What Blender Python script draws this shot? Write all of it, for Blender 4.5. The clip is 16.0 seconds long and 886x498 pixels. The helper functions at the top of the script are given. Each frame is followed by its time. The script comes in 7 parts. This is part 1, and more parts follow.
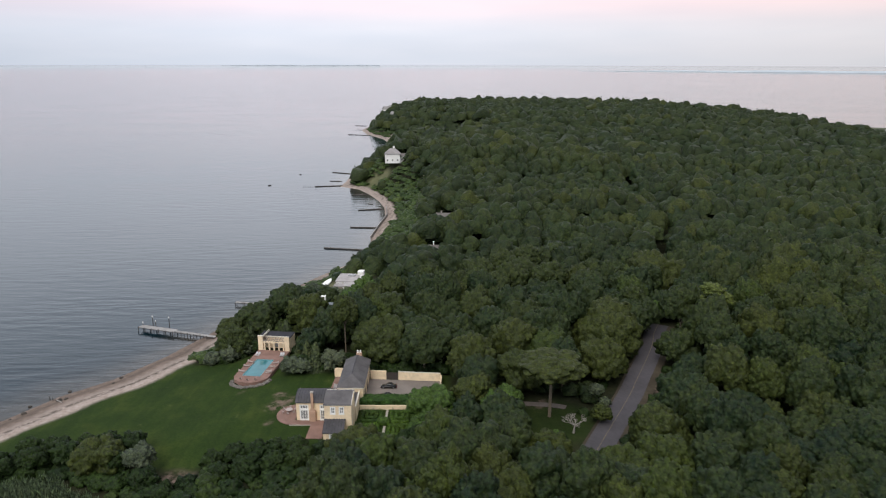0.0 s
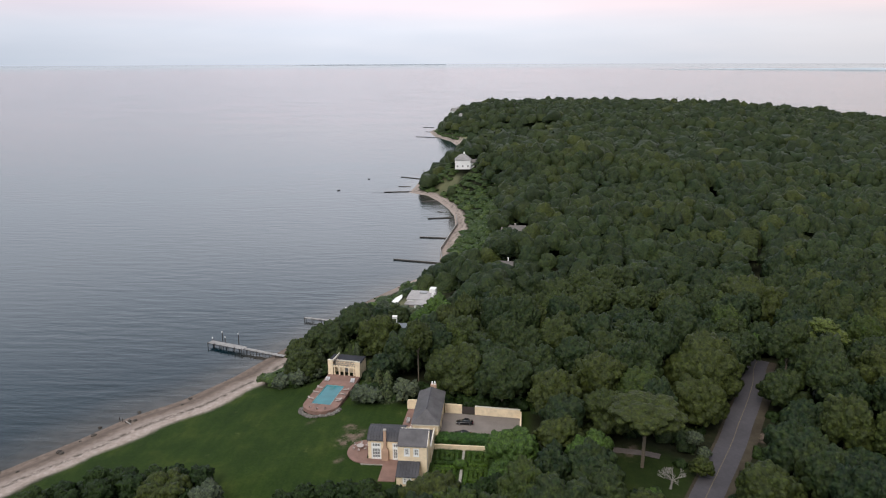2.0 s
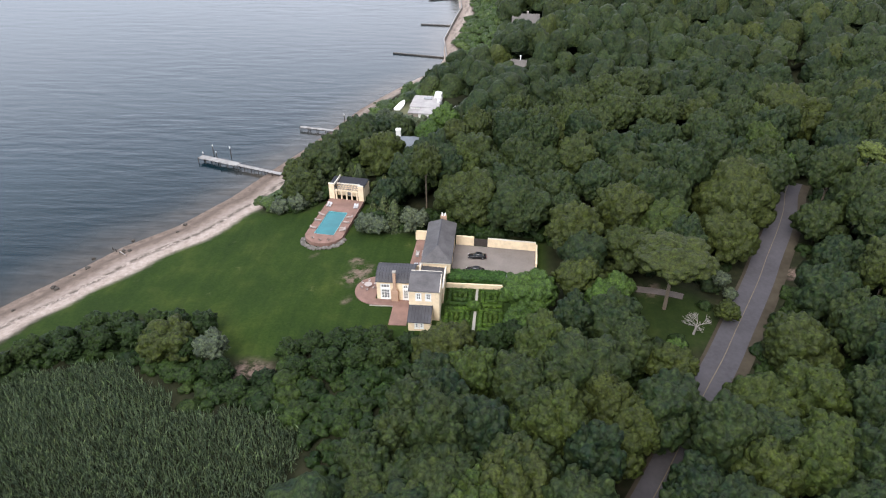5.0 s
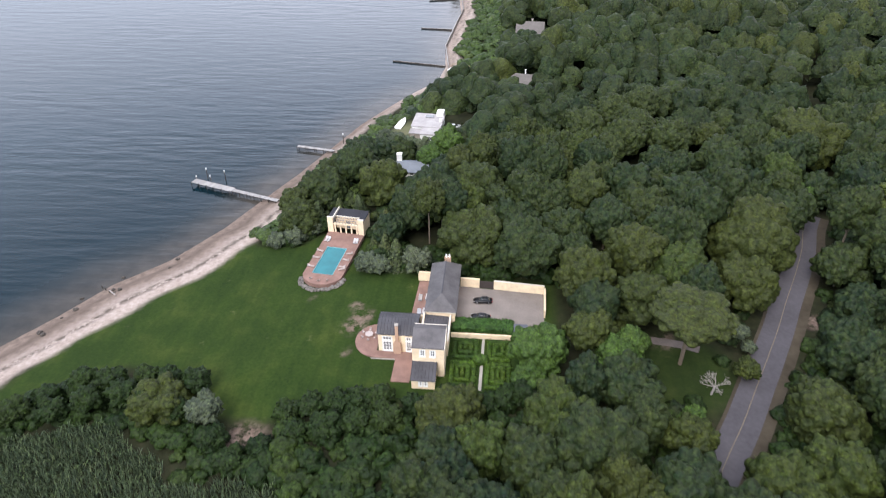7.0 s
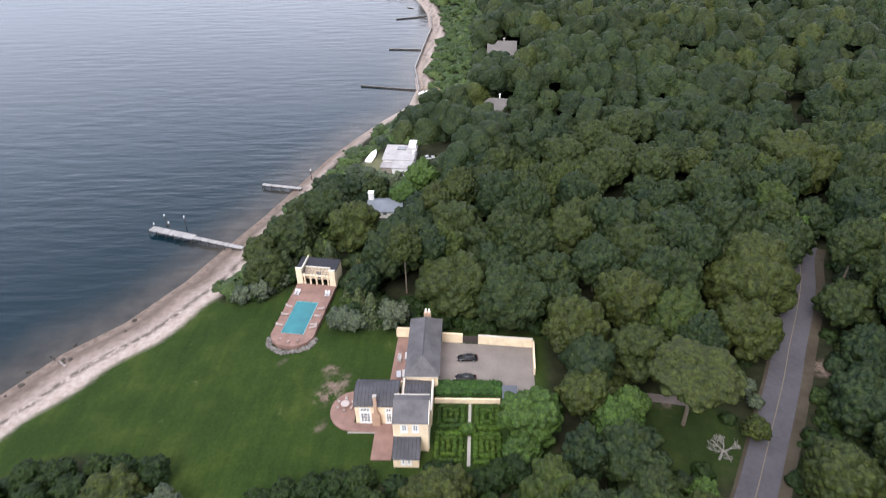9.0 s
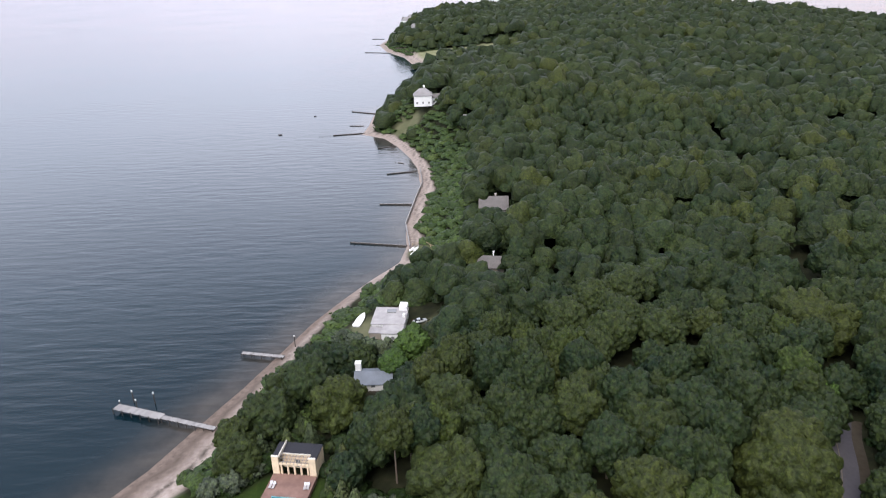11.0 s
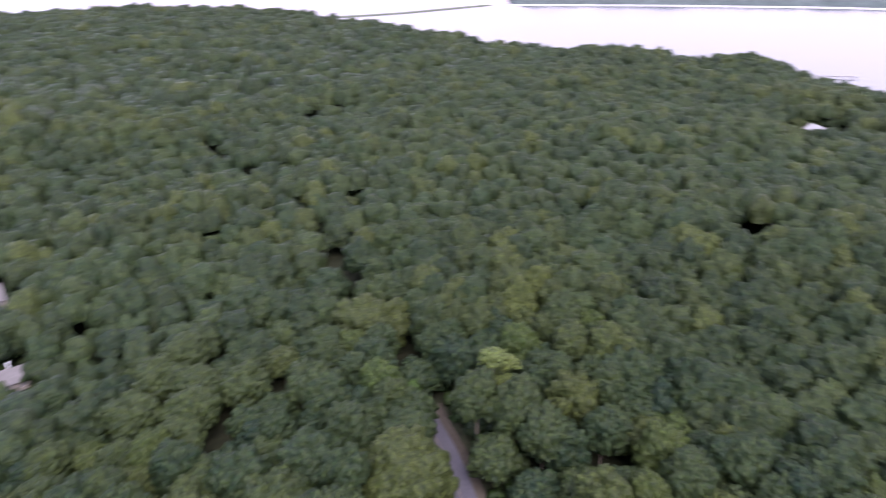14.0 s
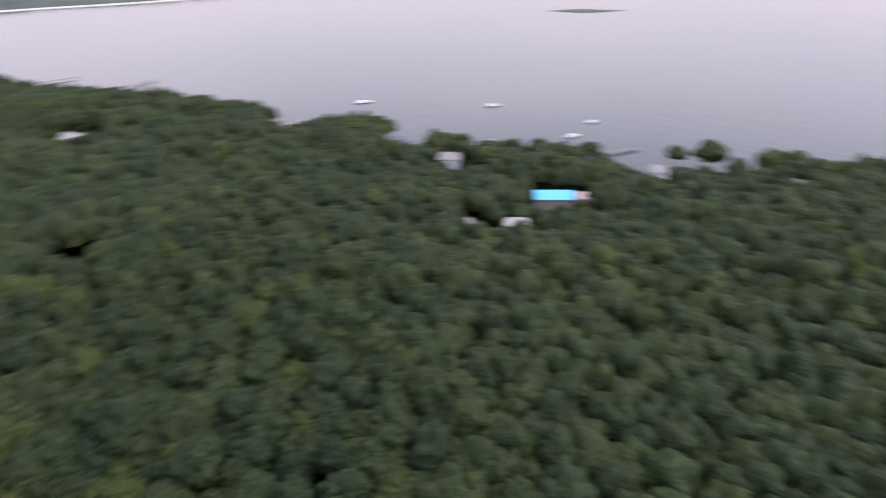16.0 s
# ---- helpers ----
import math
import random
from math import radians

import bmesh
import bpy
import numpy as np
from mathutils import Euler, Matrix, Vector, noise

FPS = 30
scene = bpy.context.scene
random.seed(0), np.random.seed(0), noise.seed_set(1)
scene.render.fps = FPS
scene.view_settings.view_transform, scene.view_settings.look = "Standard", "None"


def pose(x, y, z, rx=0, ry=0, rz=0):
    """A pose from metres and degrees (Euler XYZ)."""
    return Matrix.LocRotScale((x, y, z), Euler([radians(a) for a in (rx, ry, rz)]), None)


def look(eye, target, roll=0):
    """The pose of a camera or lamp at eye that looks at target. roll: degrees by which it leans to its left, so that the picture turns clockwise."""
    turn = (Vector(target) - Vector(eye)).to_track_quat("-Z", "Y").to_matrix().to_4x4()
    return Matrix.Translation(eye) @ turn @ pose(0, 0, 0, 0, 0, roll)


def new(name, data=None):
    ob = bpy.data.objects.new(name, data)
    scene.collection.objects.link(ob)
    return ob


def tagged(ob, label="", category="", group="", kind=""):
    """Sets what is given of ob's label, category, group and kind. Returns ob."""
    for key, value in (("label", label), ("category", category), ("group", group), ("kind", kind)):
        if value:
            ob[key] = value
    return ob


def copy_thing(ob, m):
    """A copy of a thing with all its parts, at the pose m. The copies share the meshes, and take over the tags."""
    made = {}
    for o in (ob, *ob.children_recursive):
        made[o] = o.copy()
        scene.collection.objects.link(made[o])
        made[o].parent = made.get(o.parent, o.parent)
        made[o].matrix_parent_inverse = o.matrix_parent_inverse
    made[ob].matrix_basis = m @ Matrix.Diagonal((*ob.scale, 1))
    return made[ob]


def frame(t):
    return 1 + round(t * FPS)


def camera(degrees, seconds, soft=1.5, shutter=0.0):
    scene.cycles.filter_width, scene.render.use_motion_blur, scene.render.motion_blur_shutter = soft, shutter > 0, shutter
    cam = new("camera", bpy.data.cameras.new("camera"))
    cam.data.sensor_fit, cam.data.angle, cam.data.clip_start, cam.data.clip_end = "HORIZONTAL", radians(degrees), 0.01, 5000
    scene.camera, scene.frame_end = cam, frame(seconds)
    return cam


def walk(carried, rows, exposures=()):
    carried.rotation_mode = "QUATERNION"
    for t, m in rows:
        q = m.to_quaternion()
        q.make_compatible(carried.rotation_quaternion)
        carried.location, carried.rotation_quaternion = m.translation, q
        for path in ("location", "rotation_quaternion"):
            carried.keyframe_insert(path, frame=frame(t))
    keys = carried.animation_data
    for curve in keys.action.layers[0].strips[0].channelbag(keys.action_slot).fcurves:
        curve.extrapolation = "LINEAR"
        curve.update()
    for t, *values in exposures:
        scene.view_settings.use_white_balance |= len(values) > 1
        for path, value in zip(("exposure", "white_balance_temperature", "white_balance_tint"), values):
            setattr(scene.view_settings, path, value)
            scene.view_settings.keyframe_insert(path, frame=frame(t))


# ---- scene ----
cam = camera(64.5, 16.0, soft=1.1, shutter=1.0)
PATH = [
    (0, (-0.445, 2.057, 99.218), (-0.444, 3.988, 98.699), 0.1),
    (0.5, (-2.526, 5.359, 100.258), (-2.548, 7.29, 99.739), 0.1),
    (1, (-3.782, 9.402, 101.446), (-3.961, 11.325, 100.924), -0.0),
    (1.5, (-4.808, 13.015, 102.36), (-4.986, 14.937, 101.838), -0.1),
    (2, (-5.998, 16.765, 103.415), (-6.175, 18.687, 102.891), -0.2),
    (2.5, (-6.888, 20.476, 104.411), (-7.064, 22.394, 103.871), -0.3),
    (3, (-7.842, 24.281, 105.202), (-8.016, 26.189, 104.63), -0.3),
    (3.5, (-8.806, 28.071, 105.755), (-8.977, 29.96, 105.121), -0.3),
    (4, (-9.31, 31.613, 106.666), (-9.476, 33.406, 105.795), -0.4),
    (4.2, (-9.663, 33.111, 106.723), (-9.826, 34.857, 105.761), -0.4),
    (6.3, (-13.331, 48.122, 116.425), (-13.472, 49.752, 115.274), -0.2),
    (6.5, (-13.381, 49.741, 116.787), (-13.525, 51.371, 115.637), -0.3),
    (7, (-14.187, 54.123, 117.84), (-14.329, 55.753, 116.69), -0.2),
    (7.5, (-14.699, 58.403, 118.823), (-14.839, 60.033, 117.673), -0.2),
    (8, (-15.256, 62.688, 119.975), (-15.371, 64.319, 118.823), -0.2),
    (8.2, (-15.758, 64.315, 120.375), (-15.855, 65.947, 119.223), -0.2),
    (10.3, (-15.237, 82.913, 118.28), (-15.305, 84.679, 117.344), -1.9),
    (10.5, (-15.387, 84.538, 118.496), (-15.451, 86.338, 117.626), -1.9),
    (11, (-15.952, 88.383, 119.266), (-16.007, 90.218, 118.471), -1.8),
    (11.5, (-16.348, 92.361, 120.454), (-16.381, 94.196, 119.659), -1.8),
    (12, (-15.979, 96.223, 121.652), (-15.868, 98.052, 120.853), -2.0),
    (12.5, (-16.727, 99.335, 123.316), (-16.29, 101.11, 122.505), -1.9),
    (13, (-17.362, 102.865, 124.446), (-16.607, 104.525, 123.624), -1.9),
    (13.5, (-17.278, 106.876, 125.386), (-16.241, 108.37, 124.554), -1.8),
    (14, (-17.471, 109.841, 126.614), (-16.307, 111.236, 125.778), -2.0),
    (14.5, (-17.976, 113.44, 128.007), (-16.534, 114.533, 127.157), -1.9),
    (15, (-18.488, 116.998, 128.815), (-16.821, 117.69, 127.952), -1.7),
    (15.5, (-19.71, 120.158, 130.777), (-17.927, 120.383, 129.898), -1.3),
    (16, (-21.004, 123.558, 133.161), (-19.235, 123.277, 132.271), -0.8),
]

EXPOSURE = [(0, -0.45, 6350, 13), (3.5, -0.41, 6300, 13), (4.2, -0.04, 6250, 13), (6.3, 0.45, 6050, 17), (8.2, 0.42, 6050, 17), (10.3, 0.36, 6050, 18), (11.2, 0.10, 6050, 18), (12.0, 0.18, 5980, 23), (13.5, 0.88, 5660, 38), (14.5, 0.76, 5700, 35), (16.0, 0.24, 5930, 26)]
walk(cam, [(t, look(eye, target, roll)) for t, eye, target, roll in PATH], EXPOSURE)

# ---------------- light ----------------
world = bpy.data.worlds.new("dusk_sky")
scene.world = world
world.use_nodes = True
wn, wl = world.node_tree.nodes, world.node_tree.links
wn.clear()
w_out = wn.new("ShaderNodeOutputWorld")
w_bg = wn.new("ShaderNodeBackground")
w_sky = wn.new("ShaderNodeTexSky")
w_sky.sky_type = "NISHITA"
w_sky.sun_disc = False
w_sky.sun_elevation = radians(48)
w_sky.sun_rotation = radians(202)
w_gain = wn.new("ShaderNodeMixRGB")
w_gain.blend_type = "MULTIPLY"
w_gain.inputs[0].default_value = 1.0
w_gain.inputs[2].default_value = (0.085, 0.085, 0.085, 1)
wl.new(w_sky.outputs[0], w_gain.inputs[1])
w_co = wn.new("ShaderNodeTexCoord")
w_sep = wn.new("ShaderNodeSeparateXYZ")
wl.new(w_co.outputs["Generated"], w_sep.inputs[0])
w_ramp = wn.new("ShaderNodeValToRGB")
stops = [(0.0, (0.92, 1.00, 1.09)), (0.012, (0.95, 1.02, 1.11)), (0.035, (1.04, 1.10, 1.19)), (0.048, (1.10, 1.12, 1.20)), (0.072, (1.32, 1.15, 1.20)), (0.095, (1.34, 1.24, 1.30)), (0.12, (1.27, 1.36, 1.43)),
         (0.15, (1.46, 1.52, 1.60)), (0.25, (1.85, 1.95, 2.06)), (0.38, (1.50, 1.66, 1.82)), (0.55, (0.70, 0.79, 0.90)), (0.76, (0.72, 0.80, 0.90)), (0.90, (1.7, 1.75, 1.82)), (1.0, (2.2, 2.2, 2.2))]
w_ramp.color_ramp.elements[0].position, w_ramp.color_ramp.elements[0].color = stops[0][0], (*stops[0][1], 1)
w_ramp.color_ramp.elements[1].position, w_ramp.color_ramp.elements[1].color = stops[-1][0], (*stops[-1][1], 1)
for pos, col in stops[1:-1]:
    w_ramp.color_ramp.elements.new(pos).color = (*col, 1)
wl.new(w_sep.outputs[2], w_ramp.inputs[0])
w_mix = wn.new("ShaderNodeMixRGB")
w_mix.inputs[0].default_value = 0.9
wl.new(w_gain.outputs[0], w_mix.inputs[1])
wl.new(w_ramp.outputs[0], w_mix.inputs[2])
# faint streaks of high cloud
w_map = wn.new("ShaderNodeMapping")
w_map.inputs["Scale"].default_value = (2.2, 2.2, 14.0)
wl.new(w_co.outputs["Generated"], w_map.inputs[0])
w_cloud = wn.new("ShaderNodeTexNoise")
w_cloud.inputs["Scale"].default_value, w_cloud.inputs["Detail"].default_value = 1.6, 5.0
wl.new(w_map.outputs[0], w_cloud.inputs["Vector"])
w_veil = wn.new("ShaderNodeValToRGB")
w_veil.color_ramp.elements[0].position, w_veil.color_ramp.elements[0].color = 0.35, (0.955, 0.965, 0.975, 1)
w_veil.color_ramp.elements[1].position, w_veil.color_ramp.elements[1].color = 0.65, (1.05, 1.03, 1.02, 1)
wl.new(w_cloud.outputs["Fac"], w_veil.inputs[0])
w_soft = wn.new("ShaderNodeMixRGB")
w_soft.blend_type = "MULTIPLY"
w_soft.inputs[0].default_value = 1.0
wl.new(w_mix.outputs[0], w_soft.inputs[1])
wl.new(w_veil.outputs[0], w_soft.inputs[2])
# brighter towards the north, and a warmer glow over the bay in the east
w_east = wn.new("ShaderNodeValToRGB")
w_east.color_ramp.elements[0].position, w_east.color_ramp.elements[0].color = 0.20, (0.93, 0.95, 0.97, 1)
w_east.color_ramp.elements[1].position, w_east.color_ramp.elements[1].color = 0.85, (1.03, 0.94, 0.86, 1)
w_east.color_ramp.elements.new(0.38).color = (1.14, 1.14, 1.15, 1)
w_east.color_ramp.elements.new(0.52).color = (1.15, 1.13, 1.12, 1)
w_half = wn.new("ShaderNodeMath")
w_half.operation = "MULTIPLY_ADD"
w_half.inputs[1].default_value, w_half.inputs[2].default_value = 0.5, 0.5
wl.new(w_sep.outputs[0], w_half.inputs[0])
wl.new(w_half.outputs[0], w_east.inputs[0])
w_glow = wn.new("ShaderNodeMixRGB")
w_glow.blend_type = "MULTIPLY"
w_glow.inputs[0].default_value = 1.0
wl.new(w_soft.outputs[0], w_glow.inputs[1])
wl.new(w_east.outputs[0], w_glow.inputs[2])
wl.new(w_glow.outputs[0], w_bg.inputs[0])
w_bg.inputs[1].default_value = 1.0
wl.new(w_bg.outputs[0], w_out.inputs[0])

sun_data = bpy.data.lights.new("sun", "SUN")
sun_data.energy, sun_data.angle, sun_data.color = 2.5, radians(30), (1.0, 0.93, 0.78)
sun = new("sun", sun_data)
sun.matrix_world = look((-110, -270, 320), (0, 0, 0))


# ---------------- materials ----------------
def ramp_node(nt, stops, source):
    r = nt.nodes.new("ShaderNodeValToRGB")
    r.color_ramp.elements[0].position, r.color_ramp.elements[0].color = stops[0][0], (*stops[0][1], 1)
    r.color_ramp.elements[1].position, r.color_ramp.elements[1].color = stops[-1][0], (*stops[-1][1], 1)
    for pos, col in stops[1:-1]:
        r.color_ramp.elements.new(pos).color = (*col, 1)
    nt.links.new(source, r.inputs[0])
    return r.outputs[0]


def noise_node(nt, scale, detail=4.0, rough=0.55, vector=None, stretch=None):
    n = nt.nodes.new("ShaderNodeTexNoise")
    n.inputs["Scale"].default_value, n.inputs["Detail"].default_value, n.inputs["Roughness"].default_value = scale, detail, rough
    if vector is None:
        vector = nt.nodes.new("ShaderNodeNewGeometry").outputs["Position"]
    if stretch:
        m = nt.nodes.new("ShaderNodeMapping")
        m.inputs["Scale"].default_value, m.inputs["Rotation"].default_value = stretch[:3], (0, 0, stretch[3])
        nt.links.new(vector, m.inputs[0])
        vector = m.outputs[0]
    nt.links.new(vector, n.inputs["Vector"])
    return n.outputs["Fac"]


def mix_node(nt, fac, a, b, blend="MIX"):
    m = nt.nodes.new("ShaderNodeMixRGB")
    m.blend_type = blend
    for sock, v in ((m.inputs[0], fac), (m.inputs[1], a), (m.inputs[2], b)):
        if isinstance(v, (int, float)):
            sock.default_value = v
        elif isinstance(v, tuple):
            sock.default_value = (*v, 1)
        else:
            nt.links.new(v, sock)
    return m.outputs[0]


def bump_node(nt, height, strength, distance):
    b = nt.nodes.new("ShaderNodeBump")
    b.inputs["Strength"].default_value, b.inputs["Distance"].default_value = strength, distance
    nt.links.new(height, b.inputs["Height"])
    return b.outputs[0]


def material(name, colour, rough=0.8, metal=0.0, spec=0.3, grain=0.0, grain_scale=3.0, stain=0.0, stain_scale=0.3, bump=0.0, bump_scale=8.0, bump_size=0.05, vary=0.0):
    """A surface of one base colour with grain, stains, relief and a difference from object to object."""
    m = bpy.data.materials.new(name)
    m.use_nodes = True
    nt = m.node_tree
    p = nt.nodes["Principled BSDF"]
    p.inputs["Roughness"].default_value, p.inputs["Metallic"].default_value = rough, metal
    p.inputs["Specular IOR Level"].default_value = spec
    c = None
    if grain or stain:
        dark = tuple(v * 0.55 for v in colour)
        light = tuple(min(1, v * 1.25) for v in colour)
        c = mix_node(nt, grain, colour, ramp_node(nt, [(0.3, dark), (0.7, light)], noise_node(nt, grain_scale, 6)))
        if stain:
            c = mix_node(nt, stain, c, ramp_node(nt, [(0.35, dark), (0.65, light)], noise_node(nt, stain_scale, 3)))
    if vary:
        info = nt.nodes.new("ShaderNodeObjectInfo")
        c = mix_node(nt, vary, c if c is not None else colour, ramp_node(nt, [(0, tuple(v * 0.5 for v in colour)), (1, tuple(min(1, v * 1.4) for v in colour))], info.outputs["Random"]))
    if c is None:
        p.inputs["Base Color"].default_value = (*colour, 1)
    else:
        nt.links.new(c, p.inputs["Base Color"])
    if bump:
        nt.links.new(bump_node(nt, noise_node(nt, bump_scale, 6), bump, bump_size), p.inputs["Normal"])
    return m


def foliage(name, dark, mid, light):
    """Leaves: the hue shifts from tree to tree and from clump to clump."""
    m = bpy.data.materials.new(name)
    m.use_nodes = True
    nt = m.node_tree
    p = nt.nodes["Principled BSDF"]
    p.inputs["Roughness"].default_value, p.inputs["Specular IOR Level"].default_value = 0.60, 0.14
    info = nt.nodes.new("ShaderNodeObjectInfo")
    at = nt.nodes.new("ShaderNodeAttribute")
    at.attribute_name = "tint"
    s = nt.nodes.new("ShaderNodeMath")
    s.operation = "ADD"
    single = nt.nodes.new("ShaderNodeMath")
    single.operation = "LESS_THAN"
    nt.links.new(at.outputs["Fac"], single.inputs[0])
    single.inputs[1].default_value = 0.001
    own = nt.nodes.new("ShaderNodeMath")
    own.operation = "MULTIPLY"
    nt.links.new(info.outputs["Random"], own.inputs[0])
    nt.links.new(single.outputs[0], own.inputs[1])
    nt.links.new(own.outputs[0], s.inputs[0])
    nt.links.new(at.outputs["Fac"], s.inputs[1])
    fr = nt.nodes.new("ShaderNodeMath")
    fr.operation = "FRACT"
    nt.links.new(s.outputs[0], fr.inputs[0])
    olive = tuple(a * b for a, b in zip(light, (1.02, 0.96, 0.85)))
    fresh = tuple(a * b for a, b in zip(light, (0.86, 1.06, 0.85)))
    c = ramp_node(nt, [(0.0, dark), (0.25, mid), (0.42, tuple(0.6 * a + 0.4 * b for a, b in zip(mid, olive))), (0.58, mid), (0.74, tuple(0.5 * a + 0.5 * b for a, b in zip(mid, light))), (0.88, olive), (1.0, fresh)], fr.outputs[0])
    geo = nt.nodes.new("ShaderNodeNewGeometry")
    c = mix_node(nt, 1.0, c, ramp_node(nt, [(0.0, (0.62, 0.66, 0.70)), (1.0, (1.42, 1.36, 1.22))], geo.outputs["Random Per Island"]), "MULTIPLY")
    c = mix_node(nt, 0.38, c, ramp_node(nt, [(0.36, dark), (0.64, light)], noise_node(nt, 0.6, 3)))
    c = mix_node(nt, 1.0, c, ramp_node(nt, [(0.34, (0.36, 0.40, 0.44)), (0.5, (1.0, 1.0, 1.0)), (0.66, (1.58, 1.66, 1.42))], noise_node(nt, 2.6, 4, 0.7)), "MULTIPLY")
    c = mix_node(nt, 1.0, c, ramp_node(nt, [(0.34, (0.72, 0.76, 0.84)), (0.5, (1.0, 1.0, 1.0)), (0.66, (1.24, 1.29, 1.06))], noise_node(nt, 1.0, 2, 0.5)), "MULTIPLY")
    nt.links.new(c, p.inputs["Base Color"])
    cells = nt.nodes.new("ShaderNodeTexVoronoi")
    cells.feature = "SMOOTH_F1"
    cells.inputs["Scale"].default_value = 1.15
    nt.links.new(geo.outputs["Position"], cells.inputs["Vector"])
    lump = nt.nodes.new("ShaderNodeMath")
    lump.operation = "MULTIPLY_ADD"
    nt.links.new(cells.outputs["Distance"], lump.inputs[0])
    lump.inputs[1].default_value, lump.inputs[2].default_value = -1.0, 1.0
    fine = bump_node(nt, noise_node(nt, 4.0, 3, 0.7), 0.5, 0.10)
    bb = nt.nodes.new("ShaderNodeBump")
    bb.inputs["Strength"].default_value, bb.inputs["Distance"].default_value = 0.95, 0.50
    nt.links.new(lump.outputs[0], bb.inputs["Height"])
    nt.links.new(fine, bb.inputs["Normal"])
    tufts = nt.nodes.new("ShaderNodeTexVoronoi")
    tufts.feature = "SMOOTH_F1"
    tufts.inputs["Scale"].default_value = 0.42
    nt.links.new(geo.outputs["Position"], tufts.inputs["Vector"])
    tb = nt.nodes.new("ShaderNodeBump")
    tb.invert = True
    tb.inputs["Strength"].default_value, tb.inputs["Distance"].default_value = 0.4, 0.6
    nt.links.new(tufts.outputs["Distance"], tb.inputs["Height"])
    nt.links.new(bb.outputs[0], tb.inputs["Normal"])
    nt.links.new(tb.outputs[0], p.inputs["Normal"])
    return m


LEAF = foliage("oak_leaves", (0.0070, 0.0166, 0.0098), (0.0146, 0.0258, 0.0108), (0.0350, 0.0440, 0.0112))
LEAF_BRIGHT = foliage("young_leaves", (0.028, 0.054, 0.013), (0.035, 0.064, 0.015), (0.048, 0.074, 0.018))
LEAF_LOCUST = foliage("yellow_green_leaves", (0.060, 0.078, 0.020), (0.072, 0.092, 0.024), (0.088, 0.106, 0.030))
LEAF_SILVER = foliage("silvery_leaves", (0.044, 0.056, 0.036), (0.060, 0.074, 0.048), (0.080, 0.094, 0.062))
LEAF_DARK = foliage("cedar_needles", (0.028, 0.042, 0.022), (0.045, 0.062, 0.030), (0.076, 0.084, 0.040))
LEAF_SHRUB = foliage("shrub_leaves", (0.007, 0.017, 0.005), (0.012, 0.025, 0.006), (0.022, 0.036, 0.009))
LEAF_BLUFF = foliage("bluff_leaves", (0.022, 0.040, 0.013), (0.032, 0.054, 0.016), (0.050, 0.072, 0.024))
LEAF_BOX = foliage("boxwood", (0.026, 0.054, 0.009), (0.038, 0.072, 0.011), (0.056, 0.090, 0.014))
LEAF_BOX_DARK = foliage("dark_boxwood", (0.020, 0.044, 0.009), (0.030, 0.058, 0.010), (0.043, 0.072, 0.013))
LEAF_HEDGE = foliage("clipped_hedge", (0.020, 0.050, 0.013), (0.033, 0.072, 0.018), (0.050, 0.094, 0.024))
BARK = material("bark", (0.16, 0.13, 0.10), 0.9, grain=0.5, grain_scale=4, bump=0.6, bump_scale=10)


# ---------------- helpers for geometry ----------------
def mesh_np(name, verts, quads=None, tris=None, mat=None, smooth=False, attrs=None):
    """A mesh object out of arrays."""
    me = bpy.data.meshes.new(name)
    loops, starts, totals = [], [], []
    n = 0
    for arr, k in ((quads, 4), (tris, 3)):
        if arr is not None and len(arr):
            loops.append(np.asarray(arr, np.int32).ravel())
            starts.append(n + k * np.arange(len(arr)))
            totals.append(np.full(len(arr), k))
            n += k * len(arr)
    loops, starts, totals = np.concatenate(loops), np.concatenate(starts), np.concatenate(totals)
    me.vertices.add(len(verts))
    me.vertices.foreach_set("co", np.asarray(verts, np.float32).ravel())
    me.loops.add(len(loops))
    me.loops.foreach_set("vertex_index", loops.astype(np.int32))
    me.polygons.add(len(starts))
    me.polygons.foreach_set("loop_start", starts.astype(np.int32))
    me.polygons.foreach_set("loop_total", totals.astype(np.int32))
    for key, val in (attrs or {}).items():
        a = me.attributes.new(key, "FLOAT", "POINT")
        a.data.foreach_set("value", np.asarray(val, np.float32))
    if smooth:
        me.polygons.foreach_set("use_smooth", np.ones(len(starts), bool))
    me.update(calc_edges=True)
    me.validate()
    if mat:
        me.materials.append(mat)
    return me


def part(name, bm, mat, parent=None, label="", here=False):
    """Links a bmesh (or a ready mesh) as one object, under a thing where one is given. here: the shape was drawn in the world's metres."""
    if isinstance(bm, bpy.types.Mesh):
        me = bm
    else:
        if here and parent:
            root = parent
            while root.parent:
                root = root.parent
            bmesh.ops.transform(bm, matrix=root.matrix_basis.inverted(), verts=bm.verts)
        me = bpy.data.meshes.new(name)
        if len(bm.verts) < 1500:
            bmesh.ops.remove_doubles(bm, verts=bm.verts, dist=0.001)
        bm.normal_update()
        bm.to_mesh(me)
        bm.free()
    if mat and not me.materials:
        me.materials.append(mat)
    ob = new(name, me)
    if parent:
        ob.parent = parent
    if label:
        tagged(ob, label)
    return ob


def thing(name, at=(0, 0, 0), turn=0.0, label="", category="", group="", kind=""):
    ob = new(name)
    ob.empty_display_size = 0.5
    ob.matrix_world = pose(*at, 0, 0, turn)
    return tagged(ob, label, category, group, kind)


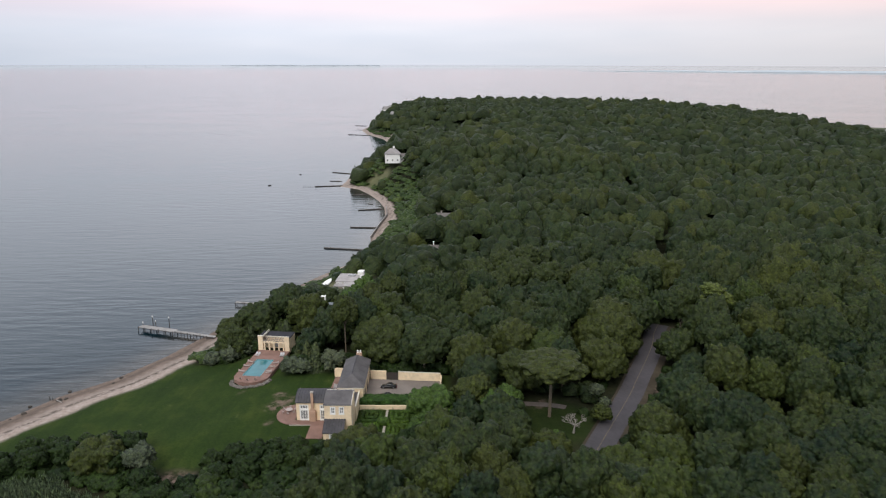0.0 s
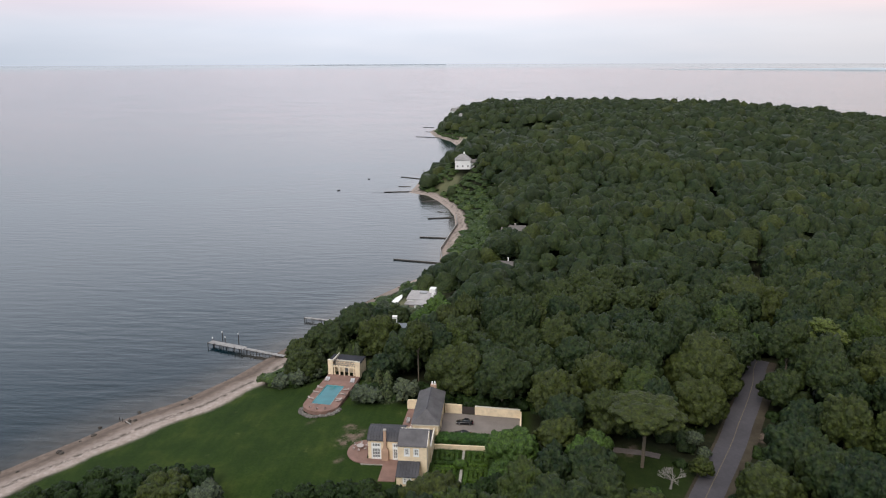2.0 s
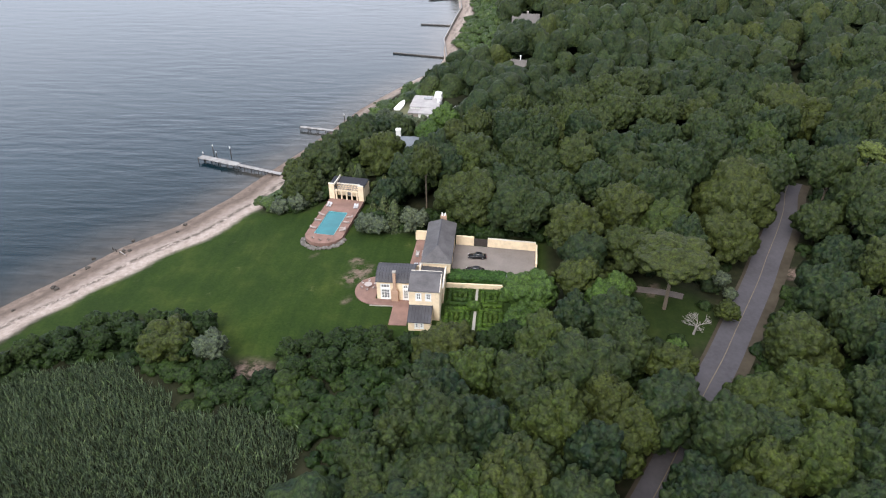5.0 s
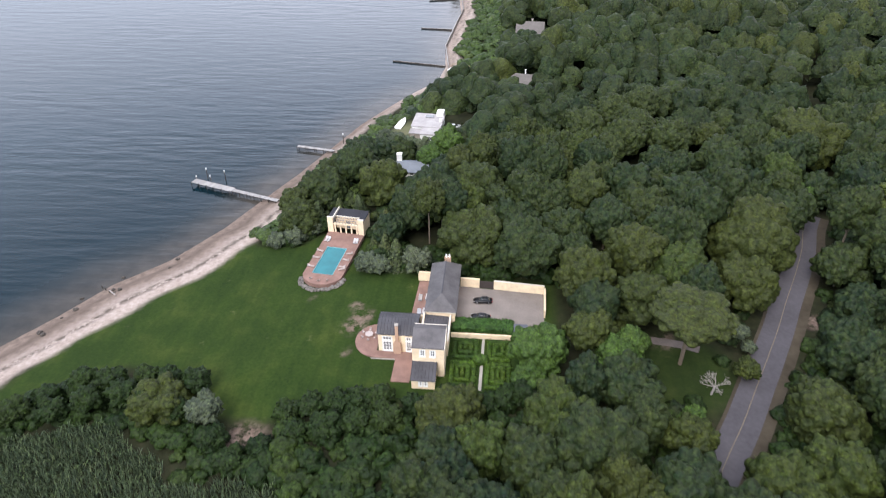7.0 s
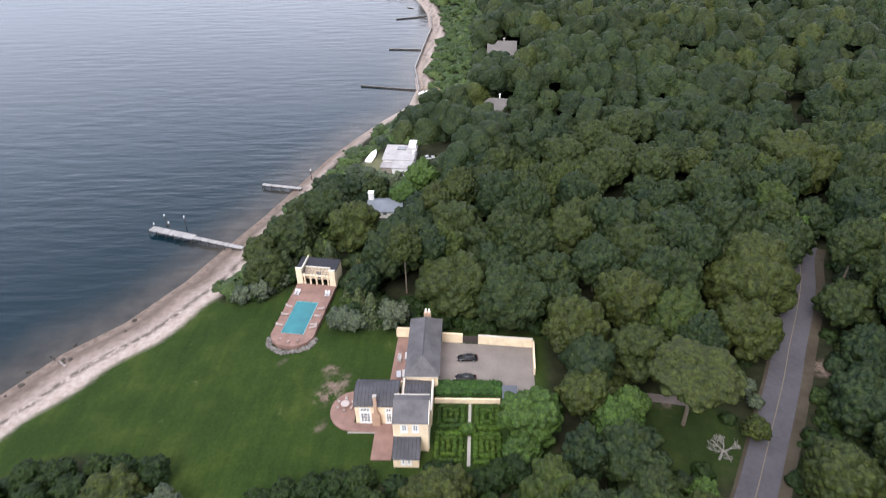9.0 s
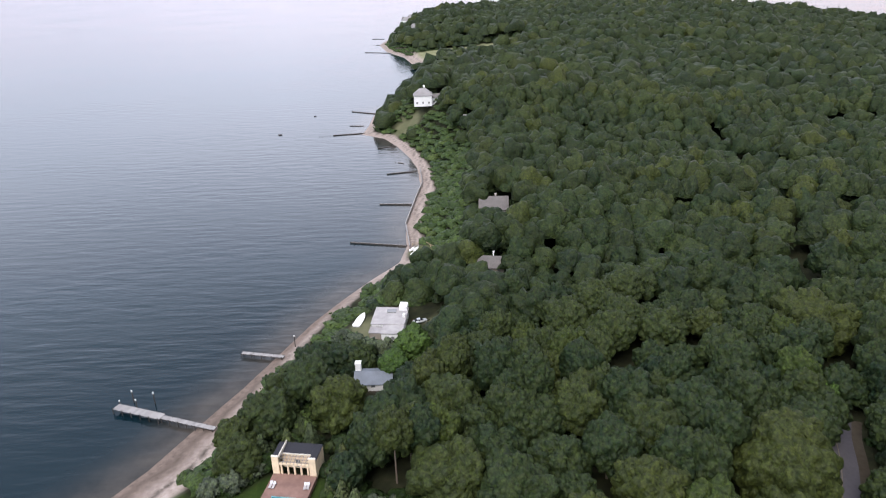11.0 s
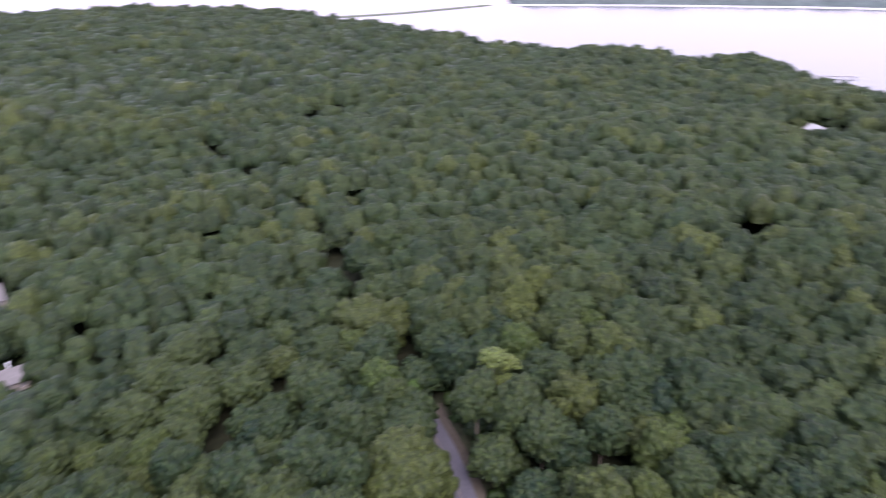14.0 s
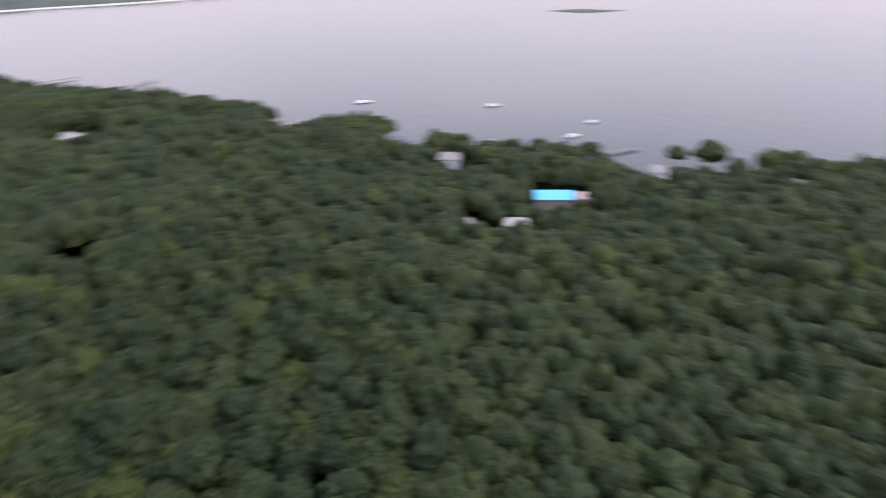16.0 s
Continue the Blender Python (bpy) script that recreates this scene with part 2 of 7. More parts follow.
def box(x0, x1, y0, y1, z0, z1, bevel=0.0, bm=None):
    bm = bm or bmesh.new()
    made = bmesh.ops.create_cube(bm, size=1.0, matrix=Matrix.LocRotScale(((x0 + x1) / 2, (y0 + y1) / 2, (z0 + z1) / 2), None, (x1 - x0, y1 - y0, z1 - z0)))
    if bevel:
        edges = list({e for v in made["verts"] for e in v.link_edges})
        bmesh.ops.bevel(bm, geom=edges, offset=bevel, segments=1, affect="EDGES")
    return bm


def prism(points, z0, z1, bm=None):
    """A flat outline pulled up from z0 to z1."""
    bm = bm or bmesh.new()
    low = [bm.verts.new((x, y, z0)) for x, y in points]
    high = [bm.verts.new((x, y, z1)) for x, y in points]
    bm.faces.new(list(reversed(low)))
    bm.faces.new(high)
    for i in range(len(points)):
        j = (i + 1) % len(points)
        bm.faces.new((low[i], low[j], high[j], high[i]))
    return bm


def tube(a, b, r0, r1, sides=6, bm=None):
    """A tapered round bar from a to b."""
    bm = bm or bmesh.new()
    a, b = Vector(a), Vector(b)
    d = b - a
    m = Matrix.Translation((a + b) / 2) @ d.to_track_quat("Z", "Y").to_matrix().to_4x4()
    bmesh.ops.create_cone(bm, cap_ends=True, segments=sides, radius1=r0, radius2=r1, depth=d.length, matrix=m)
    return bm


# ---------------- the land ----------------
WEST = [(-330, -900), (-275, -400), (-240, -100), (-205, 40), (-168, 115), (-133, 171), (-125, 183), (-117, 197), (-106, 209), (-96, 227), (-89, 245),
        (-82, 262), (-75, 282), (-68, 302), (-60, 319), (-52, 334), (-42, 350), (-40, 366), (-42, 392), (-40, 431), (-38, 450), (-41, 481), (-47, 505),
        (-56, 530), (-67, 553), (-84, 566), (-82, 590), (-82, 625), (-72, 696), (-58, 790), (-46, 832), (-63, 860), (-79, 925), (-104, 977), (-120, 1045),
        (-112, 1110), (-85, 1220), (-10, 1340)]
EAST = [(160, 1400), (340, 1330), (470, 1180), (520, 1000), (525, 800), (520, 640), (555, 500), (588, 398), (545, 305), (505, 250), (418, 118), (366, 56),
        (338, 20), (318, -30), (295, -97), (262, -149), (225, -320), (150, -900)]
COAST = np.array(WEST + EAST, float)
HEIGHTS = np.array([(-60, 205, 6.2), (-45, 185, 6.6), (-30, 175, 7), (-12, 188, 7), (-15, 165, 7), (40, 160, 8.5), (72, 222, 10), (0, 300, 9), (-42, 292, 6),
                    (-42, 250, 6), (0, 385, 12), (-5, 321, 10), (-30, 480, 13), (-41, 565, 25), (-30, 585, 22), (100, 405, 8), (180, 440, 11), (143, 276, 12), (200, 233, 12),
                    (228, 222, 8), (140, 120, 11), (285, 150, 3), (250, 40, 4), (430, 360, 2.5), (500, 340, 2), (575, 395, 7), (270, -100, 1.5), (300, -20, 1.5), (100, 950, 25), (10, 1060, 23), (200, 1000, 23), (350, 800, 10), (420, 950, 10),
                    (480, 620, 2.5), (-75, 900, 4), (-25, 840, 3), (60, 90, 8), (-70, 130, 5), (0, 0, 7), (0, -300, 7), (300, 1100, 17), (0, 700, 17)], float)


def coast_distance(p):
    """Metres from the waterline: above 0 on the land."""
    a, b = COAST, np.roll(COAST, -1, 0)
    best = np.full(len(p), 1e9)
    inside = np.zeros(len(p), bool)
    for (ax, ay), (bx, by) in zip(a, b):
        dx, dy = bx - ax, by - ay
        t = np.clip(((p[:, 0] - ax) * dx + (p[:, 1] - ay) * dy) / (dx * dx + dy * dy), 0, 1)
        best = np.minimum(best, np.hypot(p[:, 0] - ax - t * dx, p[:, 1] - ay - t * dy))
        if ay != by:
            cross = (ay > p[:, 1]) != (by > p[:, 1])
            inside ^= cross & (p[:, 0] < (bx - ax) * (p[:, 1] - ay) / (by - ay) + ax)
    return np.where(inside, best, -best)


def smooth_step(a, b, x):
    """From 0 at a to 1 at b; a may be the larger."""
    t = np.clip((x - a) / (b - a), 0, 1)
    return t * t * (3 - 2 * t)


POOL_AT, POOL_TURN = (-57.9, 204.2), radians(-6.8)


def pool_frame(p):
    """Across and along the pool, from its middle."""
    x, y = p[:, 0] - POOL_AT[0], p[:, 1] - POOL_AT[1]
    return x * math.cos(POOL_TURN) + y * math.sin(POOL_TURN), -x * math.sin(POOL_TURN) + y * math.cos(POOL_TURN)


def ground_height(p):
    p = np.atleast_2d(np.asarray(p, float))
    d = coast_distance(p)
    w = 1 / (np.hypot(p[:, None, 0] - HEIGHTS[None, :, 0], p[:, None, 1] - HEIGHTS[None, :, 1]) ** 2.5 + 400)
    base = (w * HEIGHTS[None, :, 2]).sum(1) / w.sum(1)
    lawn = smooth_step(60, 110, p[:, 1]) * (1 - smooth_step(228, 250, p[:, 1])) * (p[:, 0] < 0)
    slope = 0.095 * lawn + (0.55 + 0.35 * smooth_step(500, 540, p[:, 1])) * (1 - lawn)
    rise = np.where(d < 13, 0.14 * d, 1.8 + (d - 13) * slope)
    roll_ = 0.5 * np.sin(p[:, 0] * 0.05 + 1) * np.sin(p[:, 1] * 0.043) * smooth_step(60, 120, d)
    z = np.where(d < 0, np.maximum(0.09 * d, -4.0), np.minimum(rise, base))
    flat = ((p[:, 0] > -44) & (p[:, 0] < 2) & (p[:, 1] > 157) & (p[:, 1] < 198))
    z = np.where(flat, np.minimum(z, 7.0), z + roll_)
    u, v = pool_frame(p)
    deck = smooth_step(9.0, 6.5, np.abs(u)) * smooth_step(16, 14, np.abs(v - 3))
    z = np.where(d > 10, z * (1 - deck) + np.minimum(z, 6.0) * deck, z)
    return np.where((np.abs(u) < 3.6) & (np.abs(v) < 7.2), 4.0, z)


def land_z(x, y):
    return float(ground_height([(x, y)])[0])


def lines(*spans):
    out = [np.arange(a, b, s) for a, b, s in spans]
    return np.concatenate(out)


GX = lines((-900, -340, 40), (-340, -160, 10), (-160, 0, 1.6), (0, 110, 2.4), (110, 660, 9), (660, 901, 40))
GY = lines((-1300, -300, 50), (-300, 100, 12), (100, 250, 1.6), (250, 620, 3.2), (620, 1200, 8), (1200, 1801, 40))
gx, gy = np.meshgrid(GX, GY)
gp = np.stack([gx.ravel(), gy.ravel()], 1)
gz = np.concatenate([ground_height(c) for c in np.array_split(gp, 60)])
idx = np.arange(len(gp)).reshape(len(GY), len(GX))
gquads = np.stack([idx[:-1, :-1], idx[:-1, 1:], idx[1:, 1:], idx[1:, :-1]], -1).reshape(-1, 4)

ROAD = [(-19, 60), (4, 96), (20, 122.5), (31, 142.7), (37, 153), (42, 162.5), (47.5, 172.9), (53, 183.5), (57.5, 193), (63, 204), (68, 215), (71.5, 225), (75, 232)]

LAWN = [(-128, 140), (-123, 150), (-110, 158), (-96, 164), (-80, 160), (-70, 150), (-60, 148), (-45, 155), (-30, 156), (0, 157), (1, 197), (-22, 199),
        (-34, 199), (-49, 201), (-49, 217), (-63, 220), (-69, 214), (-82, 214), (-90, 222), (-100, 212)]


def in_outline(p, outline):
    inside = np.zeros(len(p), bool)
    o = np.array(outline, float)
    for (ax, ay), (bx, by) in zip(o, np.roll(o, -1, 0)):
        if ay != by:
            cross = (ay > p[:, 1]) != (by > p[:, 1])
            inside ^= cross & (p[:, 0] < (bx - ax) * (p[:, 1] - ay) / (by - ay) + ax)
    return inside


def line_distance(p, pts):
    best = np.full(len(p), 1e9)
    for (ax, ay), (bx, by) in zip(pts[:-1], pts[1:]):
        dx, dy = bx - ax, by - ay
        t = np.clip(((p[:, 0] - ax) * dx + (p[:, 1] - ay) * dy) / (dx * dx + dy * dy), 0, 1)
        best = np.minimum(best, np.hypot(p[:, 0] - ax - t * dx, p[:, 1] - ay - t * dy))
    return best


def edge_distance(p, outline):
    """Metres inside an outline, below 0 outside."""
    d = line_distance(p, list(outline) + [outline[0]])
    return np.where(in_outline(p, outline), d, -d)


MEADOW = [(-70, 865), (-46, 838), (20, 850), (70, 900), (20, 925), (-40, 935), (-85, 930)]

gd = coast_distance(gp)
g_lawn = smooth_step(-2.5, 1.0, edge_distance(gp, LAWN))
g_lawn = np.maximum(g_lawn, 0.7 * (1 - smooth_step(9, 15, np.hypot(gp[:, 0] - 27, gp[:, 1] - 167))))
g_meadow = smooth_step(-5, 3, edge_distance(gp, MEADOW))
for mx, my, mr in ((-47, 284, 11), (-52, 263, 6), (-52, 562, 14), (-24, 287, 6), (-24, 420, 9), (-22, 450, 8)):
    g_meadow = np.maximum(g_meadow, 0.55 * (1 - smooth_step(mr * 0.5, mr, np.hypot(gp[:, 0] - mx, gp[:, 1] - my))))

# ground: sand by the water, mown grass, woodland floor
m_ground = bpy.data.materials.new("ground")
m_ground.use_nodes = True
nt = m_ground.node_tree
p_ = nt.nodes["Principled BSDF"]
p_.inputs["Roughness"].default_value, p_.inputs["Specular IOR Level"].default_value = 0.95, 0.1


def attr_node(nt, name):
    a = nt.nodes.new("ShaderNodeAttribute")
    a.attribute_name = name
    return a.outputs["Fac"]


floor_c = ramp_node(nt, [(0.3, (0.012, 0.013, 0.008)), (0.55, (0.022, 0.025, 0.012)), (0.8, (0.040, 0.034, 0.022))], noise_node(nt, 0.35, 6))
lawn_a = ramp_node(nt, [(0.30, (0.013, 0.027, 0.006)), (0.5, (0.022, 0.041, 0.008)), (0.70, (0.046, 0.064, 0.013))], noise_node(nt, 0.09, 6, 0.65))
lawn_b = ramp_node(nt, [(0.35, (0.012, 0.027, 0.006)), (0.65, (0.032, 0.053, 0.011))], noise_node(nt, 1.6, 4))
lawn_c = mix_node(nt, 0.4, lawn_a, lawn_b)
mown = ramp_node(nt, [(0.42, (0.80, 0.82, 0.85)), (0.58, (1.22, 1.18, 1.05))], noise_node(nt, 1.0, 3, 0.5, stretch=(0.50, 0.045, 1, radians(28))))
lawn_c = mix_node(nt, 0.35, lawn_c, mown, "MULTIPLY")
worn = ramp_node(nt, [(0.66, (0, 0, 0)), (0.74, (1, 1, 1))], noise_node(nt, 0.13, 5, 0.7))
lawn_c = mix_node(nt, mix_node(nt, 1.0, worn, (0.30, 0.30, 0.30), "MULTIPLY"), lawn_c, (0.17, 0.16, 0.08))
meadow_c = ramp_node(nt, [(0.3, (0.15, 0.165, 0.085)), (0.7, (0.24, 0.235, 0.14))], noise_node(nt, 0.15, 5))
sand_c = ramp_node(nt, [(0.25, (0.23, 0.182, 0.155)), (0.5, (0.34, 0.285, 0.252)), (0.8, (0.46, 0.40, 0.365))], noise_node(nt, 0.8, 6, 0.65))
wet_c = ramp_node(nt, [(0.3, (0.105, 0.082, 0.068)), (0.7, (0.215, 0.168, 0.142))], noise_node(nt, 0.5, 6, 0.65))
weed = ramp_node(nt, [(0.40, (0, 0, 0)), (0.52, (1, 1, 1))], noise_node(nt, 0.5, 5, 0.7))
sand_c = mix_node(nt, attr_node(nt, "wet"), sand_c, wet_c)
weed_f = mix_node(nt, 1.0, weed, attr_node(nt, "wrack"), "MULTIPLY")
sand_c = mix_node(nt, weed_f, sand_c, (0.06, 0.05, 0.04))
c = mix_node(nt, attr_node(nt, "lawn"), floor_c, lawn_c)
c = mix_node(nt, attr_node(nt, "meadow"), c, meadow_c)
bare = mix_node(nt, 1.0, ramp_node(nt, [(0.42, (0, 0, 0)), (0.56, (1, 1, 1))], noise_node(nt, 0.55, 6, 0.7)), attr_node(nt, "dirt"), "MULTIPLY")
c = mix_node(nt, bare, c, ramp_node(nt, [(0.3, (0.15, 0.10, 0.085)), (0.7, (0.27, 0.20, 0.17))], noise_node(nt, 0.7, 5)))
c = mix_node(nt, attr_node(nt, "sand"), c, sand_c)
nt.links.new(c, p_.inputs["Base Color"])
nt.links.new(bump_node(nt, noise_node(nt, 2.5, 6, 0.7), 0.6, 0.15), p_.inputs["Normal"])

edge_noise = np.array([noise.noise((x * 0.09, y * 0.09, 0)) for x, y in gp]) * 2.0
beach_width = 16.0 - 6.0 * smooth_step(235, 262, gp[:, 1]) - 4.5 * smooth_step(258, 290, gp[:, 1]) + 2.0 * smooth_step(330, 360, gp[:, 1]) + 7 * smooth_step(850, 880, gp[:, 1])
west_side = (gp[:, 0] < 150).astype(float)
sand = np.where(west_side > 0, 1 - smooth_step(beach_width - 1.5, beach_width + 0.8, gd + edge_noise * 0.8), 1 - smooth_step(2.0, 4.0, gd))
wet = 1 - smooth_step(beach_width * 0.30, beach_width * 0.72, gd + edge_noise * 0.6)
wet *= 1 - 0.85 * smooth_step(300, 345, gp[:, 1])
wrack = np.exp(-(((gd - 10.5 + edge_noise * 0.5) / 0.8) ** 2)) + 0.7 * np.exp(-(((gd - 4.0 + edge_noise) / 0.8) ** 2))
SAND_SPOTS = [(-36.5, 402, 3.6), (-37.5, 381, 2.6), (-33, 440, 4.0)]
DIRT = [(-62, 144, 5.5), (-46.5, 178, 3.6), (-45, 182, 3.0), (-46.5, 169.5, 1.5), (-47, 186, 2.0), (-59, 189, 1.4), (60, 171, 3), (63, 178, 3), (62, 186, 2.5), (26, 177, 3), (-40, 254, 4), (-22, 283, 4), (-64, 262, 3)]
# a small grass terrace by the groin, and bare sand behind the bulkhead
terrace = 1 - smooth_step(5.5, 8.5, np.hypot(gp[:, 0] + 32.5, (gp[:, 1] - 358) * 0.8) + edge_noise * 0.5)
g_lawn = np.maximum(g_lawn, 0.75 * terrace)
g_meadow = np.maximum(g_meadow, 0.35 * terrace)
sand *= 1 - terrace
for sx, sy, sr in SAND_SPOTS:
    sand = np.maximum(sand, 1 - smooth_step(sr * 0.6, sr * 1.2, np.hypot(gp[:, 0] - sx, (gp[:, 1] - sy) * 0.45) + edge_noise * 0.5))
dirt = np.zeros(len(gp))
for dx_, dy_, r_ in DIRT:
    dirt = np.maximum(dirt, 1 - smooth_step(r_ * 0.4, r_ * 1.15, np.hypot(gp[:, 0] - dx_, gp[:, 1] - dy_) + edge_noise * 0.8))
ground = new("ground", mesh_np("ground", np.column_stack([gp, gz]), quads=gquads, mat=m_ground, smooth=True,
                               attrs={"lawn": g_lawn, "meadow": g_meadow, "sand": sand, "wet": wet, "wrack": wrack, "dirt": dirt * 0.75}))
tagged(ground, "sandy beach, mown lawn and dark woodland floor", "ground", kind="structure")

# ---------------- water ----------------
EYE_LEVEL = 102.0
sea_r = np.concatenate([[0], np.geomspace(60, 2000, 34), np.linspace(2200, 4200, 16), [4400, 4550, 4700, 4800, 4860]])
far = np.where(sea_r <= 2000, sea_r, 2000 - 2900 * np.log(np.maximum(1 - (sea_r - 2000) / 2900, 1e-3)))
sea_z = np.where(sea_r <= 2000, 0, EYE_LEVEL * (1 - sea_r / np.maximum(far, 1)))
SEG = 128
ang = np.linspace(0, 2 * math.pi, SEG, endpoint=False)
sv = [(0, 0, 0)] + [(r * math.cos(a), r * math.sin(a), z) for r, z in zip(sea_r[1:], sea_z[1:]) for a in ang]
st = [(0, 1 + k, 1 + (k + 1) % SEG) for k in range(SEG)]
sq = [(1 + i * SEG + k, 1 + (i + 1) * SEG + k, 1 + (i + 1) * SEG + (k + 1) % SEG, 1 + i * SEG + (k + 1) % SEG) for i in range(len(sea_r) - 2) for k in range(SEG)]

m_sea = bpy.data.materials.new("sea_water")
m_sea.use_nodes = True
nt = m_sea.node_tree
p_ = nt.nodes["Principled BSDF"]
p_.inputs["Roughness"].default_value, p_.inputs["IOR"].default_value = 0.10, 1.33
deep = ramp_node(nt, [(0.3, (0.003, 0.011, 0.016)), (0.7, (0.005, 0.018, 0.026))], noise_node(nt, 0.004, 4))
shoal = ramp_node(nt, [(0.3, (0.038, 0.034, 0.029)), (0.7, (0.085, 0.074, 0.062))], noise_node(nt, 0.12, 4))
nt.links.new(mix_node(nt, attr_node(nt, "shoal"), deep, shoal), p_.inputs["Base Color"])
swell = noise_node(nt, 1.0, 3, 0.5, stretch=(0.06, 0.24, 1, radians(-14)))
chop = noise_node(nt, 1.0, 4, 0.6, stretch=(0.5, 0.9, 1, radians(20)))
b1 = nt.nodes.new("ShaderNodeBump")
b1.inputs["Distance"].default_value = 0.55
nt.links.new(ramp_node(nt, [(0.35, (0.12, 0.12, 0.12)), (0.62, (0.5, 0.5, 0.5))], noise_node(nt, 1.0, 4, 0.6, stretch=(0.006, 0.014, 1, radians(15)))), b1.inputs["Strength"])
nt.links.new(swell, b1.inputs["Height"])
b2 = nt.nodes.new("ShaderNodeBump")
b2.inputs["Strength"].default_value, b2.inputs["Distance"].default_value = 0.14, 0.16
nt.links.new(chop, b2.inputs["Height"])
nt.links.new(b1.outputs[0], b2.inputs["Normal"])
nt.links.new(b2.outputs[0], p_.inputs["Normal"])
sea = new("water", mesh_np("water", sv, quads=sq, tris=st, mat=m_sea, smooth=True))
tagged(sea, "calm slate-blue sea with low ripples", "water", kind="structure")
# the shallows, where the sand shows through the water
SX, SY = np.arange(-215, 0, 1.8), np.arange(40, 660, 2.2)
sgx, sgy = np.meshgrid(SX, SY)
sp = np.stack([sgx.ravel(), sgy.ravel()], 1)
s_d = -coast_distance(sp)
s_noise = np.array([noise.noise((x * 0.05, y * 0.05, 2.0)) for x, y in sp]) * 3.0
s_idx = np.arange(len(sp)).reshape(len(SY), len(SX))
s_quads = np.stack([s_idx[:-1, :-1], s_idx[:-1, 1:], s_idx[1:, 1:], s_idx[1:, :-1]], -1).reshape(-1, 4)
s_quads = s_quads[(s_d[s_quads] > -6).any(1) & (s_d[s_quads] < 45).any(1)]
shallows = new("water", mesh_np("water", np.column_stack([sp, np.full(len(sp), 0.02)]), quads=s_quads, mat=m_sea, smooth=True,
                                attrs={"shoal": np.clip(1 - smooth_step(-2.0, 24.0, s_d + s_noise), 0, 1) ** 1.6 * 0.85}))
tagged(shallows, "clear shallow water over brown sand", "water", kind="structure")


# ---------------- trees ----------------
def ico(level):
    bm = bmesh.new()
    bmesh.ops.create_icosphere(bm, subdivisions=level, radius=1.0)
    v = np.array([t.co[:] for t in bm.verts])
    f = np.array([[t.index for t in face.verts] for face in bm.faces])
    bm.free()
    return v, f


def lump_radius(d, centres, radii, least):
    """How far a ray from the middle goes before it leaves the last of the lumps."""
    along = d @ centres.T
    inside = radii[None, :] ** 2 - (centres ** 2).sum(1)[None, :] + along ** 2
    reach = np.where(inside > 0, along + np.sqrt(np.maximum(inside, 0)), 0)
    return np.maximum(reach.max(1), least)


def spread(rng, count, lowest):
    """Directions spread evenly over a ball above a height, and jittered."""
    z = 1 - (np.arange(count) + 0.5) / count * (1 - lowest)
    a = np.arange(count) * 2.39996 + rng.uniform(0, 6.28)
    q = np.sqrt(1 - z * z)
    d = np.stack([q * np.cos(a), q * np.sin(a), z], 1) + rng.normal(0, 0.5 / math.sqrt(count), (count, 3))
    return d / np.linalg.norm(d, axis=1, keepdims=True)


def crown_arrays(rng, level, lumps, clumps, leaves, leaf, lowest=-0.55, ragged=0.05, least=0.54):
    """A crown of radius about 1: a dome of rounded boughs, each one knobbly with clumps, and single sprays of leaves standing out of it.
    Gives points, leaf quads and the triangles of the dome."""
    d, tri = ico(level)
    big = spread(rng, lumps, -0.5)
    big_c = big * rng.uniform(least + 0.03, least + 0.27, (lumps, 1))
    big_r = rng.uniform(0.24, 0.36, lumps) * (24 / lumps) ** 0.4
    r = lump_radius(d, big_c, big_r, least)
    if clumps:
        small = spread(rng, clumps, -0.5)
        small_c = small * (lump_radius(small, big_c, big_r, least) - 0.01)[:, None]
        r = np.maximum(r - 0.02, lump_radius(d, small_c, rng.uniform(0.10, 0.19, clumps) * (105 / clumps) ** 0.4, 0.0))
    v = d * (r * (1 + rng.normal(0, ragged, len(d))))[:, None]
    tri = tri[(d[tri][:, :, 2] > lowest).any(1)]
    used = np.unique(tri)
    back = np.zeros(len(d), int)
    back[used] = np.arange(len(used))
    v, tri = v[used], back[tri]
    if leaves:
        e = spread(rng, leaves, -0.45)
        e = e + rng.normal(0, 0.06, e.shape)
        e /= np.linalg.norm(e, axis=1, keepdims=True)
        pos = e * (lump_radius(e, big_c, big_r, least) * rng.uniform(0.98, 1.07, len(e)))[:, None]
        nrm = e + rng.normal(0, 0.55, e.shape) + (0, 0, 0.3)
        nrm /= np.linalg.norm(nrm, axis=1, keepdims=True)
        u = np.cross(nrm, rng.normal(size=e.shape))
        u /= np.linalg.norm(u, axis=1, keepdims=True) + 1e-9
        w = np.cross(nrm, u) * 1.3
        s = leaf * rng.uniform(0.6, 1.35, (len(e), 1))
        q = np.stack([pos - u * s - w * s * 0.6, pos + u * s * 0.7 - w * s, pos + u * s + w * s * 0.7 - nrm * s * 0.5, pos - u * s * 0.6 + w * s], 1).reshape(-1, 3)
    else:
        q = np.zeros((0, 3))
    verts = np.concatenate([v, q]) * (1, 1, 0.84) + (0, 0, 0.40)
    return verts, len(v) + np.arange(len(q)).reshape(-1, 4), tri


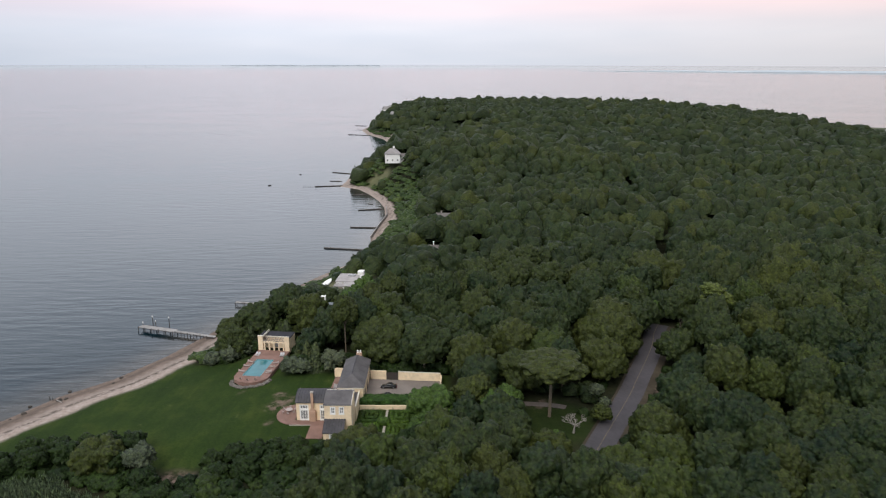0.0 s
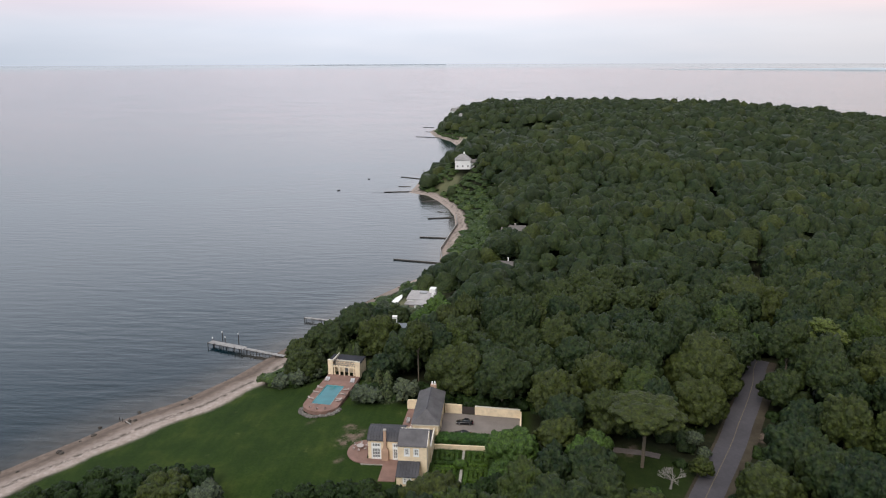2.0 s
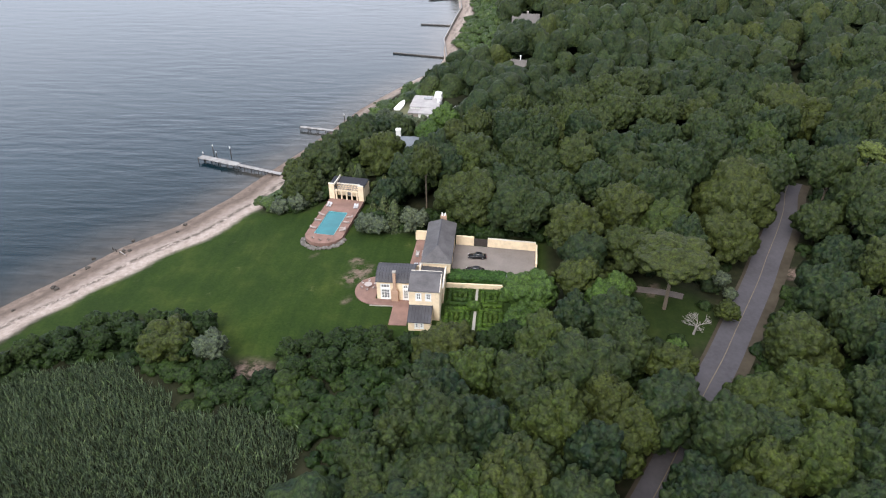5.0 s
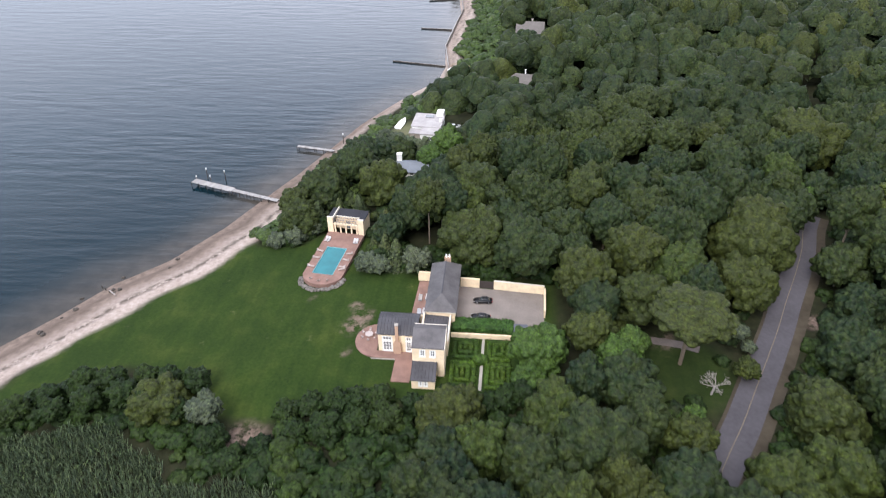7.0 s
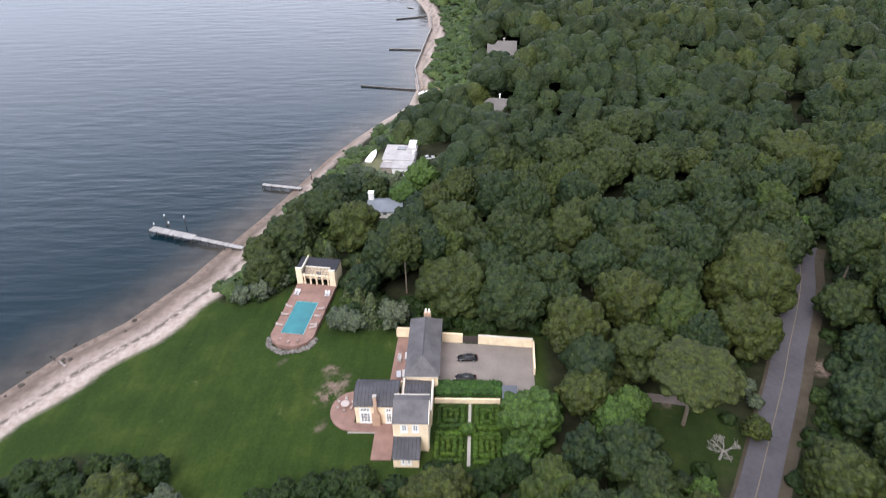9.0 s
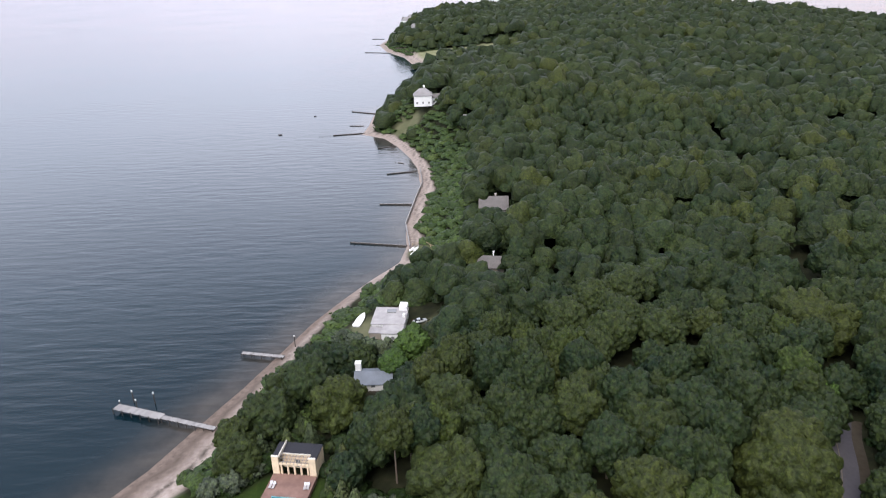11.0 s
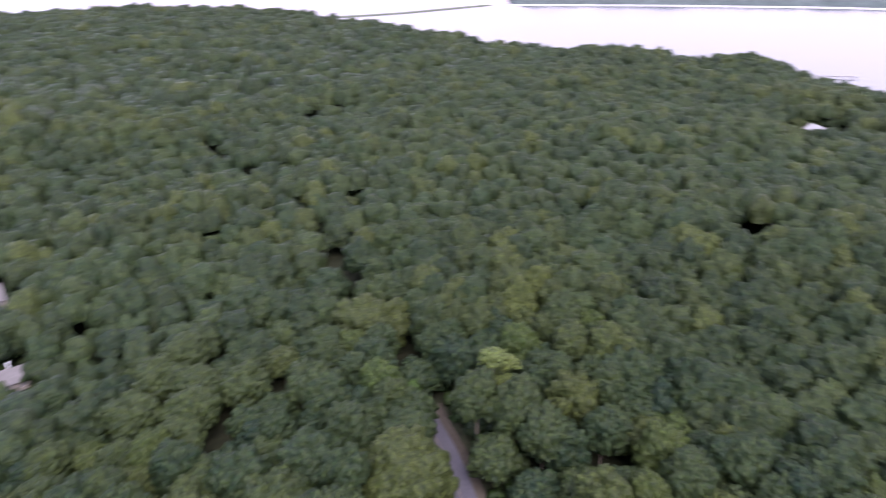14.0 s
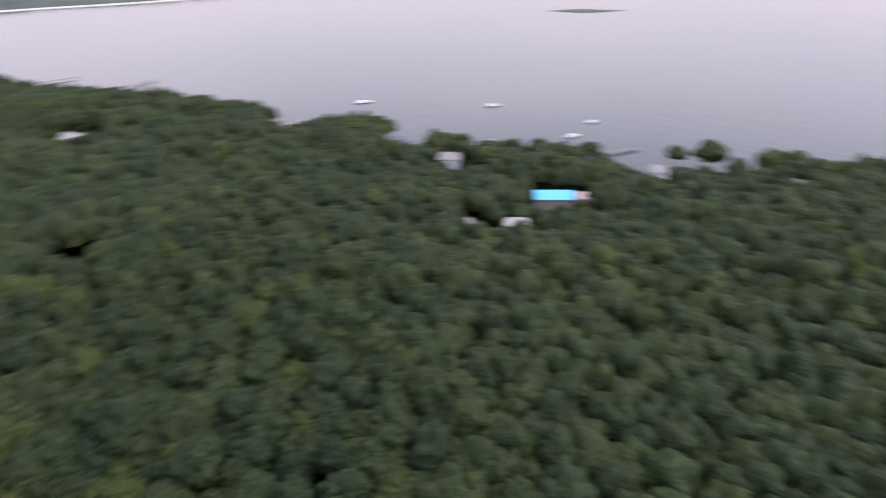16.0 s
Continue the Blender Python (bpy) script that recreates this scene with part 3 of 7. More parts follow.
rng = np.random.default_rng(11)
NEAR_CROWNS = [crown_arrays(rng, 5, 18, 125, 270, 0.036, -0.25, 0.016, 0.54) for _ in range(8)]
ROUND_CROWNS = [crown_arrays(rng, 4, 15, 70, 60, 0.05, -0.30, 0.02, 0.55) for _ in range(10)]
MID_CROWNS = [crown_arrays(rng, 3, 13, 0, 4, 0.08, 0.08, 0.03, 0.57) for _ in range(10)]
SHRUB_CROWNS = [crown_arrays(rng, 4, 12, 60, 420, 0.075, -0.2, 0.09) for _ in range(4)]
LOW_CROWNS = [crown_arrays(rng, 3, 9, 0, 14, 0.13, -0.1, 0.08) for _ in range(8)]
BLUFF_CROWNS = [crown_arrays(rng, 2, 9, 0, 14, 0.14, 0.0, 0.05, 0.64) for _ in range(8)]
FAR_CROWNS = [crown_arrays(rng, 2, 7, 0, 5, 0.10, 0.0, 0.04, 0.63) for _ in range(10)]


def grown(variants, places, mat, name):
    """One mesh of many crowns; places: x, y, base height, radius, height factor, turn, tint."""
    vs, qs, ts, tints, n = [], [], [], [], 0
    for k, (x, y, z, r, hf, a, tint) in enumerate(places):
        v, q, t = variants[k % len(variants)]
        ca, sa = math.cos(a), math.sin(a)
        w = np.column_stack([(v[:, 0] * ca - v[:, 1] * sa) * r + x, (v[:, 0] * sa + v[:, 1] * ca) * r + y, v[:, 2] * r * hf + z])
        vs.append(w)
        qs.append(q + n)
        ts.append(t + n)
        tints.append(np.full(len(w), tint))
        n += len(w)
    qs, ts = np.concatenate(qs), np.concatenate(ts)
    me = mesh_np(name, np.concatenate(vs), quads=qs, tris=ts, attrs={"tint": np.concatenate(tints)}, mat=mat, smooth=True)
    return me

# ---------------- road ----------------
def smooth_line(pts, step=3.0):
    """A rounded line through the points, in even steps."""
    p = np.array(pts, float)
    p = np.vstack([2 * p[0] - p[1], p, 2 * p[-1] - p[-2]])
    out = []
    for i in range(1, len(p) - 2):
        n = max(2, int(np.hypot(*(p[i + 1] - p[i])) / step))
        for t in np.linspace(0, 1, n, endpoint=False):
            a, b, c_, d_ = p[i - 1], p[i], p[i + 1], p[i + 2]
            out.append(0.5 * (2 * b + (c_ - a) * t + (2 * a - 5 * b + 4 * c_ - d_) * t * t + (3 * b - a - 3 * c_ + d_) * t ** 3))
    out.append(p[-2])
    return np.array(out)


def ribbon(name, pts, offsets, lift, mat):
    """A strip on the ground along a line, with its cross-section at the given offsets to the right."""
    c_ = smooth_line(pts)
    t = np.gradient(c_, axis=0)
    t /= np.linalg.norm(t, axis=1, keepdims=True)
    nrm = np.stack([t[:, 1], -t[:, 0]], 1)
    rows = [c_ + nrm * o for o in offsets]
    mid = ground_height(c_)
    v = np.concatenate([np.column_stack([r, np.maximum(mid, ground_height(r)) + lift]) for r in rows])
    n = len(c_)
    q = [(a * n + k, (a + 1) * n + k, (a + 1) * n + k + 1, a * n + k + 1) for a in range(len(offsets) - 1) for k in range(n - 1)]
    return mesh_np(name, v, quads=np.array(q)[:, ::-1], mat=mat, smooth=True)


ASPHALT = material("asphalt", (0.075, 0.071, 0.080), 0.9, spec=0.2, grain=0.35, grain_scale=1.2, stain=0.3, stain_scale=0.12, bump=0.3, bump_scale=20, bump_size=0.02)
LINE_PAINT = material("yellow_road_paint", (0.15, 0.125, 0.088), 0.8, grain=0.6, grain_scale=2)
GRAVEL = material("pale_gravel", (0.215, 0.190, 0.174), 0.95, spec=0.1, grain=0.35, grain_scale=3, stain=0.3, stain_scale=0.25, bump=0.5, bump_scale=12, bump_size=0.04)
VERGE = material("sandy_verge", (0.062, 0.052, 0.038), 0.95, spec=0.1, grain=0.6, grain_scale=0.7, stain=0.5, stain_scale=0.15, bump=0.5, bump_scale=5)
road = new("road", ribbon("road", ROAD, (-3.4, -1.7, 0, 1.7, 3.4), 0.12, ASPHALT))
tagged(road, "narrow grey asphalt road through the woods", "road", kind="structure")
verge = new("road_verge", ribbon("road_verge", ROAD, (-4.1, -3.3, 3.3, 5.6), 0.05, VERGE))
tagged(verge, "bare sandy verge along the road", "verge", kind="structure")
line = new("road_marking", ribbon("road_marking", ROAD, (-0.16, 0.02), 0.14, LINE_PAINT))
tagged(line, "faded yellow centre line on the asphalt", "road marking", kind="structure")
DRIVE_GRAVEL = material("gravel_drive", (0.17, 0.145, 0.135), 0.95, spec=0.1, grain=0.4, grain_scale=2, stain=0.4)
drive = new("driveway", ribbon("driveway", [(33, 174.5), (30, 175.6), (26, 176.5), (16, 178)], (-1.2, 0, 1.2), 0.09, DRIVE_GRAVEL))
tagged(drive, "pale gravel driveway under the trees", "driveway", kind="structure")

# ---------------- where nothing tall grows ----------------
CLEAR = [(-56, 222, 8), (-40, 273, 6), (-42, 254, 10), (-42, 247, 6), (-38, 290, 15), (-39, 279, 11), (-50, 290, 9), (-28, 287, 8), (-2, 374, 6.5), (-2, 366, 6), (-6, 319, 5.5), (-5, 313, 5),
         (-40, 563, 15), (-55, 560, 12), (-28, 575, 9), (27, 170, 14), (79, 226, 7), (62, 178, 5), (60, 170, 5), (33, 160, 7), (87, 217, 7), (38, 168, 6), (-28, 333, 6), (-41, 244, 8), (-52, 284, 8), (-47, 277, 7), (-55, 292, 6), (180, 512, 8), (195, 508, 9), (210, 506, 9), (226, 508, 8), (230, 224, 8), (-2, 363, 5)]
CLEAR_BAY = [(413, 277, 5.5), (404, 270, 6), (427, 152, 9), (410, 118, 8), (372, 85, 9), (332, 64, 9), (270, 24, 13), (258, 28, 9), (243, 50, 8), (247, 72, 6), (278, -88, 10), (300, -40, 7), (24, 548, 7), (-10, 516, 6), (31, 512, 6)]


GAP = [(81, 244), (86, 262), (92, 292), (103, 320), (117, 364), (124, 400), (124, 440), (127, 490)]
CLEAR_BAY += [(x - dx, y - dy, r * 0.75) for x, y, r in CLEAR_BAY[:12] for dx, dy in ((11, 3), (19, 5))]


def forest_ok(p):
    d = coast_distance(p)
    ok = d > np.where(p[:, 0] < 150, np.where(p[:, 1] < 255, 18, np.where(p[:, 1] < 330, 18, np.where(p[:, 1] < 545, 30, 14))), 5)
    ok &= edge_distance(p, LAWN) < -3.2
    ok &= edge_distance(p, MEADOW) < -2
    ok &= line_distance(p, GAP) > 4.4
    ok &= line_distance(p, ROAD) > np.where(p[:, 1] < 118, 4.2, np.where(p[:, 1] < 148, 6.6, np.where(p[:, 1] < 192, 8.4, np.where(p[:, 1] < 214, 6.5, 4.2))))
    for x, y, r in CLEAR + CLEAR_BAY:
        ok &= np.hypot(p[:, 0] - x, p[:, 1] - y) > r + 1.6
    ok &= edge_distance(p, [(-135, 185), (-75, 170), (-55, 155), (-25, 154), (-20, 148), (-28, 138), (-36, 128), (-41, 110), (-42, 92), (-180, 92)]) < 0
    return ok


def scatter(x0, x1, y0, y1, step, seed):
    r = np.random.default_rng(seed)
    xs, ys = np.meshgrid(np.arange(x0, x1, step), np.arange(y0, y1, step * 0.87))
    xs = xs + (np.arange(len(xs)) % 2)[:, None] * step / 2
    p = np.stack([xs.ravel(), ys.ravel()], 1)
    return p + r.uniform(-0.34, 0.34, p.shape) * step


# low growth before the houses: place, radius, tallest
LOW_SPOTS = [(-42, 268, 22, 8.5), (-3, 362, 15, 9), (-6, 308, 15, 9.3), (398, 271, 22, 6.5), (414, 149, 18, 7), (398, 116, 14, 8), (358, 83, 18, 7), (318, 63, 18, 7), (258, 24, 17, 8), (234, 50, 16, 6), (288, -45, 30, 6.5), (312, -20, 18, 6), (-38, 548, 14, 9), (-54, 228, 12, 10)]


def tree_rows(p, r0, r1, seed, tall=(11.5, 18.5)):
    r = np.random.default_rng(seed)
    z = np.concatenate([ground_height(c) for c in np.array_split(p, max(1, len(p) // 2000))])
    rad = r0 + (r1 - r0) * r.beta(1.2, 1.8, len(p))
    patch = np.array([noise.noise((x * 0.012, y * 0.012, 3.0)) + 0.5 * noise.noise((x * 0.04, y * 0.04, 8.0)) for x, y in p])
    top = r.uniform(*tall, len(p)) + 8.0 * patch
    for hx, hy, hr, most in LOW_SPOTS:
        top = np.where(np.hypot(p[:, 0] - hx, p[:, 1] - hy) < hr, np.minimum(top, most), top)
    d = coast_distance(p)
    low = smooth_step(18, 45, d)
    top *= np.where(p[:, 0] < 150, 0.55 + 0.45 * low, 0.85 + 0.15 * smooth_step(0, 90, d))
    top = np.where(edge_distance(p, LAWN) > -14, np.minimum(top, 13), top)
    hf = np.maximum(r.uniform(1.05, 1.4, len(p)), np.minimum((top - 4.5) / (1.22 * rad), 1.75))
    base = z + top - 1.22 * rad * hf
    tint = (0.45 + 0.45 * patch + r.normal(0, 0.24, len(p))).clip(0.02, 0.98)
    return np.column_stack([p, base, rad, hf, r.uniform(0, 6.28, len(p)), tint]), z


# single trees that can be told apart: place, radius, height of the top over the ground
GREAT = [(-66, 236, 7.0, 12), (-58, 246, 7, 13), (-48, 237, 7.5, 13), (-32, 231, 9.0, 14), (-19, 235, 8.1, 14), (-6, 201, 7.8, 16), (31, 194, 6.9, 14), (39, 226, 7.2, 15), (26, 222, 7.8, 15), (-42.5, 212.5, 4.4, 10.5),
         (0, 147, 7.0, 13.5), (6, 139.5, 8.0, 16), (15.5, 148, 5.5, 11.5), (-6, 135, 6.0, 14), (51, 152, 7.2, 12), (38, 134, 6.6, 12), (63, 170, 7.0, 13), (71, 200, 6.4, 12), (48, 137, 6.7, 13), (4, 210, 6.5, 14), (21, 131, 7.0, 14), (-21, 149, 6.6, 9), (71.5, 188, 5.6, 9.5), (79, 181, 5.8, 10), (68.5, 179.5, 4.4, 7.5), (86, 175, 5.8, 10.5)]
GOLDEN = [(-19, 208, 8.6, 15), (8, 190.5, 6.6, 15), (22, 199, 8.1, 16), (21, 184, 6.5, 13), (51, 208, 10.5, 17), (46, 192, 7.2, 13), (11, 229, 7.6, 16), (82, 264, 10.5, 17), (27.8, 169.6, 8.4, 17.8)]
YOUNG = [(-3, 167.5, 6.0, 11), (-5, 161.5, 3.8, 6.5), (13.5, 166.5, 5.2, 8), (17, 170.5, 3.6, 8.5), (26, 150.5, 2.6, 6.5), (72, 234, 3.6, 9), (-31, 267.5, 5.8, 9.5), (-36, 258.5, 4.3, 8)]
FRESH = [(26, 263, 7, 15), (31, 271, 6.5, 14.5), (20, 256, 6, 14), (34, 288, 6.5, 15), (14, 270, 6.5, 15), (40, 262, 6.5, 15), (24, 281, 6.5, 15)]
OLIVE = [(8, 172.5, 5.6, 11), (24, 144, 4.4, 10), (-82, 150, 6.2, 7), (40.6, 166.5, 2.7, 5)]
SILVER = [(-47, 201.5, 3.2, 5.0), (-43.5, 200.5, 2.6, 4.4), (-34, 201, 3.4, 6.5), (-71, 217, 3.0, 4.5), (-76, 215.5, 2.8, 3.6), (-67, 221, 2.6, 4.2), (-71, 147.5, 3.2, 6.8), (41.5, 176.5, 1.9, 6.0), (43.5, 174.5, 1.6, 3.0), (-49, 274, 3.0, 4.0), (-45, 271, 3.0, 4.2), (-54, 277, 2.8, 3.8), (-40, 271, 2.8, 4.0)]
CEDAR = [(-39.5, 203, 3.6, 9), (-43, 207, 3.2, 8), (-66, 226, 3.4, 8.5), (-60, 228, 3.0, 8), (-46.2, 211, 2.6, 7.5), (-44.5, 218.5, 3.4, 9), (-54, 228, 3.6, 9)]
SINGLE = np.array([(x, y, r) for x, y, r, _ in GREAT + GOLDEN + YOUNG + OLIVE + FRESH + SILVER + CEDAR])


def away_from_single(p):
    return np.all(np.hypot(p[:, None, 0] - SINGLE[None, :, 0], p[:, None, 1] - SINGLE[None, :, 1]) > SINGLE[None, :, 2] + 1.6, 1)


FOCUS = np.array([(-20, 138), (-42, 138), (0, 125), (25, 220), (55, 240), (-45, 240), (25, 140), (75, 165), (85, 140), (0, 240), (90, 200), (60, 130)], float)
p_near = scatter(-120, 210, 108, 340, 8.2, 1)
p_near = p_near[forest_ok(p_near)]
p_near = p_near[away_from_single(p_near)]
dist = np.min(np.hypot(p_near[:, None, 0] - FOCUS[None, :, 0], p_near[:, None, 1] - FOCUS[None, :, 1]), 1)
order = np.argsort(dist)
near_rows, near_ground = tree_rows(p_near[order[:230]], 4.2, 7.0, 5)
rest = p_near[order[230:]]
p_mid = scatter(-150, 620, -180, 560, 7.6, 2)
inner = (p_mid[:, 0] > -116) & (p_mid[:, 0] < 210) & (p_mid[:, 1] > 108) & (p_mid[:, 1] < 340)
behind = (p_mid[:, 1] < -75) & (p_mid[:, 0] < 70) | (p_mid[:, 1] < 92) & (p_mid[:, 0] < 50)
p_mid = p_mid[~inner & ~behind]
p_mid = np.concatenate([p_mid[forest_ok(p_mid)], rest])
mid_rows, _ = tree_rows(p_mid, 4.7, 7.2, 6)
mid_rows[:, 6] = np.clip(0.54 + 0.8 * (mid_rows[:, 6] - 0.45), 0.03, 0.90)
p_far = scatter(-130, 620, 560, 1400, 13.2, 3)
p_far = p_far[forest_ok(p_far)]
far_rows, _ = tree_rows(p_far, 6.6, 10.6, 7)
far_rows[:, 6] = np.clip(0.50 + 0.75 * (far_rows[:, 6] - 0.45), 0.03, 0.97)
p_back = np.concatenate([scatter(-320, 70, -900, -80, 30, 4), scatter(70, 320, -900, -180, 30, 5)])
p_back = p_back[forest_ok(p_back)]
back_rows, _ = tree_rows(p_back, 14, 18, 8)
p_side = scatter(-250, 50, -78, 92, 13.5, 9)
p_side = p_side[forest_ok(p_side)]
below = (p_side[:, 0] > -105) & (p_side[:, 1] > -45)
side_rows, _ = tree_rows(p_side[~below], 7.5, 10.5, 10)
p_below = scatter(-105, 50, -45, 92, 8.6, 12)
below_rows, _ = tree_rows(p_below[forest_ok(p_below)], 5.0, 7.4, 13)


def trunk_mesh(seed):
    r = random.Random(seed)
    bm = bmesh.new()
    tube((0, 0, -1.2), (0.02, 0.0, 0.1), 0.060, 0.045, 8, bm)
    for k in range(5):
        a = k * 1.26 + r.uniform(-0.4, 0.4)
        tube((0, 0, r.uniform(-0.25, -0.05)), (0.45 * math.cos(a), 0.45 * math.sin(a), 0.16), 0.034, 0.012, 5, bm)
    me = bpy.data.meshes.new("trunk")
    bm.to_mesh(me)
    bm.free()
    me.materials.append(BARK)
    return me


def conical_crown(rng):
    """A narrow evergreen crown out of many short drooping sprays."""
    pos, nrm = [], []
    for _ in range(800):
        h = rng.uniform(0, 1) ** 1.3
        r = (1 - h) * 0.9 + 0.12
        a = rng.uniform(0, 6.28)
        q = r * rng.uniform(0.75, 1.05)
        pos.append((q * math.cos(a), q * math.sin(a), h * 2.3))
        nrm.append((math.cos(a), math.sin(a), rng.uniform(0.2, 1.0)))
    pos, nrm = np.array(pos), np.array(nrm)
    nrm /= np.linalg.norm(nrm, axis=1, keepdims=True)
    u = np.cross(nrm, rng.normal(size=nrm.shape))
    u /= np.linalg.norm(u, axis=1, keepdims=True)
    v = np.cross(nrm, u)
    s = 0.10 * rng.uniform(0.7, 1.3, (len(pos), 1))
    q = np.stack([pos - u * s, pos - v * s * 0.6, pos + u * s, pos + v * s], 1).reshape(-1, 3)
    cone = np.array([(0.82 * (1 - h) * math.cos(a), 0.82 * (1 - h) * math.sin(a), h * 2.25) for h in (0.0, 0.4, 0.8) for a in np.arange(8) * 0.785])
    tris = [(a, b, c_) for r in (0, 8) for k in range(8) for a, b, c_ in ((r + k, r + (k + 1) % 8, r + 8 + k), (r + (k + 1) % 8, r + 8 + (k + 1) % 8, r + 8 + k))]
    verts = np.concatenate([cone, q])
    return verts, len(cone) + np.arange(len(q)).reshape(-1, 4), np.array(tris)


TRUNKS = [trunk_mesh(k) for k in range(3)]


def crown_meshes(variants, leaf):
    out = []
    for v, q, t in variants:
        out.append(mesh_np("crown", v, quads=q, tris=t, mat=leaf, smooth=True))
    return out


def plant_tree(name, x, y, r, top, crown_me, k, label, group, hf=0.92, span=1.22, turn=0.0):
    z = land_z(x, y)
    base = top - span * r * hf
    tree = thing(name, (x, y, z), 0, label, "shrub" if name == "shrub" else "tree", group)
    crown = part("crown", crown_me, None, tree)
    crown.matrix_basis = Matrix.LocRotScale((0, 0, max(base, -0.35 * r)), Euler((0, 0, turn)), (r, r, r * hf))
    if name != "shrub":
        trunk = part("trunk", TRUNKS[k % 3], None, tree)
        foot = max(base, 0.2) + 0.2 * r
        trunk.matrix_basis = Matrix.LocRotScale((0, 0, foot), Euler((0, 0, turn)), (r * 0.9, r * 0.9, (foot + 0.3) / 1.2))
    return tree


OAKS = crown_meshes(NEAR_CROWNS, LEAF)
for k, ((x, y, base, r, hf, a, tint), z) in enumerate(zip(near_rows, near_ground)):
    plant_tree("oak_tree", x, y, r, base - z + 1.22 * r * hf, OAKS[k % 8], k, "broad-crowned green oak in dense woodland", "woodland trees", hf, 1.22, a)
def tinted(k, tint):
    """A crown whose leaves keep one hue."""
    v, q, t = NEAR_CROWNS[k % 8]
    return mesh_np("crown", v, quads=q, tris=t, mat=LEAF, smooth=True, attrs={"tint": np.full(len(v), tint)})


for k, (x, y, r, top) in enumerate(GREAT):
    plant_tree("oak_tree", x, y, r, top, OAKS[(k * 3) % 8], k, "large oak with a wide domed green crown", "great oaks", 1.28, 1.22, k * 1.1)
for k, (x, y, r, top) in enumerate(GOLDEN):
    last = k == len(GOLDEN) - 1
    plant_tree("oak_tree", x, y, r, top, tinted(k, 0.86 if k % 3 else 0.80), k, "tall tree with a flat umbrella-shaped olive crown" if last else "large oak with a wide domed olive-gold crown", "olive-gold oaks", 0.52 if last else 1.25, 1.22, k * 1.7)
for k, (x, y, r, top) in enumerate(FRESH):
    plant_tree("oak_tree", x, y, r, top, tinted(k + 1, 0.76), k, "oak with light yellow-green leaves in the woodland", "light green oaks", 1.2, 1.22, k * 1.9)
for k, (x, y, r, top) in enumerate(OLIVE):
    plant_tree("broadleaf_tree", x, y, r, top, tinted(k + 3, 0.90), k, "small tree with dull olive-brown leaves", "olive trees", 1.1, 1.22, k * 2.1)
for k, (x, y, r, top) in enumerate(YOUNG):
    plant_tree("young_tree", x, y, r, top, crown_meshes([NEAR_CROWNS[k % 8]], LEAF_BRIGHT)[0], k, "young broadleaf tree with fresh bright green leaves", "young trees", 1.15, 1.22, k * 0.7)
for k, (x, y, r, top) in enumerate(SILVER):
    plant_tree("shrub", x, y, r, top, crown_meshes([SHRUB_CROWNS[k % 4]], LEAF_SILVER)[0], k, "rounded silvery-leaved shrub at the edge of the grass", "silvery shrubs", 1.0, 1.22, k * 0.9)
CONES = crown_meshes([conical_crown(rng) for _ in range(3)], LEAF_DARK)
for k, (x, y, r, top) in enumerate(CEDAR):
    plant_tree("cedar_tree", x, y, r, top, CONES[k % 3], k, "dense dark green cedar beside the lawn", "cedars", top / (2.3 * r), 2.3, k * 1.3)
locust = thing("locust_tree", (85.5, 214.5, land_z(85.5, 214.5)), 0, "tall sparse yellow-green tree standing out from the dark oaks", "tree")
bough_meshes = crown_meshes(SHRUB_CROWNS[:3], LEAF_LOCUST)
bm = tube((0, 0, -0.5), (0.4, 0, 9.0), 0.42, 0.28, 8)
for k, (x, y, z, r) in enumerate(((-3.6, 0.4, 14.4, 2.7), (0.3, 1.2, 17.6, 3.3), (3.6, -0.3, 15.6, 2.8), (0.8, -2.4, 12.6, 2.4), (-1.2, 2.8, 12.0, 2.5), (3.8, 2.2, 11.0, 2.2), (-3.0, -2.0, 10.0, 2.0))):
    tube((0.4, 0, 6.5 + 0.35 * k), (x, y, z + 0.3 * r), 0.2, 0.06, 6, bm)
    bough = part("bough", bough_meshes[k % 3], None, locust)
    bough.matrix_basis = Matrix.LocRotScale((x, y, z), Euler((0, 0, k * 1.3)), (r, r, r * 0.75))
part("trunk", bm, BARK, locust)

BAY_CROWNS = crown_meshes(ROUND_CROWNS[:4], LEAF)
for k, (x, y, r, top) in enumerate(((336, 12, 6.5, 15), (331, -15, 6, 14), (317, -79, 8, 15), (298, -107, 6, 13), (322, -62, 5.5, 12), (574, 392, 7, 17), (582, 380, 6, 15), (563, 398, 7, 16), (549, 388, 6.5, 14), (545, 408, 7, 16), (508, 262, 5.5, 13), (421, 284, 6, 11), (426, 276, 6, 11.5), (414, 289, 6, 11), (430, 285, 6.5, 13))):
    plant_tree("shore_tree", x, y, r, top, BAY_CROWNS[k % 4], k, "dark round-crowned tree standing on the bay shore", "bay shore trees", 0.95, 1.22, k * 1.7)

# shrubs along the lawn's south edge
SHRUBS = crown_meshes(SHRUB_CROWNS[:3], LEAF_SHRUB)
r_ = random.Random(9)
SHRUB_ROW = [(-76, 155.5), (-82, 156), (-88, 157), (-95, 155.5), (-101, 155), (-107, 151), (-112, 146), (-117, 141), (-104, 147), (-97, 149), (-90, 151), (-83, 149.5), (-77, 148), (-68, 142), (-63, 138),
             (-55, 150), (-50, 151.5), (-45, 152.5), (-40, 153.5), (-36, 154.5), (-52, 145), (-46, 146.5), (-40, 148), (-34, 149), (-58, 141), (-29, 153), (-25, 152), (-24, 148), (-5, 149), (-21, 156), (-10, 156.3), (-6, 158), (-14, 154.5)]
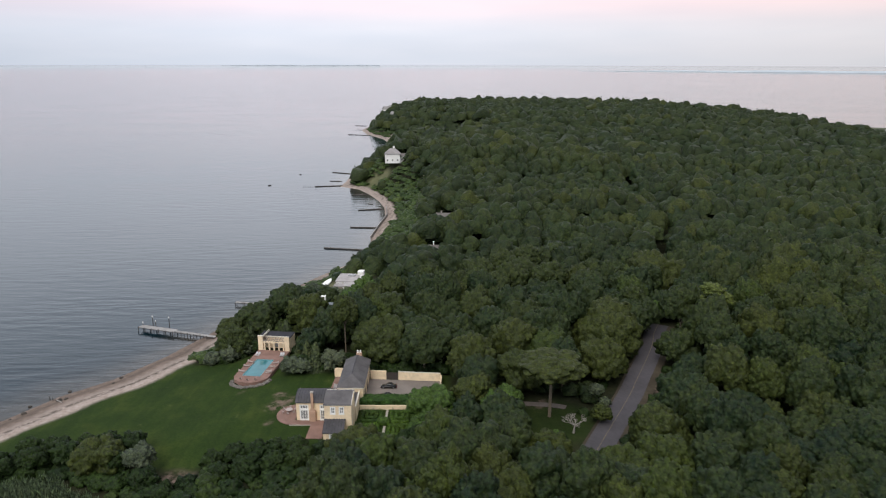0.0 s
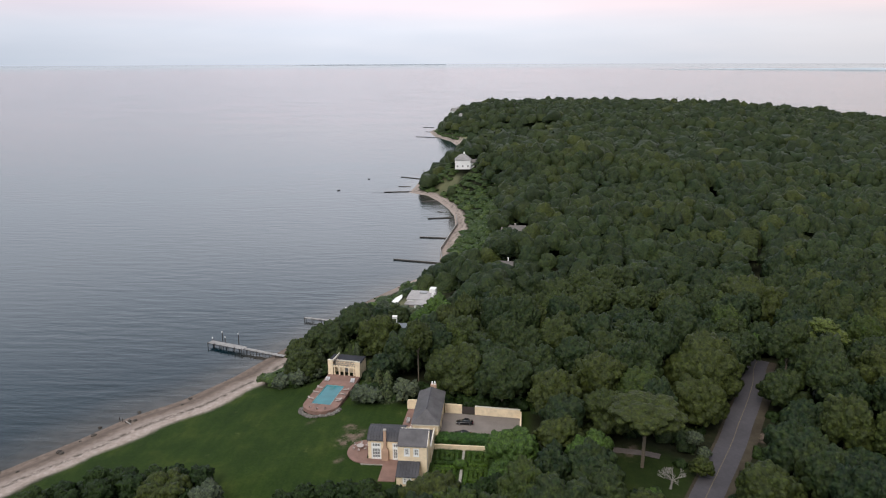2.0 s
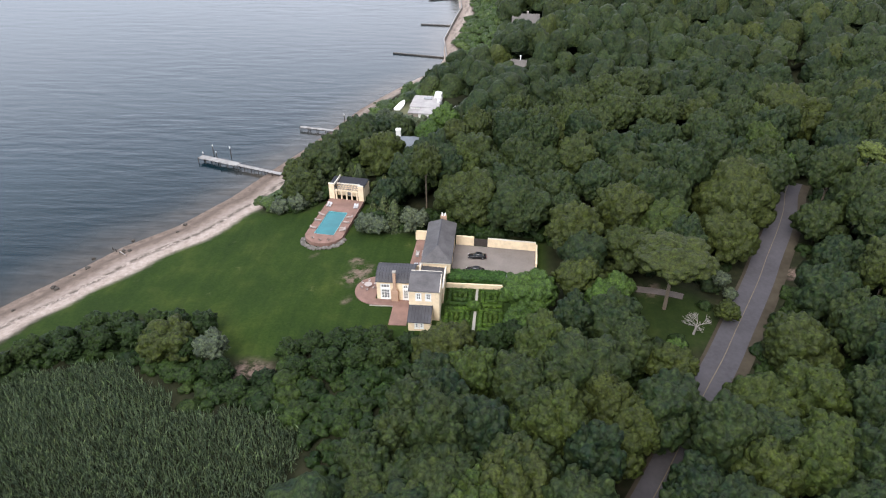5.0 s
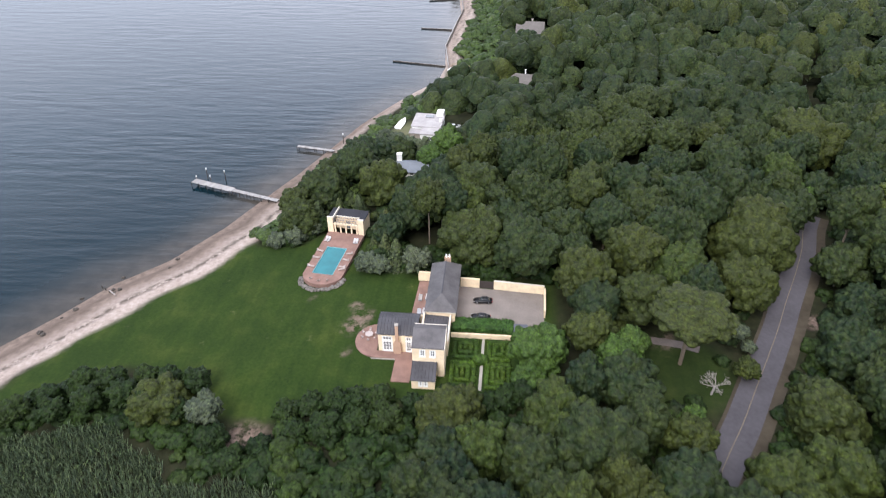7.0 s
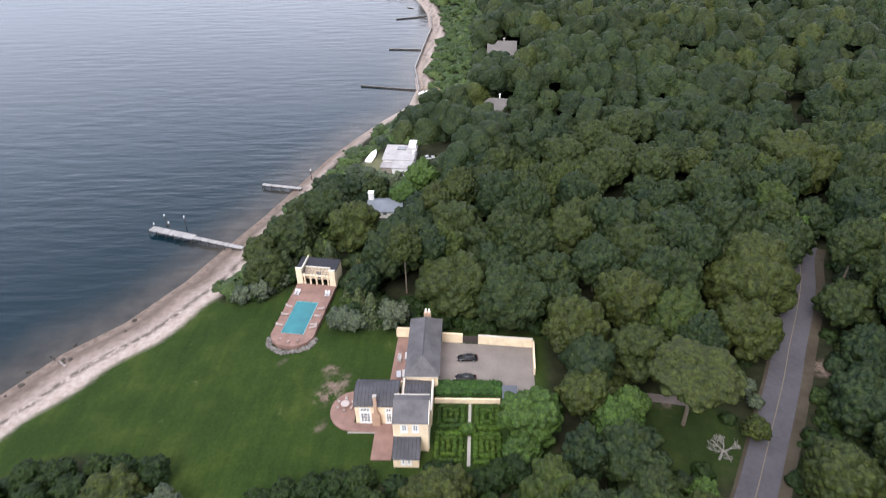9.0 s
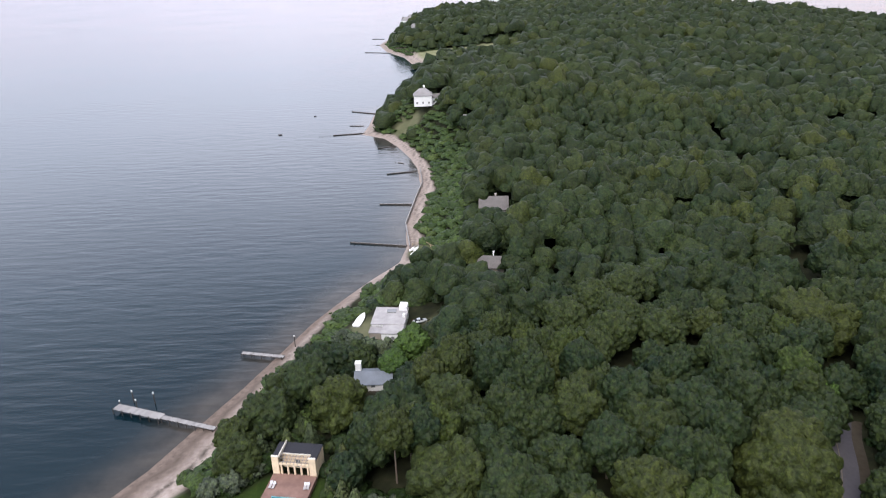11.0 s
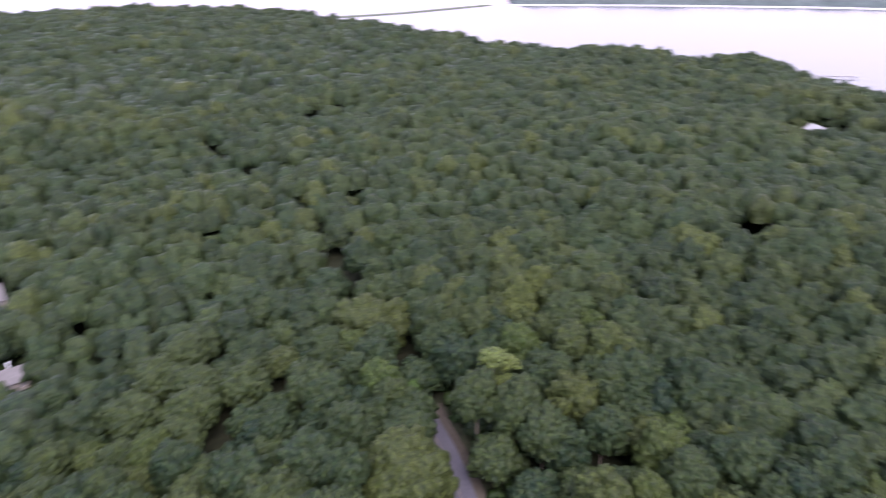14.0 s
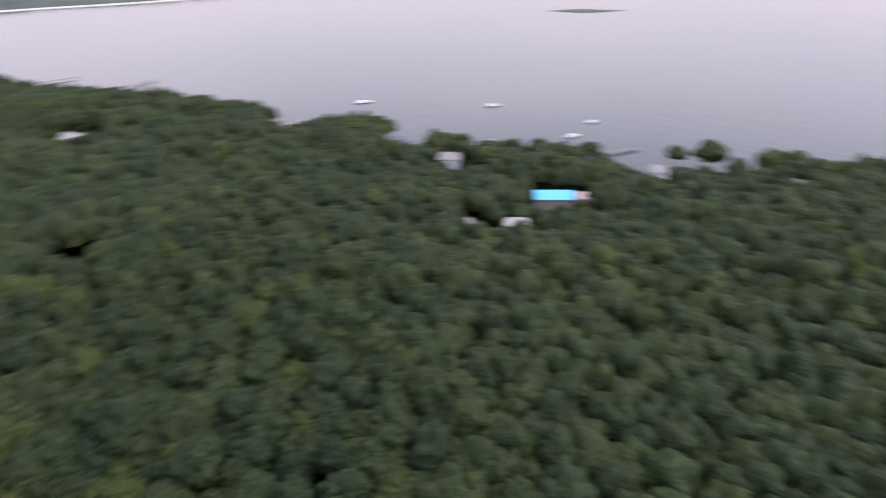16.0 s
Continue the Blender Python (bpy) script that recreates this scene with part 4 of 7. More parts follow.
for k, (x, y) in enumerate(SHRUB_ROW):
    rr = r_.uniform(2.4, 3.5)
    plant_tree("shrub", x, y, rr, rr * r_.uniform(1.1, 1.5) + (1.7 if k < 13 else 0), SHRUBS[k % 3], k, "dense green wild shrub beside the lawn", "lawn-side shrubs", 1.0, 1.22, k * 0.8)

to_walk = np.hypot((mid_rows[:, 0] - 100) * 0.8, mid_rows[:, 1] - 200)
first = np.argsort(to_walk)
woods_near = new("woodland", grown(ROUND_CROWNS, mid_rows[first[:440]], LEAF, "woodland"))
tagged(woods_near, "dense green oak woodland with rounded crowns", "woodland", kind="stuff")
woods = new("woodland", grown(MID_CROWNS, np.concatenate([mid_rows[first[440:]], below_rows]), LEAF, "woodland"))
tagged(woods, "dense green oak woodland with rounded crowns", "woodland", kind="stuff")
woods_far = new("far_woodland", grown(FAR_CROWNS, np.concatenate([far_rows, back_rows, side_rows]), LEAF, "far_woodland"))
tagged(woods_far, "far green woodland covering the headland", "woodland", kind="stuff")

# bushes below the tree edges: along the road, round the clearings and behind the meadow
p_u = scatter(-70, 440, -60, 400, 4.4, 31)
d_r = line_distance(p_u, ROAD)
d_c = np.min([np.hypot(p_u[:, 0] - x, p_u[:, 1] - y) - r for x, y, r in CLEAR + CLEAR_BAY], 0)
house_side = (d_c > -0.5) & (d_c < 7) & (d_r > 9)
road_side = (d_r > 7.6) & (d_r < 17) & (p_u[:, 1] > 118) & (p_u[:, 1] < 245) & (p_u[:, 0] > 47 + (p_u[:, 1] - 150) * 0.53)
p_u = p_u[(house_side | road_side) & (coast_distance(p_u) > 16) & (edge_distance(p_u, LAWN) < -3)]
p_v = scatter(-60, 110, 840, 970, 7, 32)
d_v = edge_distance(p_v, MEADOW)
p_v = p_v[(d_v < -1) & (d_v > -16)]
ru = np.random.default_rng(33)
u_r = np.concatenate([ru.uniform(2.0, 3.3, len(p_u)), ru.uniform(4.5, 6.5, len(p_v))])
p_u = np.concatenate([p_u, p_v])
u_rows = np.column_stack([p_u, ground_height(p_u) - 0.4, u_r, ru.uniform(0.7, 1.2, len(p_u)), ru.uniform(0, 6, len(p_u)), ru.uniform(0.05, 0.85, len(p_u))])
undergrowth = new("undergrowth", grown(BLUFF_CROWNS, u_rows, LEAF, "undergrowth"))
tagged(undergrowth, "green bushes below the edges of the woodland", "undergrowth", kind="stuff")

# low growth on the bluff above the beach
p_s = scatter(-125, 40, 215, 1110, 4.6, 21)
d_s = coast_distance(p_s)
p_s = p_s[(d_s > np.where(p_s[:, 1] < 255, 11, np.where(p_s[:, 1] < 340, 6.5, 8))) & (d_s < np.where(p_s[:, 1] < 330, 34, 42)) & (edge_distance(p_s, LAWN) < -3) & (edge_distance(p_s, MEADOW) < 0)]
for x, y, r in CLEAR[:10] + [(-31.5, 354, 8), (-32, 362, 8)] + [(x, y + k * r, r * 1.5) for x, y, r in SAND_SPOTS for k in (-1.3, 0, 1.3)] + [(-40, 563, 12), (-55, 560, 10)]:
    p_s = p_s[np.hypot(p_s[:, 0] - x, p_s[:, 1] - y) > r * 0.8]
rs = np.random.default_rng(4)
s_rows = np.column_stack([p_s, ground_height(p_s) - 0.6, rs.uniform(2.2, 3.8, len(p_s)), rs.uniform(0.45, 0.85, len(p_s)), rs.uniform(0, 6, len(p_s)), rs.uniform(0.05, 0.95, len(p_s))])
bluff = new("bluff_shrubs", grown(BLUFF_CROWNS, s_rows, LEAF_BLUFF, "bluff_shrubs"))
tagged(bluff, "low bright green shrubs covering the bluff", "shrubs", kind="stuff")
REED_BED = [(-140, 92), (-42, 92), (-46, 124), (-52, 133), (-63, 134), (-73, 132), (-80, 139), (-88, 144), (-97, 145.5), (-107, 142), (-122, 134), (-150, 110)]
# undergrowth at the wood's edge, and below the trees by the road
p_u = scatter(-120, 110, 100, 260, 3.6, 31)
e_u = edge_distance(p_u, LAWN)
road_d = line_distance(p_u, ROAD)
keep = ((e_u < -2) & (e_u > -9) & (p_u[:, 1] > 196)) | ((road_d > 6.8) & (road_d < 12) & (rs.uniform(size=len(p_u)) < 0.55)) | ((p_u[:, 1] < 156) & (e_u < -3) & (road_d > 7) & (edge_distance(p_u, REED_BED) < -1))
keep &= coast_distance(p_u) > 25
keep &= np.hypot(p_u[:, 0] - 27, p_u[:, 1] - 168) > 10
keep &= np.hypot(p_u[:, 0] + 62, p_u[:, 1] - 144.5) > 5.5
p_u = p_u[keep & ((np.abs(pool_frame(p_u)[0]) > 7) | (p_u[:, 1] < 185))]
u_rows = np.column_stack([p_u, ground_height(p_u) - 0.5, np.where(p_u[:, 1] > 190, rs.uniform(2.2, 3.6, len(p_u)), rs.uniform(1.7, 2.9, len(p_u))), rs.uniform(0.7, 1.1, len(p_u)), rs.uniform(0, 6, len(p_u)), rs.uniform(0.05, 0.95, len(p_u))])
under = new("undergrowth", grown(LOW_CROWNS, u_rows, LEAF_SHRUB, "undergrowth"))
tagged(under, "low green undergrowth at the edge of the wood", "undergrowth", kind="stuff")

# reeds
REED = foliage("reeds", (0.060, 0.088, 0.054), (0.082, 0.115, 0.070), (0.110, 0.140, 0.090))
p_r = scatter(-150, -40, 92, 147, 0.36, 41)
p_r = p_r[edge_distance(p_r, REED_BED) + np.array([4.0 * noise.noise((x * 0.16, y * 0.16, 5.0)) + 1.5 * noise.noise((x * 0.7, y * 0.7, 1.0)) for x, y in p_r]) > 0.5]
p_r = p_r[coast_distance(p_r) > 22]
rr = np.random.default_rng(6)
n_r = len(p_r)
z_r, a_r, h_r = ground_height(p_r), rr.uniform(0, 6.28, n_r), rr.uniform(1.6, 2.2, n_r)
off = np.stack([np.cos(a_r), np.sin(a_r)], 1)
lean = rr.normal(0, 0.42, (n_r, 2))
foot = np.column_stack([p_r, z_r - 0.1])
reed_v = np.stack([foot + np.column_stack([off * 0.08, np.zeros(n_r)]), foot - np.column_stack([off * 0.08, np.zeros(n_r)]),
                   np.column_stack([p_r + lean - off * 0.07, z_r + h_r * 0.8]), np.column_stack([p_r + lean * 1.4 + off * 0.05, z_r + h_r])], 1).reshape(-1, 3)
reeds = new("reed_bed", mesh_np("reed_bed", reed_v, quads=np.arange(4 * n_r).reshape(-1, 4), mat=REED, attrs={"tint": np.repeat(rr.uniform(0, 1, n_r), 4)}))
tagged(reeds, "bed of tall grey-green reeds behind the beach", "reeds", kind="stuff")

# ---------------- building materials ----------------
WALL = material("yellow_stucco", (0.80, 0.655, 0.465), 0.9, spec=0.2, grain=0.15, grain_scale=2, stain=0.25, stain_scale=0.5, bump=0.2, bump_scale=15, bump_size=0.01)
TRIM = material("cream_trim", (0.70, 0.65, 0.57), 0.7, grain=0.1, stain=0.15)
SLATE = material("slate_roof", (0.100, 0.095, 0.099), 0.65, spec=0.3, grain=0.6, grain_scale=2.6, stain=0.55, stain_scale=0.35, bump=0.6, bump_scale=5, bump_size=0.05)
SLATE_DARK = material("dark_slate_roof", (0.066, 0.065, 0.073), 0.65, spec=0.3, grain=0.6, grain_scale=2.6, stain=0.55, stain_scale=0.3, bump=0.6, bump_scale=5, bump_size=0.05)
ROOF_BLACK = material("black_membrane", (0.022, 0.022, 0.028), 0.55, grain=0.3)
BRICK = material("brick_paving", (0.225, 0.138, 0.114), 0.85, grain=0.35, grain_scale=3, stain=0.4, stain_scale=0.4, bump=0.4, bump_scale=8, bump_size=0.02)
CHIMNEY = material("chimney_brick", (0.46, 0.31, 0.225), 0.9, grain=0.35, grain_scale=4, stain=0.3, bump=0.5, bump_scale=10, bump_size=0.03)
WHITE = material("white_paint", (0.80, 0.80, 0.79), 0.6, grain=0.08, stain=0.12)
GREY_METAL = material("grey_aluminium", (0.45, 0.46, 0.48), 0.45, metal=0.6)
CUSHION = material("pale_cushion", (0.42, 0.40, 0.40), 0.9, grain=0.2)
STONE = material("limestone", (0.36, 0.335, 0.30), 0.85, grain=0.25, stain=0.3, vary=0.3)
BOULDER = material("grey_boulder", (0.15, 0.138, 0.125), 0.9, grain=0.5, grain_scale=3, vary=0.6, bump=0.8, bump_scale=4, bump_size=0.1)
GLASS = material("window_glass", (0.20, 0.205, 0.21), 0.08, spec=0.6)
DARK_WOOD = material("dark_gate_wood", (0.055, 0.045, 0.042), 0.8, grain=0.3)
TIMBER = material("weathered_timber", (0.27, 0.25, 0.235), 0.9, grain=0.5, grain_scale=2.5, stain=0.4, stain_scale=0.5, vary=0.4, bump=0.4, bump_scale=9)
TIMBER_PALE = material("silvered_deck_boards", (0.30, 0.29, 0.285), 0.85, grain=0.35, grain_scale=2.5, stain=0.3, vary=0.35)
TIMBER_WET = material("wet_dark_timber", (0.055, 0.048, 0.043), 0.6, grain=0.4, grain_scale=3, vary=0.4)
TAN_WOOD = material("tan_timber", (0.42, 0.33, 0.22), 0.85, grain=0.4, grain_scale=3, stain=0.3)


def wall_x(x0, x1, y, thick, z0, z1, holes=(), bm=None):
    """A wall along x, its outer face at y, with openings (x0, x1, z0, z1) through it."""
    bm = bm or bmesh.new()
    at = x0
    for a, b, c_, d_ in sorted(holes):
        box(at, a, y, y + thick, z0, z1, bm=bm)
        if c_ > z0:
            box(a, b, y, y + thick, z0, c_, bm=bm)
        box(a, b, y, y + thick, d_, z1, bm=bm)
        at = b
    box(at, x1, y, y + thick, z0, z1, bm=bm)
    return bm


def window_x(parent, x0, x1, y, z0, z1, cols, rows, name="window", inside=0.12):
    """A window facing -y: a frame, glazing bars and single panes."""
    w = part(name, box(x0 - 0.18, x1 + 0.18, y - 0.10, y + 0.02, z0 - 0.24, z0 - 0.12), WHITE, parent, here=True)
    bm = bmesh.new()
    f = 0.20
    for a, b, c_, d_ in ((x0, x0 + f, z0, z1), (x1 - f, x1, z0, z1), (x0 + f, x1 - f, z0, z0 + f), (x0 + f, x1 - f, z1 - f, z1)):
        box(a, b, y + 0.03, y + inside + 0.05, c_, d_, bm=bm)
    for k in range(1, cols):
        xm = x0 + (x1 - x0) * k / cols
        box(xm - 0.06, xm + 0.06, y + 0.05, y + inside + 0.03, z0 + f, z1 - f, bm=bm)
    for k in range(1, rows):
        zm = z0 + (z1 - z0) * k / rows
        for i in range(cols):
            box(x0 + (x1 - x0) * i / cols + (f if i == 0 else 0.06), x0 + (x1 - x0) * (i + 1) / cols - (f if i == cols - 1 else 0.06), y + 0.05, y + inside + 0.03, zm - 0.04, zm + 0.04, bm=bm)
    for a, b, c_, d_ in ((x0 - 0.14, x0, z0, z1), (x1, x1 + 0.14, z0, z1), (x0 - 0.14, x1 + 0.14, z1, z1 + 0.14), (x0 - 0.14, x1 + 0.14, z0 - 0.12, z0)):
        box(a, b, y - 0.04, y + 0.04, c_, d_, bm=bm)
    part("window_frame", bm, WHITE, w, "white painted frame", here=True)
    for i in range(cols):
        for j in range(rows):
            xa, xb = x0 + (x1 - x0) * i / cols + 0.03, x0 + (x1 - x0) * (i + 1) / cols - 0.03
            za, zb = z0 + (z1 - z0) * j / rows + 0.03, z0 + (z1 - z0) * (j + 1) / rows - 0.03
            part("pane", box(xa, xb, y + inside, y + inside + 0.02, za, zb), GLASS, w, here=True)
    return w


def slab(corners, thick, bm=None):
    """A sloping slab under four corners given from above, in turn."""
    bm = bm or bmesh.new()
    top = [bm.verts.new(c_) for c_ in corners]
    low = [bm.verts.new((x, y, z - thick)) for x, y, z in corners]
    bm.faces.new(top)
    bm.faces.new(list(reversed(low)))
    n = len(corners)
    for k in range(n):
        bm.faces.new((top[(k + 1) % n], top[k], low[k], low[(k + 1) % n]))
    bmesh.ops.recalc_face_normals(bm, faces=bm.faces)
    return bm


# ---------------- the yellow house ----------------
G = 7.0
house = thing("house", (-30, 176, G), 0, "large yellow stucco house with slate roofs and cream trim", "house")
T = 0.35
# garden room with a rounded slate roof
part("wall", wall_x(-39.0, -30.4, 170, T, G, 12.4, [(-38.0, -35.9, 7.25, 11.4), (-32.7, -31.5, 7.25, 11.4)]), WALL, house, here=True)
part("wall", box(-39.0, -38.65, 170 + T, 177.0, G, 12.4), WALL, house, here=True)
part("wall", box(-38.65, -29.6, 176.65, 177.0, G, 12.4), WALL, house, here=True)
for xa, xb, n in ((-38.0, -35.9, 3), (-32.7, -31.5, 2)):
    window_x(house, xa, xb, 170, 7.25, 10.0, n, 3, "french_door")
    window_x(house, xa, xb, 170, 10.3, 11.4, n, 1)
part("cornice", box(-39.2, -30.4, 169.82, 170, 12.1, 12.4), TRIM, house, here=True)
bm = bmesh.new()
arc = [(169.6, 12.38), (170.4, 13.15), (171.6, 13.75), (173.4, 14.05), (175.2, 13.75), (176.4, 13.15), (177.2, 12.38)]
for (ya, za), (yb, zb) in zip(arc[:-1], arc[1:]):
    slab([(-39.2, ya, za), (-30.0, ya, za), (-30.0, yb, zb), (-39.2, yb, zb)], 0.18, bm)
part("roof", bm, SLATE_DARK, house, "rounded dark slate roof", here=True)
for k in range(13):
    xa = -39.1 + k * 0.74
    bm = bmesh.new()
    for (ya, za), (yb, zb) in zip(arc[:-1], arc[1:]):
        slab([(xa, ya, za + 0.07), (xa + 0.09, ya, za + 0.07), (xa + 0.09, yb, zb + 0.07), (xa, yb, zb + 0.07)], 0.08, bm)
    part("roof_seam", bm, ROOF_BLACK, house, here=True)
bm = bmesh.new()
for (ya, za), (yb, zb) in zip(arc[:-1], arc[1:]):
    vs = [bm.verts.new(v) for v in ((-38.8, ya + 0.4, 12.3), (-38.8, yb, 12.3), (-38.8, yb, zb - 0.1), (-38.8, ya + 0.4, za - 0.1))]
    bm.faces.new(vs)
part("gable", bm, WALL, house, here=True)
stack = part("chimney", box(-35.5, -33.8, 169.2, 170.05, G, 10.0, 0.05), CHIMNEY, house, "tall tapering brick chimney", here=True)
part("flue", slab([(-35.45, 169.25, 10.0), (-33.85, 169.25, 10.0), (-34.3, 169.35, 11.0), (-35.0, 169.35, 11.0)], 0.02, box(-34.98, -34.32, 169.3, 169.98, 10.0, 15.2, 0.04)), CHIMNEY, stack, here=True)
part("cap", box(-35.06, -34.24, 169.2, 170.08, 15.2, 15.5, 0.04), STONE, stack, "pale sandstone chimney cap", here=True)
# tall south block
part("wall", wall_x(-30.4, -23.5, 163, T, G, 15.3, [(-28.75, -27.65, 12.7, 14.5), (-26.55, -25.45, 12.7, 14.5)]), WALL, house, here=True)
part("wall", box(-30.4, -30.4 + T, 163 + T, 169.5, G, 15.3), WALL, house, here=True)
part("wall", box(-23.5 - T, -23.5, 163 + T, 169.5, G, 15.3), WALL, house, here=True)
part("wall", box(-30.4 + T, -23.5 - T, 169.15, 169.5, G, 15.3), WALL, house, here=True)
for xa in (-28.75, -26.55):
    window_x(house, xa, xa + 1.1, 163, 12.7, 14.5, 2, 2)
part("cornice", box(-30.55, -23.35, 162.8, 163, 15.0, 15.3), TRIM, house, here=True)
part("roof", slab([(-30.5, 162.7, 15.32), (-23.4, 162.7, 15.32), (-23.4, 167.3, 16.9), (-30.5, 167.3, 16.9)], 0.16,
                  slab([(-30.5, 167.3, 16.9), (-23.4, 167.3, 16.9), (-23.4, 169.4, 16.2), (-30.5, 169.4, 16.2)], 0.16)), SLATE, house, "grey slate roof", here=True)
part("coping", box(-30.5, -23.4, 169.42, 169.56, 15.2, 16.26), TRIM, house, here=True)
part("coping", slab([(-23.45, 162.6, 15.38), (-23.32, 162.6, 15.38), (-23.32, 167.3, 16.96), (-23.45, 167.3, 16.96)], 0.14), TRIM, house, here=True)
part("downpipe", tube((-23.4, 163.6, G), (-23.4, 163.6, 15.1), 0.06, 0.06, 6), TRIM, house, here=True)
# low porch
part("wall", wall_x(-30.2, -25.2, 159, T, G, 9.6, [(-28.6, -27.9, 7.9, 9.2), (-27.5, -26.8, 7.9, 9.2)]), WALL, house, here=True)
for xa in (-30.2, -25.2 - T):
    part("wall", slab([(xa, 159 + T, 9.6), (xa + T, 159 + T, 9.6), (xa + T, 163, 11.1), (xa, 163, 11.1)], 0.02, box(xa, xa + T, 159 + T, 163, G, 9.6)), WALL, house, here=True)
for xa in (-28.6, -27.5):
    window_x(house, xa, xa + 0.7, 159, 7.9, 9.2, 1, 2)
part("roof", slab([(-30.4, 158.75, 9.62), (-25.0, 158.75, 9.62), (-25.0, 163.0, 11.25), (-30.4, 163.0, 11.25)], 0.16), SLATE_DARK, house, "dark slate lean-to roof", here=True)
for k in range(8):
    xa = -30.3 + k * 0.74
    part("roof_seam", slab([(xa, 158.75, 9.68), (xa + 0.08, 158.75, 9.68), (xa + 0.08, 163.0, 11.31), (xa, 163.0, 11.31)], 0.08), ROOF_BLACK, house, here=True)
# link
part("wall", box(-29.6, -29.6 + T, 169.5, 178.5, G, 11.6), WALL, house, here=True)
part("wall", box(-23.2 - T, -23.2, 169.5, 178.5, G, 11.2), WALL, house, here=True)
part("roof", slab([(-29.3, 169.7, 11.3), (-23.4, 169.7, 10.9), (-23.4, 178.5, 10.9), (-29.3, 178.5, 11.3)], 0.16), SLATE_DARK, house, here=True)
for k in range(7):
    xa = -28.6 + k * 0.74
    zt = 11.25 - 0.068 * (xa + 28.6)
    part("roof_seam", slab([(xa, 169.7, zt + 0.06), (xa + 0.08, 169.7, zt + 0.06), (xa + 0.08, 178.5, zt + 0.06), (xa, 178.5, zt + 0.06)], 0.08), ROOF_BLACK, house, here=True)
part("coping", box(-29.65, -29.35, 169.7, 178.5, 11.6, 11.8), TRIM, house, here=True)
part("coping", box(-23.5, -23.15, 169.7, 178.5, 11.2, 11.45), TRIM, house, here=True)
# long north wing with a hipped roof
part("wall", wall_x(-29, -22.3, 178.5, T, G, 12.5), WALL, house, here=True)
part("wall", box(-29, -29 + T, 178.5 + T, 196.5, G, 12.5), WALL, house, here=True)
part("wall", box(-22.3 - T, -22.3, 178.5 + T, 196.5, G, 12.5), WALL, house, here=True)
part("wall", box(-29 + T, -22.3 - T, 196.15, 196.5, G, 12.5), WALL, house, here=True)
bm = bmesh.new()
for a, b in (((-29.25, 178.25), (-22.05, 178.25)), ((-29.25, 196.75), (-22.05, 196.75))):
    box(a[0], b[0], a[1] - 0.12, a[1] + 0.2, 12.15, 12.55, bm=bm)
for xa in (-29.35, -22.25):
    box(xa, xa + 0.3, 178.45, 196.55, 12.15, 12.55, bm=bm)
part("cornice", bm, TRIM, house, here=True)
bm = bmesh.new()
e0, e1, s0, s1, zr = -29.4, -21.9, 178.1, 196.9, 14.9
slab([(e0, s0, 12.55), (e1, s0, 12.55), (-25.65, s0 + 4.2, zr)], 0.12, bm)
slab([(e1, s0, 12.55), (e1, s1, 12.55), (-25.65, s1 - 2.0, zr), (-25.65, s0 + 4.2, zr)], 0.12, bm)
slab([(e1, s1, 12.55), (e0, s1, 12.55), (-25.65, s1 - 2.0, zr)], 0.12, bm)
slab([(e0, s1, 12.55), (e0, s0, 12.55), (-25.65, s0 + 4.2, zr), (-25.65, s1 - 2.0, zr)], 0.12, bm)
part("roof", bm, SLATE, house, "long hipped grey slate roof", here=True)
part("ridge_cap", box(-25.8, -25.5, s0 + 4.2, s1 - 2.0, zr - 0.05, zr + 0.08), SLATE_DARK, house, here=True)
chim = part("chimney", box(-26.2, -24.6, 196.3, 197.3, G, 14.8, 0.04), CHIMNEY, house, "brick chimney with white pots", here=True)
for xa in (-25.95, -25.2):
    part("chimney_pot", tube((xa + 0.2, 196.8, 14.8), (xa + 0.2, 196.8, 15.6), 0.26, 0.2, 8), WHITE, chim, "white clay pot", here=True)
for ya in (182.5, 188.0):
    part("door", box(-22.33, -22.24, ya, ya + 1.5, G + 0.05, 9.6), DARK_WOOD, house, "dark panelled door", here=True)
for ya in (181.0, 185.0, 190.5):
    part("french_door", box(-29.06, -28.97, ya, ya + 1.6, G + 0.1, 10.0), GLASS, house, here=True)

# paving
def paving(name, outline, z0, z1, label, mat=BRICK):
    ob = part(name, prism(outline, z0, z1), mat)
    return tagged(ob, label, "paving", kind="structure")


arc_pts = [(-39.6 + 5.4 * math.cos(a), 173.4 + 5.6 * math.sin(a)) for a in np.linspace(radians(75), radians(262), 22)]
paving("patio", arc_pts + [(-35.0, 167.5), (-30.6, 167.5), (-30.6, 170.0), (-39.5, 170.0), (-39.5, 178.8)], 6.6, 7.06, "red brick terrace round the garden room")
paving("path", [(-35.0, 160.6), (-30.9, 160.6), (-30.9, 167.5), (-34.9, 167.5)], 6.6, 7.05, "red brick path to the porch")
paving("terrace", [(-33.2, 181.8), (-29.0, 181.8), (-29.0, 196.4), (-32.6, 196.4)], 6.6, 7.06, "red brick terrace along the north wing")
edge = part("trim", box(-40.5, -34.9, 167.33, 167.5, 6.7, 7.09), STONE)
tagged(edge, "pale stone edging of the terrace", "edging", kind="structure")
paving("courtyard", [(-22.3, 180.8), (-9, 180.4), (-3, 177), (-1.2, 181), (-1.0, 193.4), (-22.3, 195.0)], 6.5, 7.05, "pale gravel parking court inside yellow walls", GRAVEL)
court_wall = thing("courtyard_wall", (-12, 194.5, G), 0, "yellow stucco garden wall round the parking court", "wall")


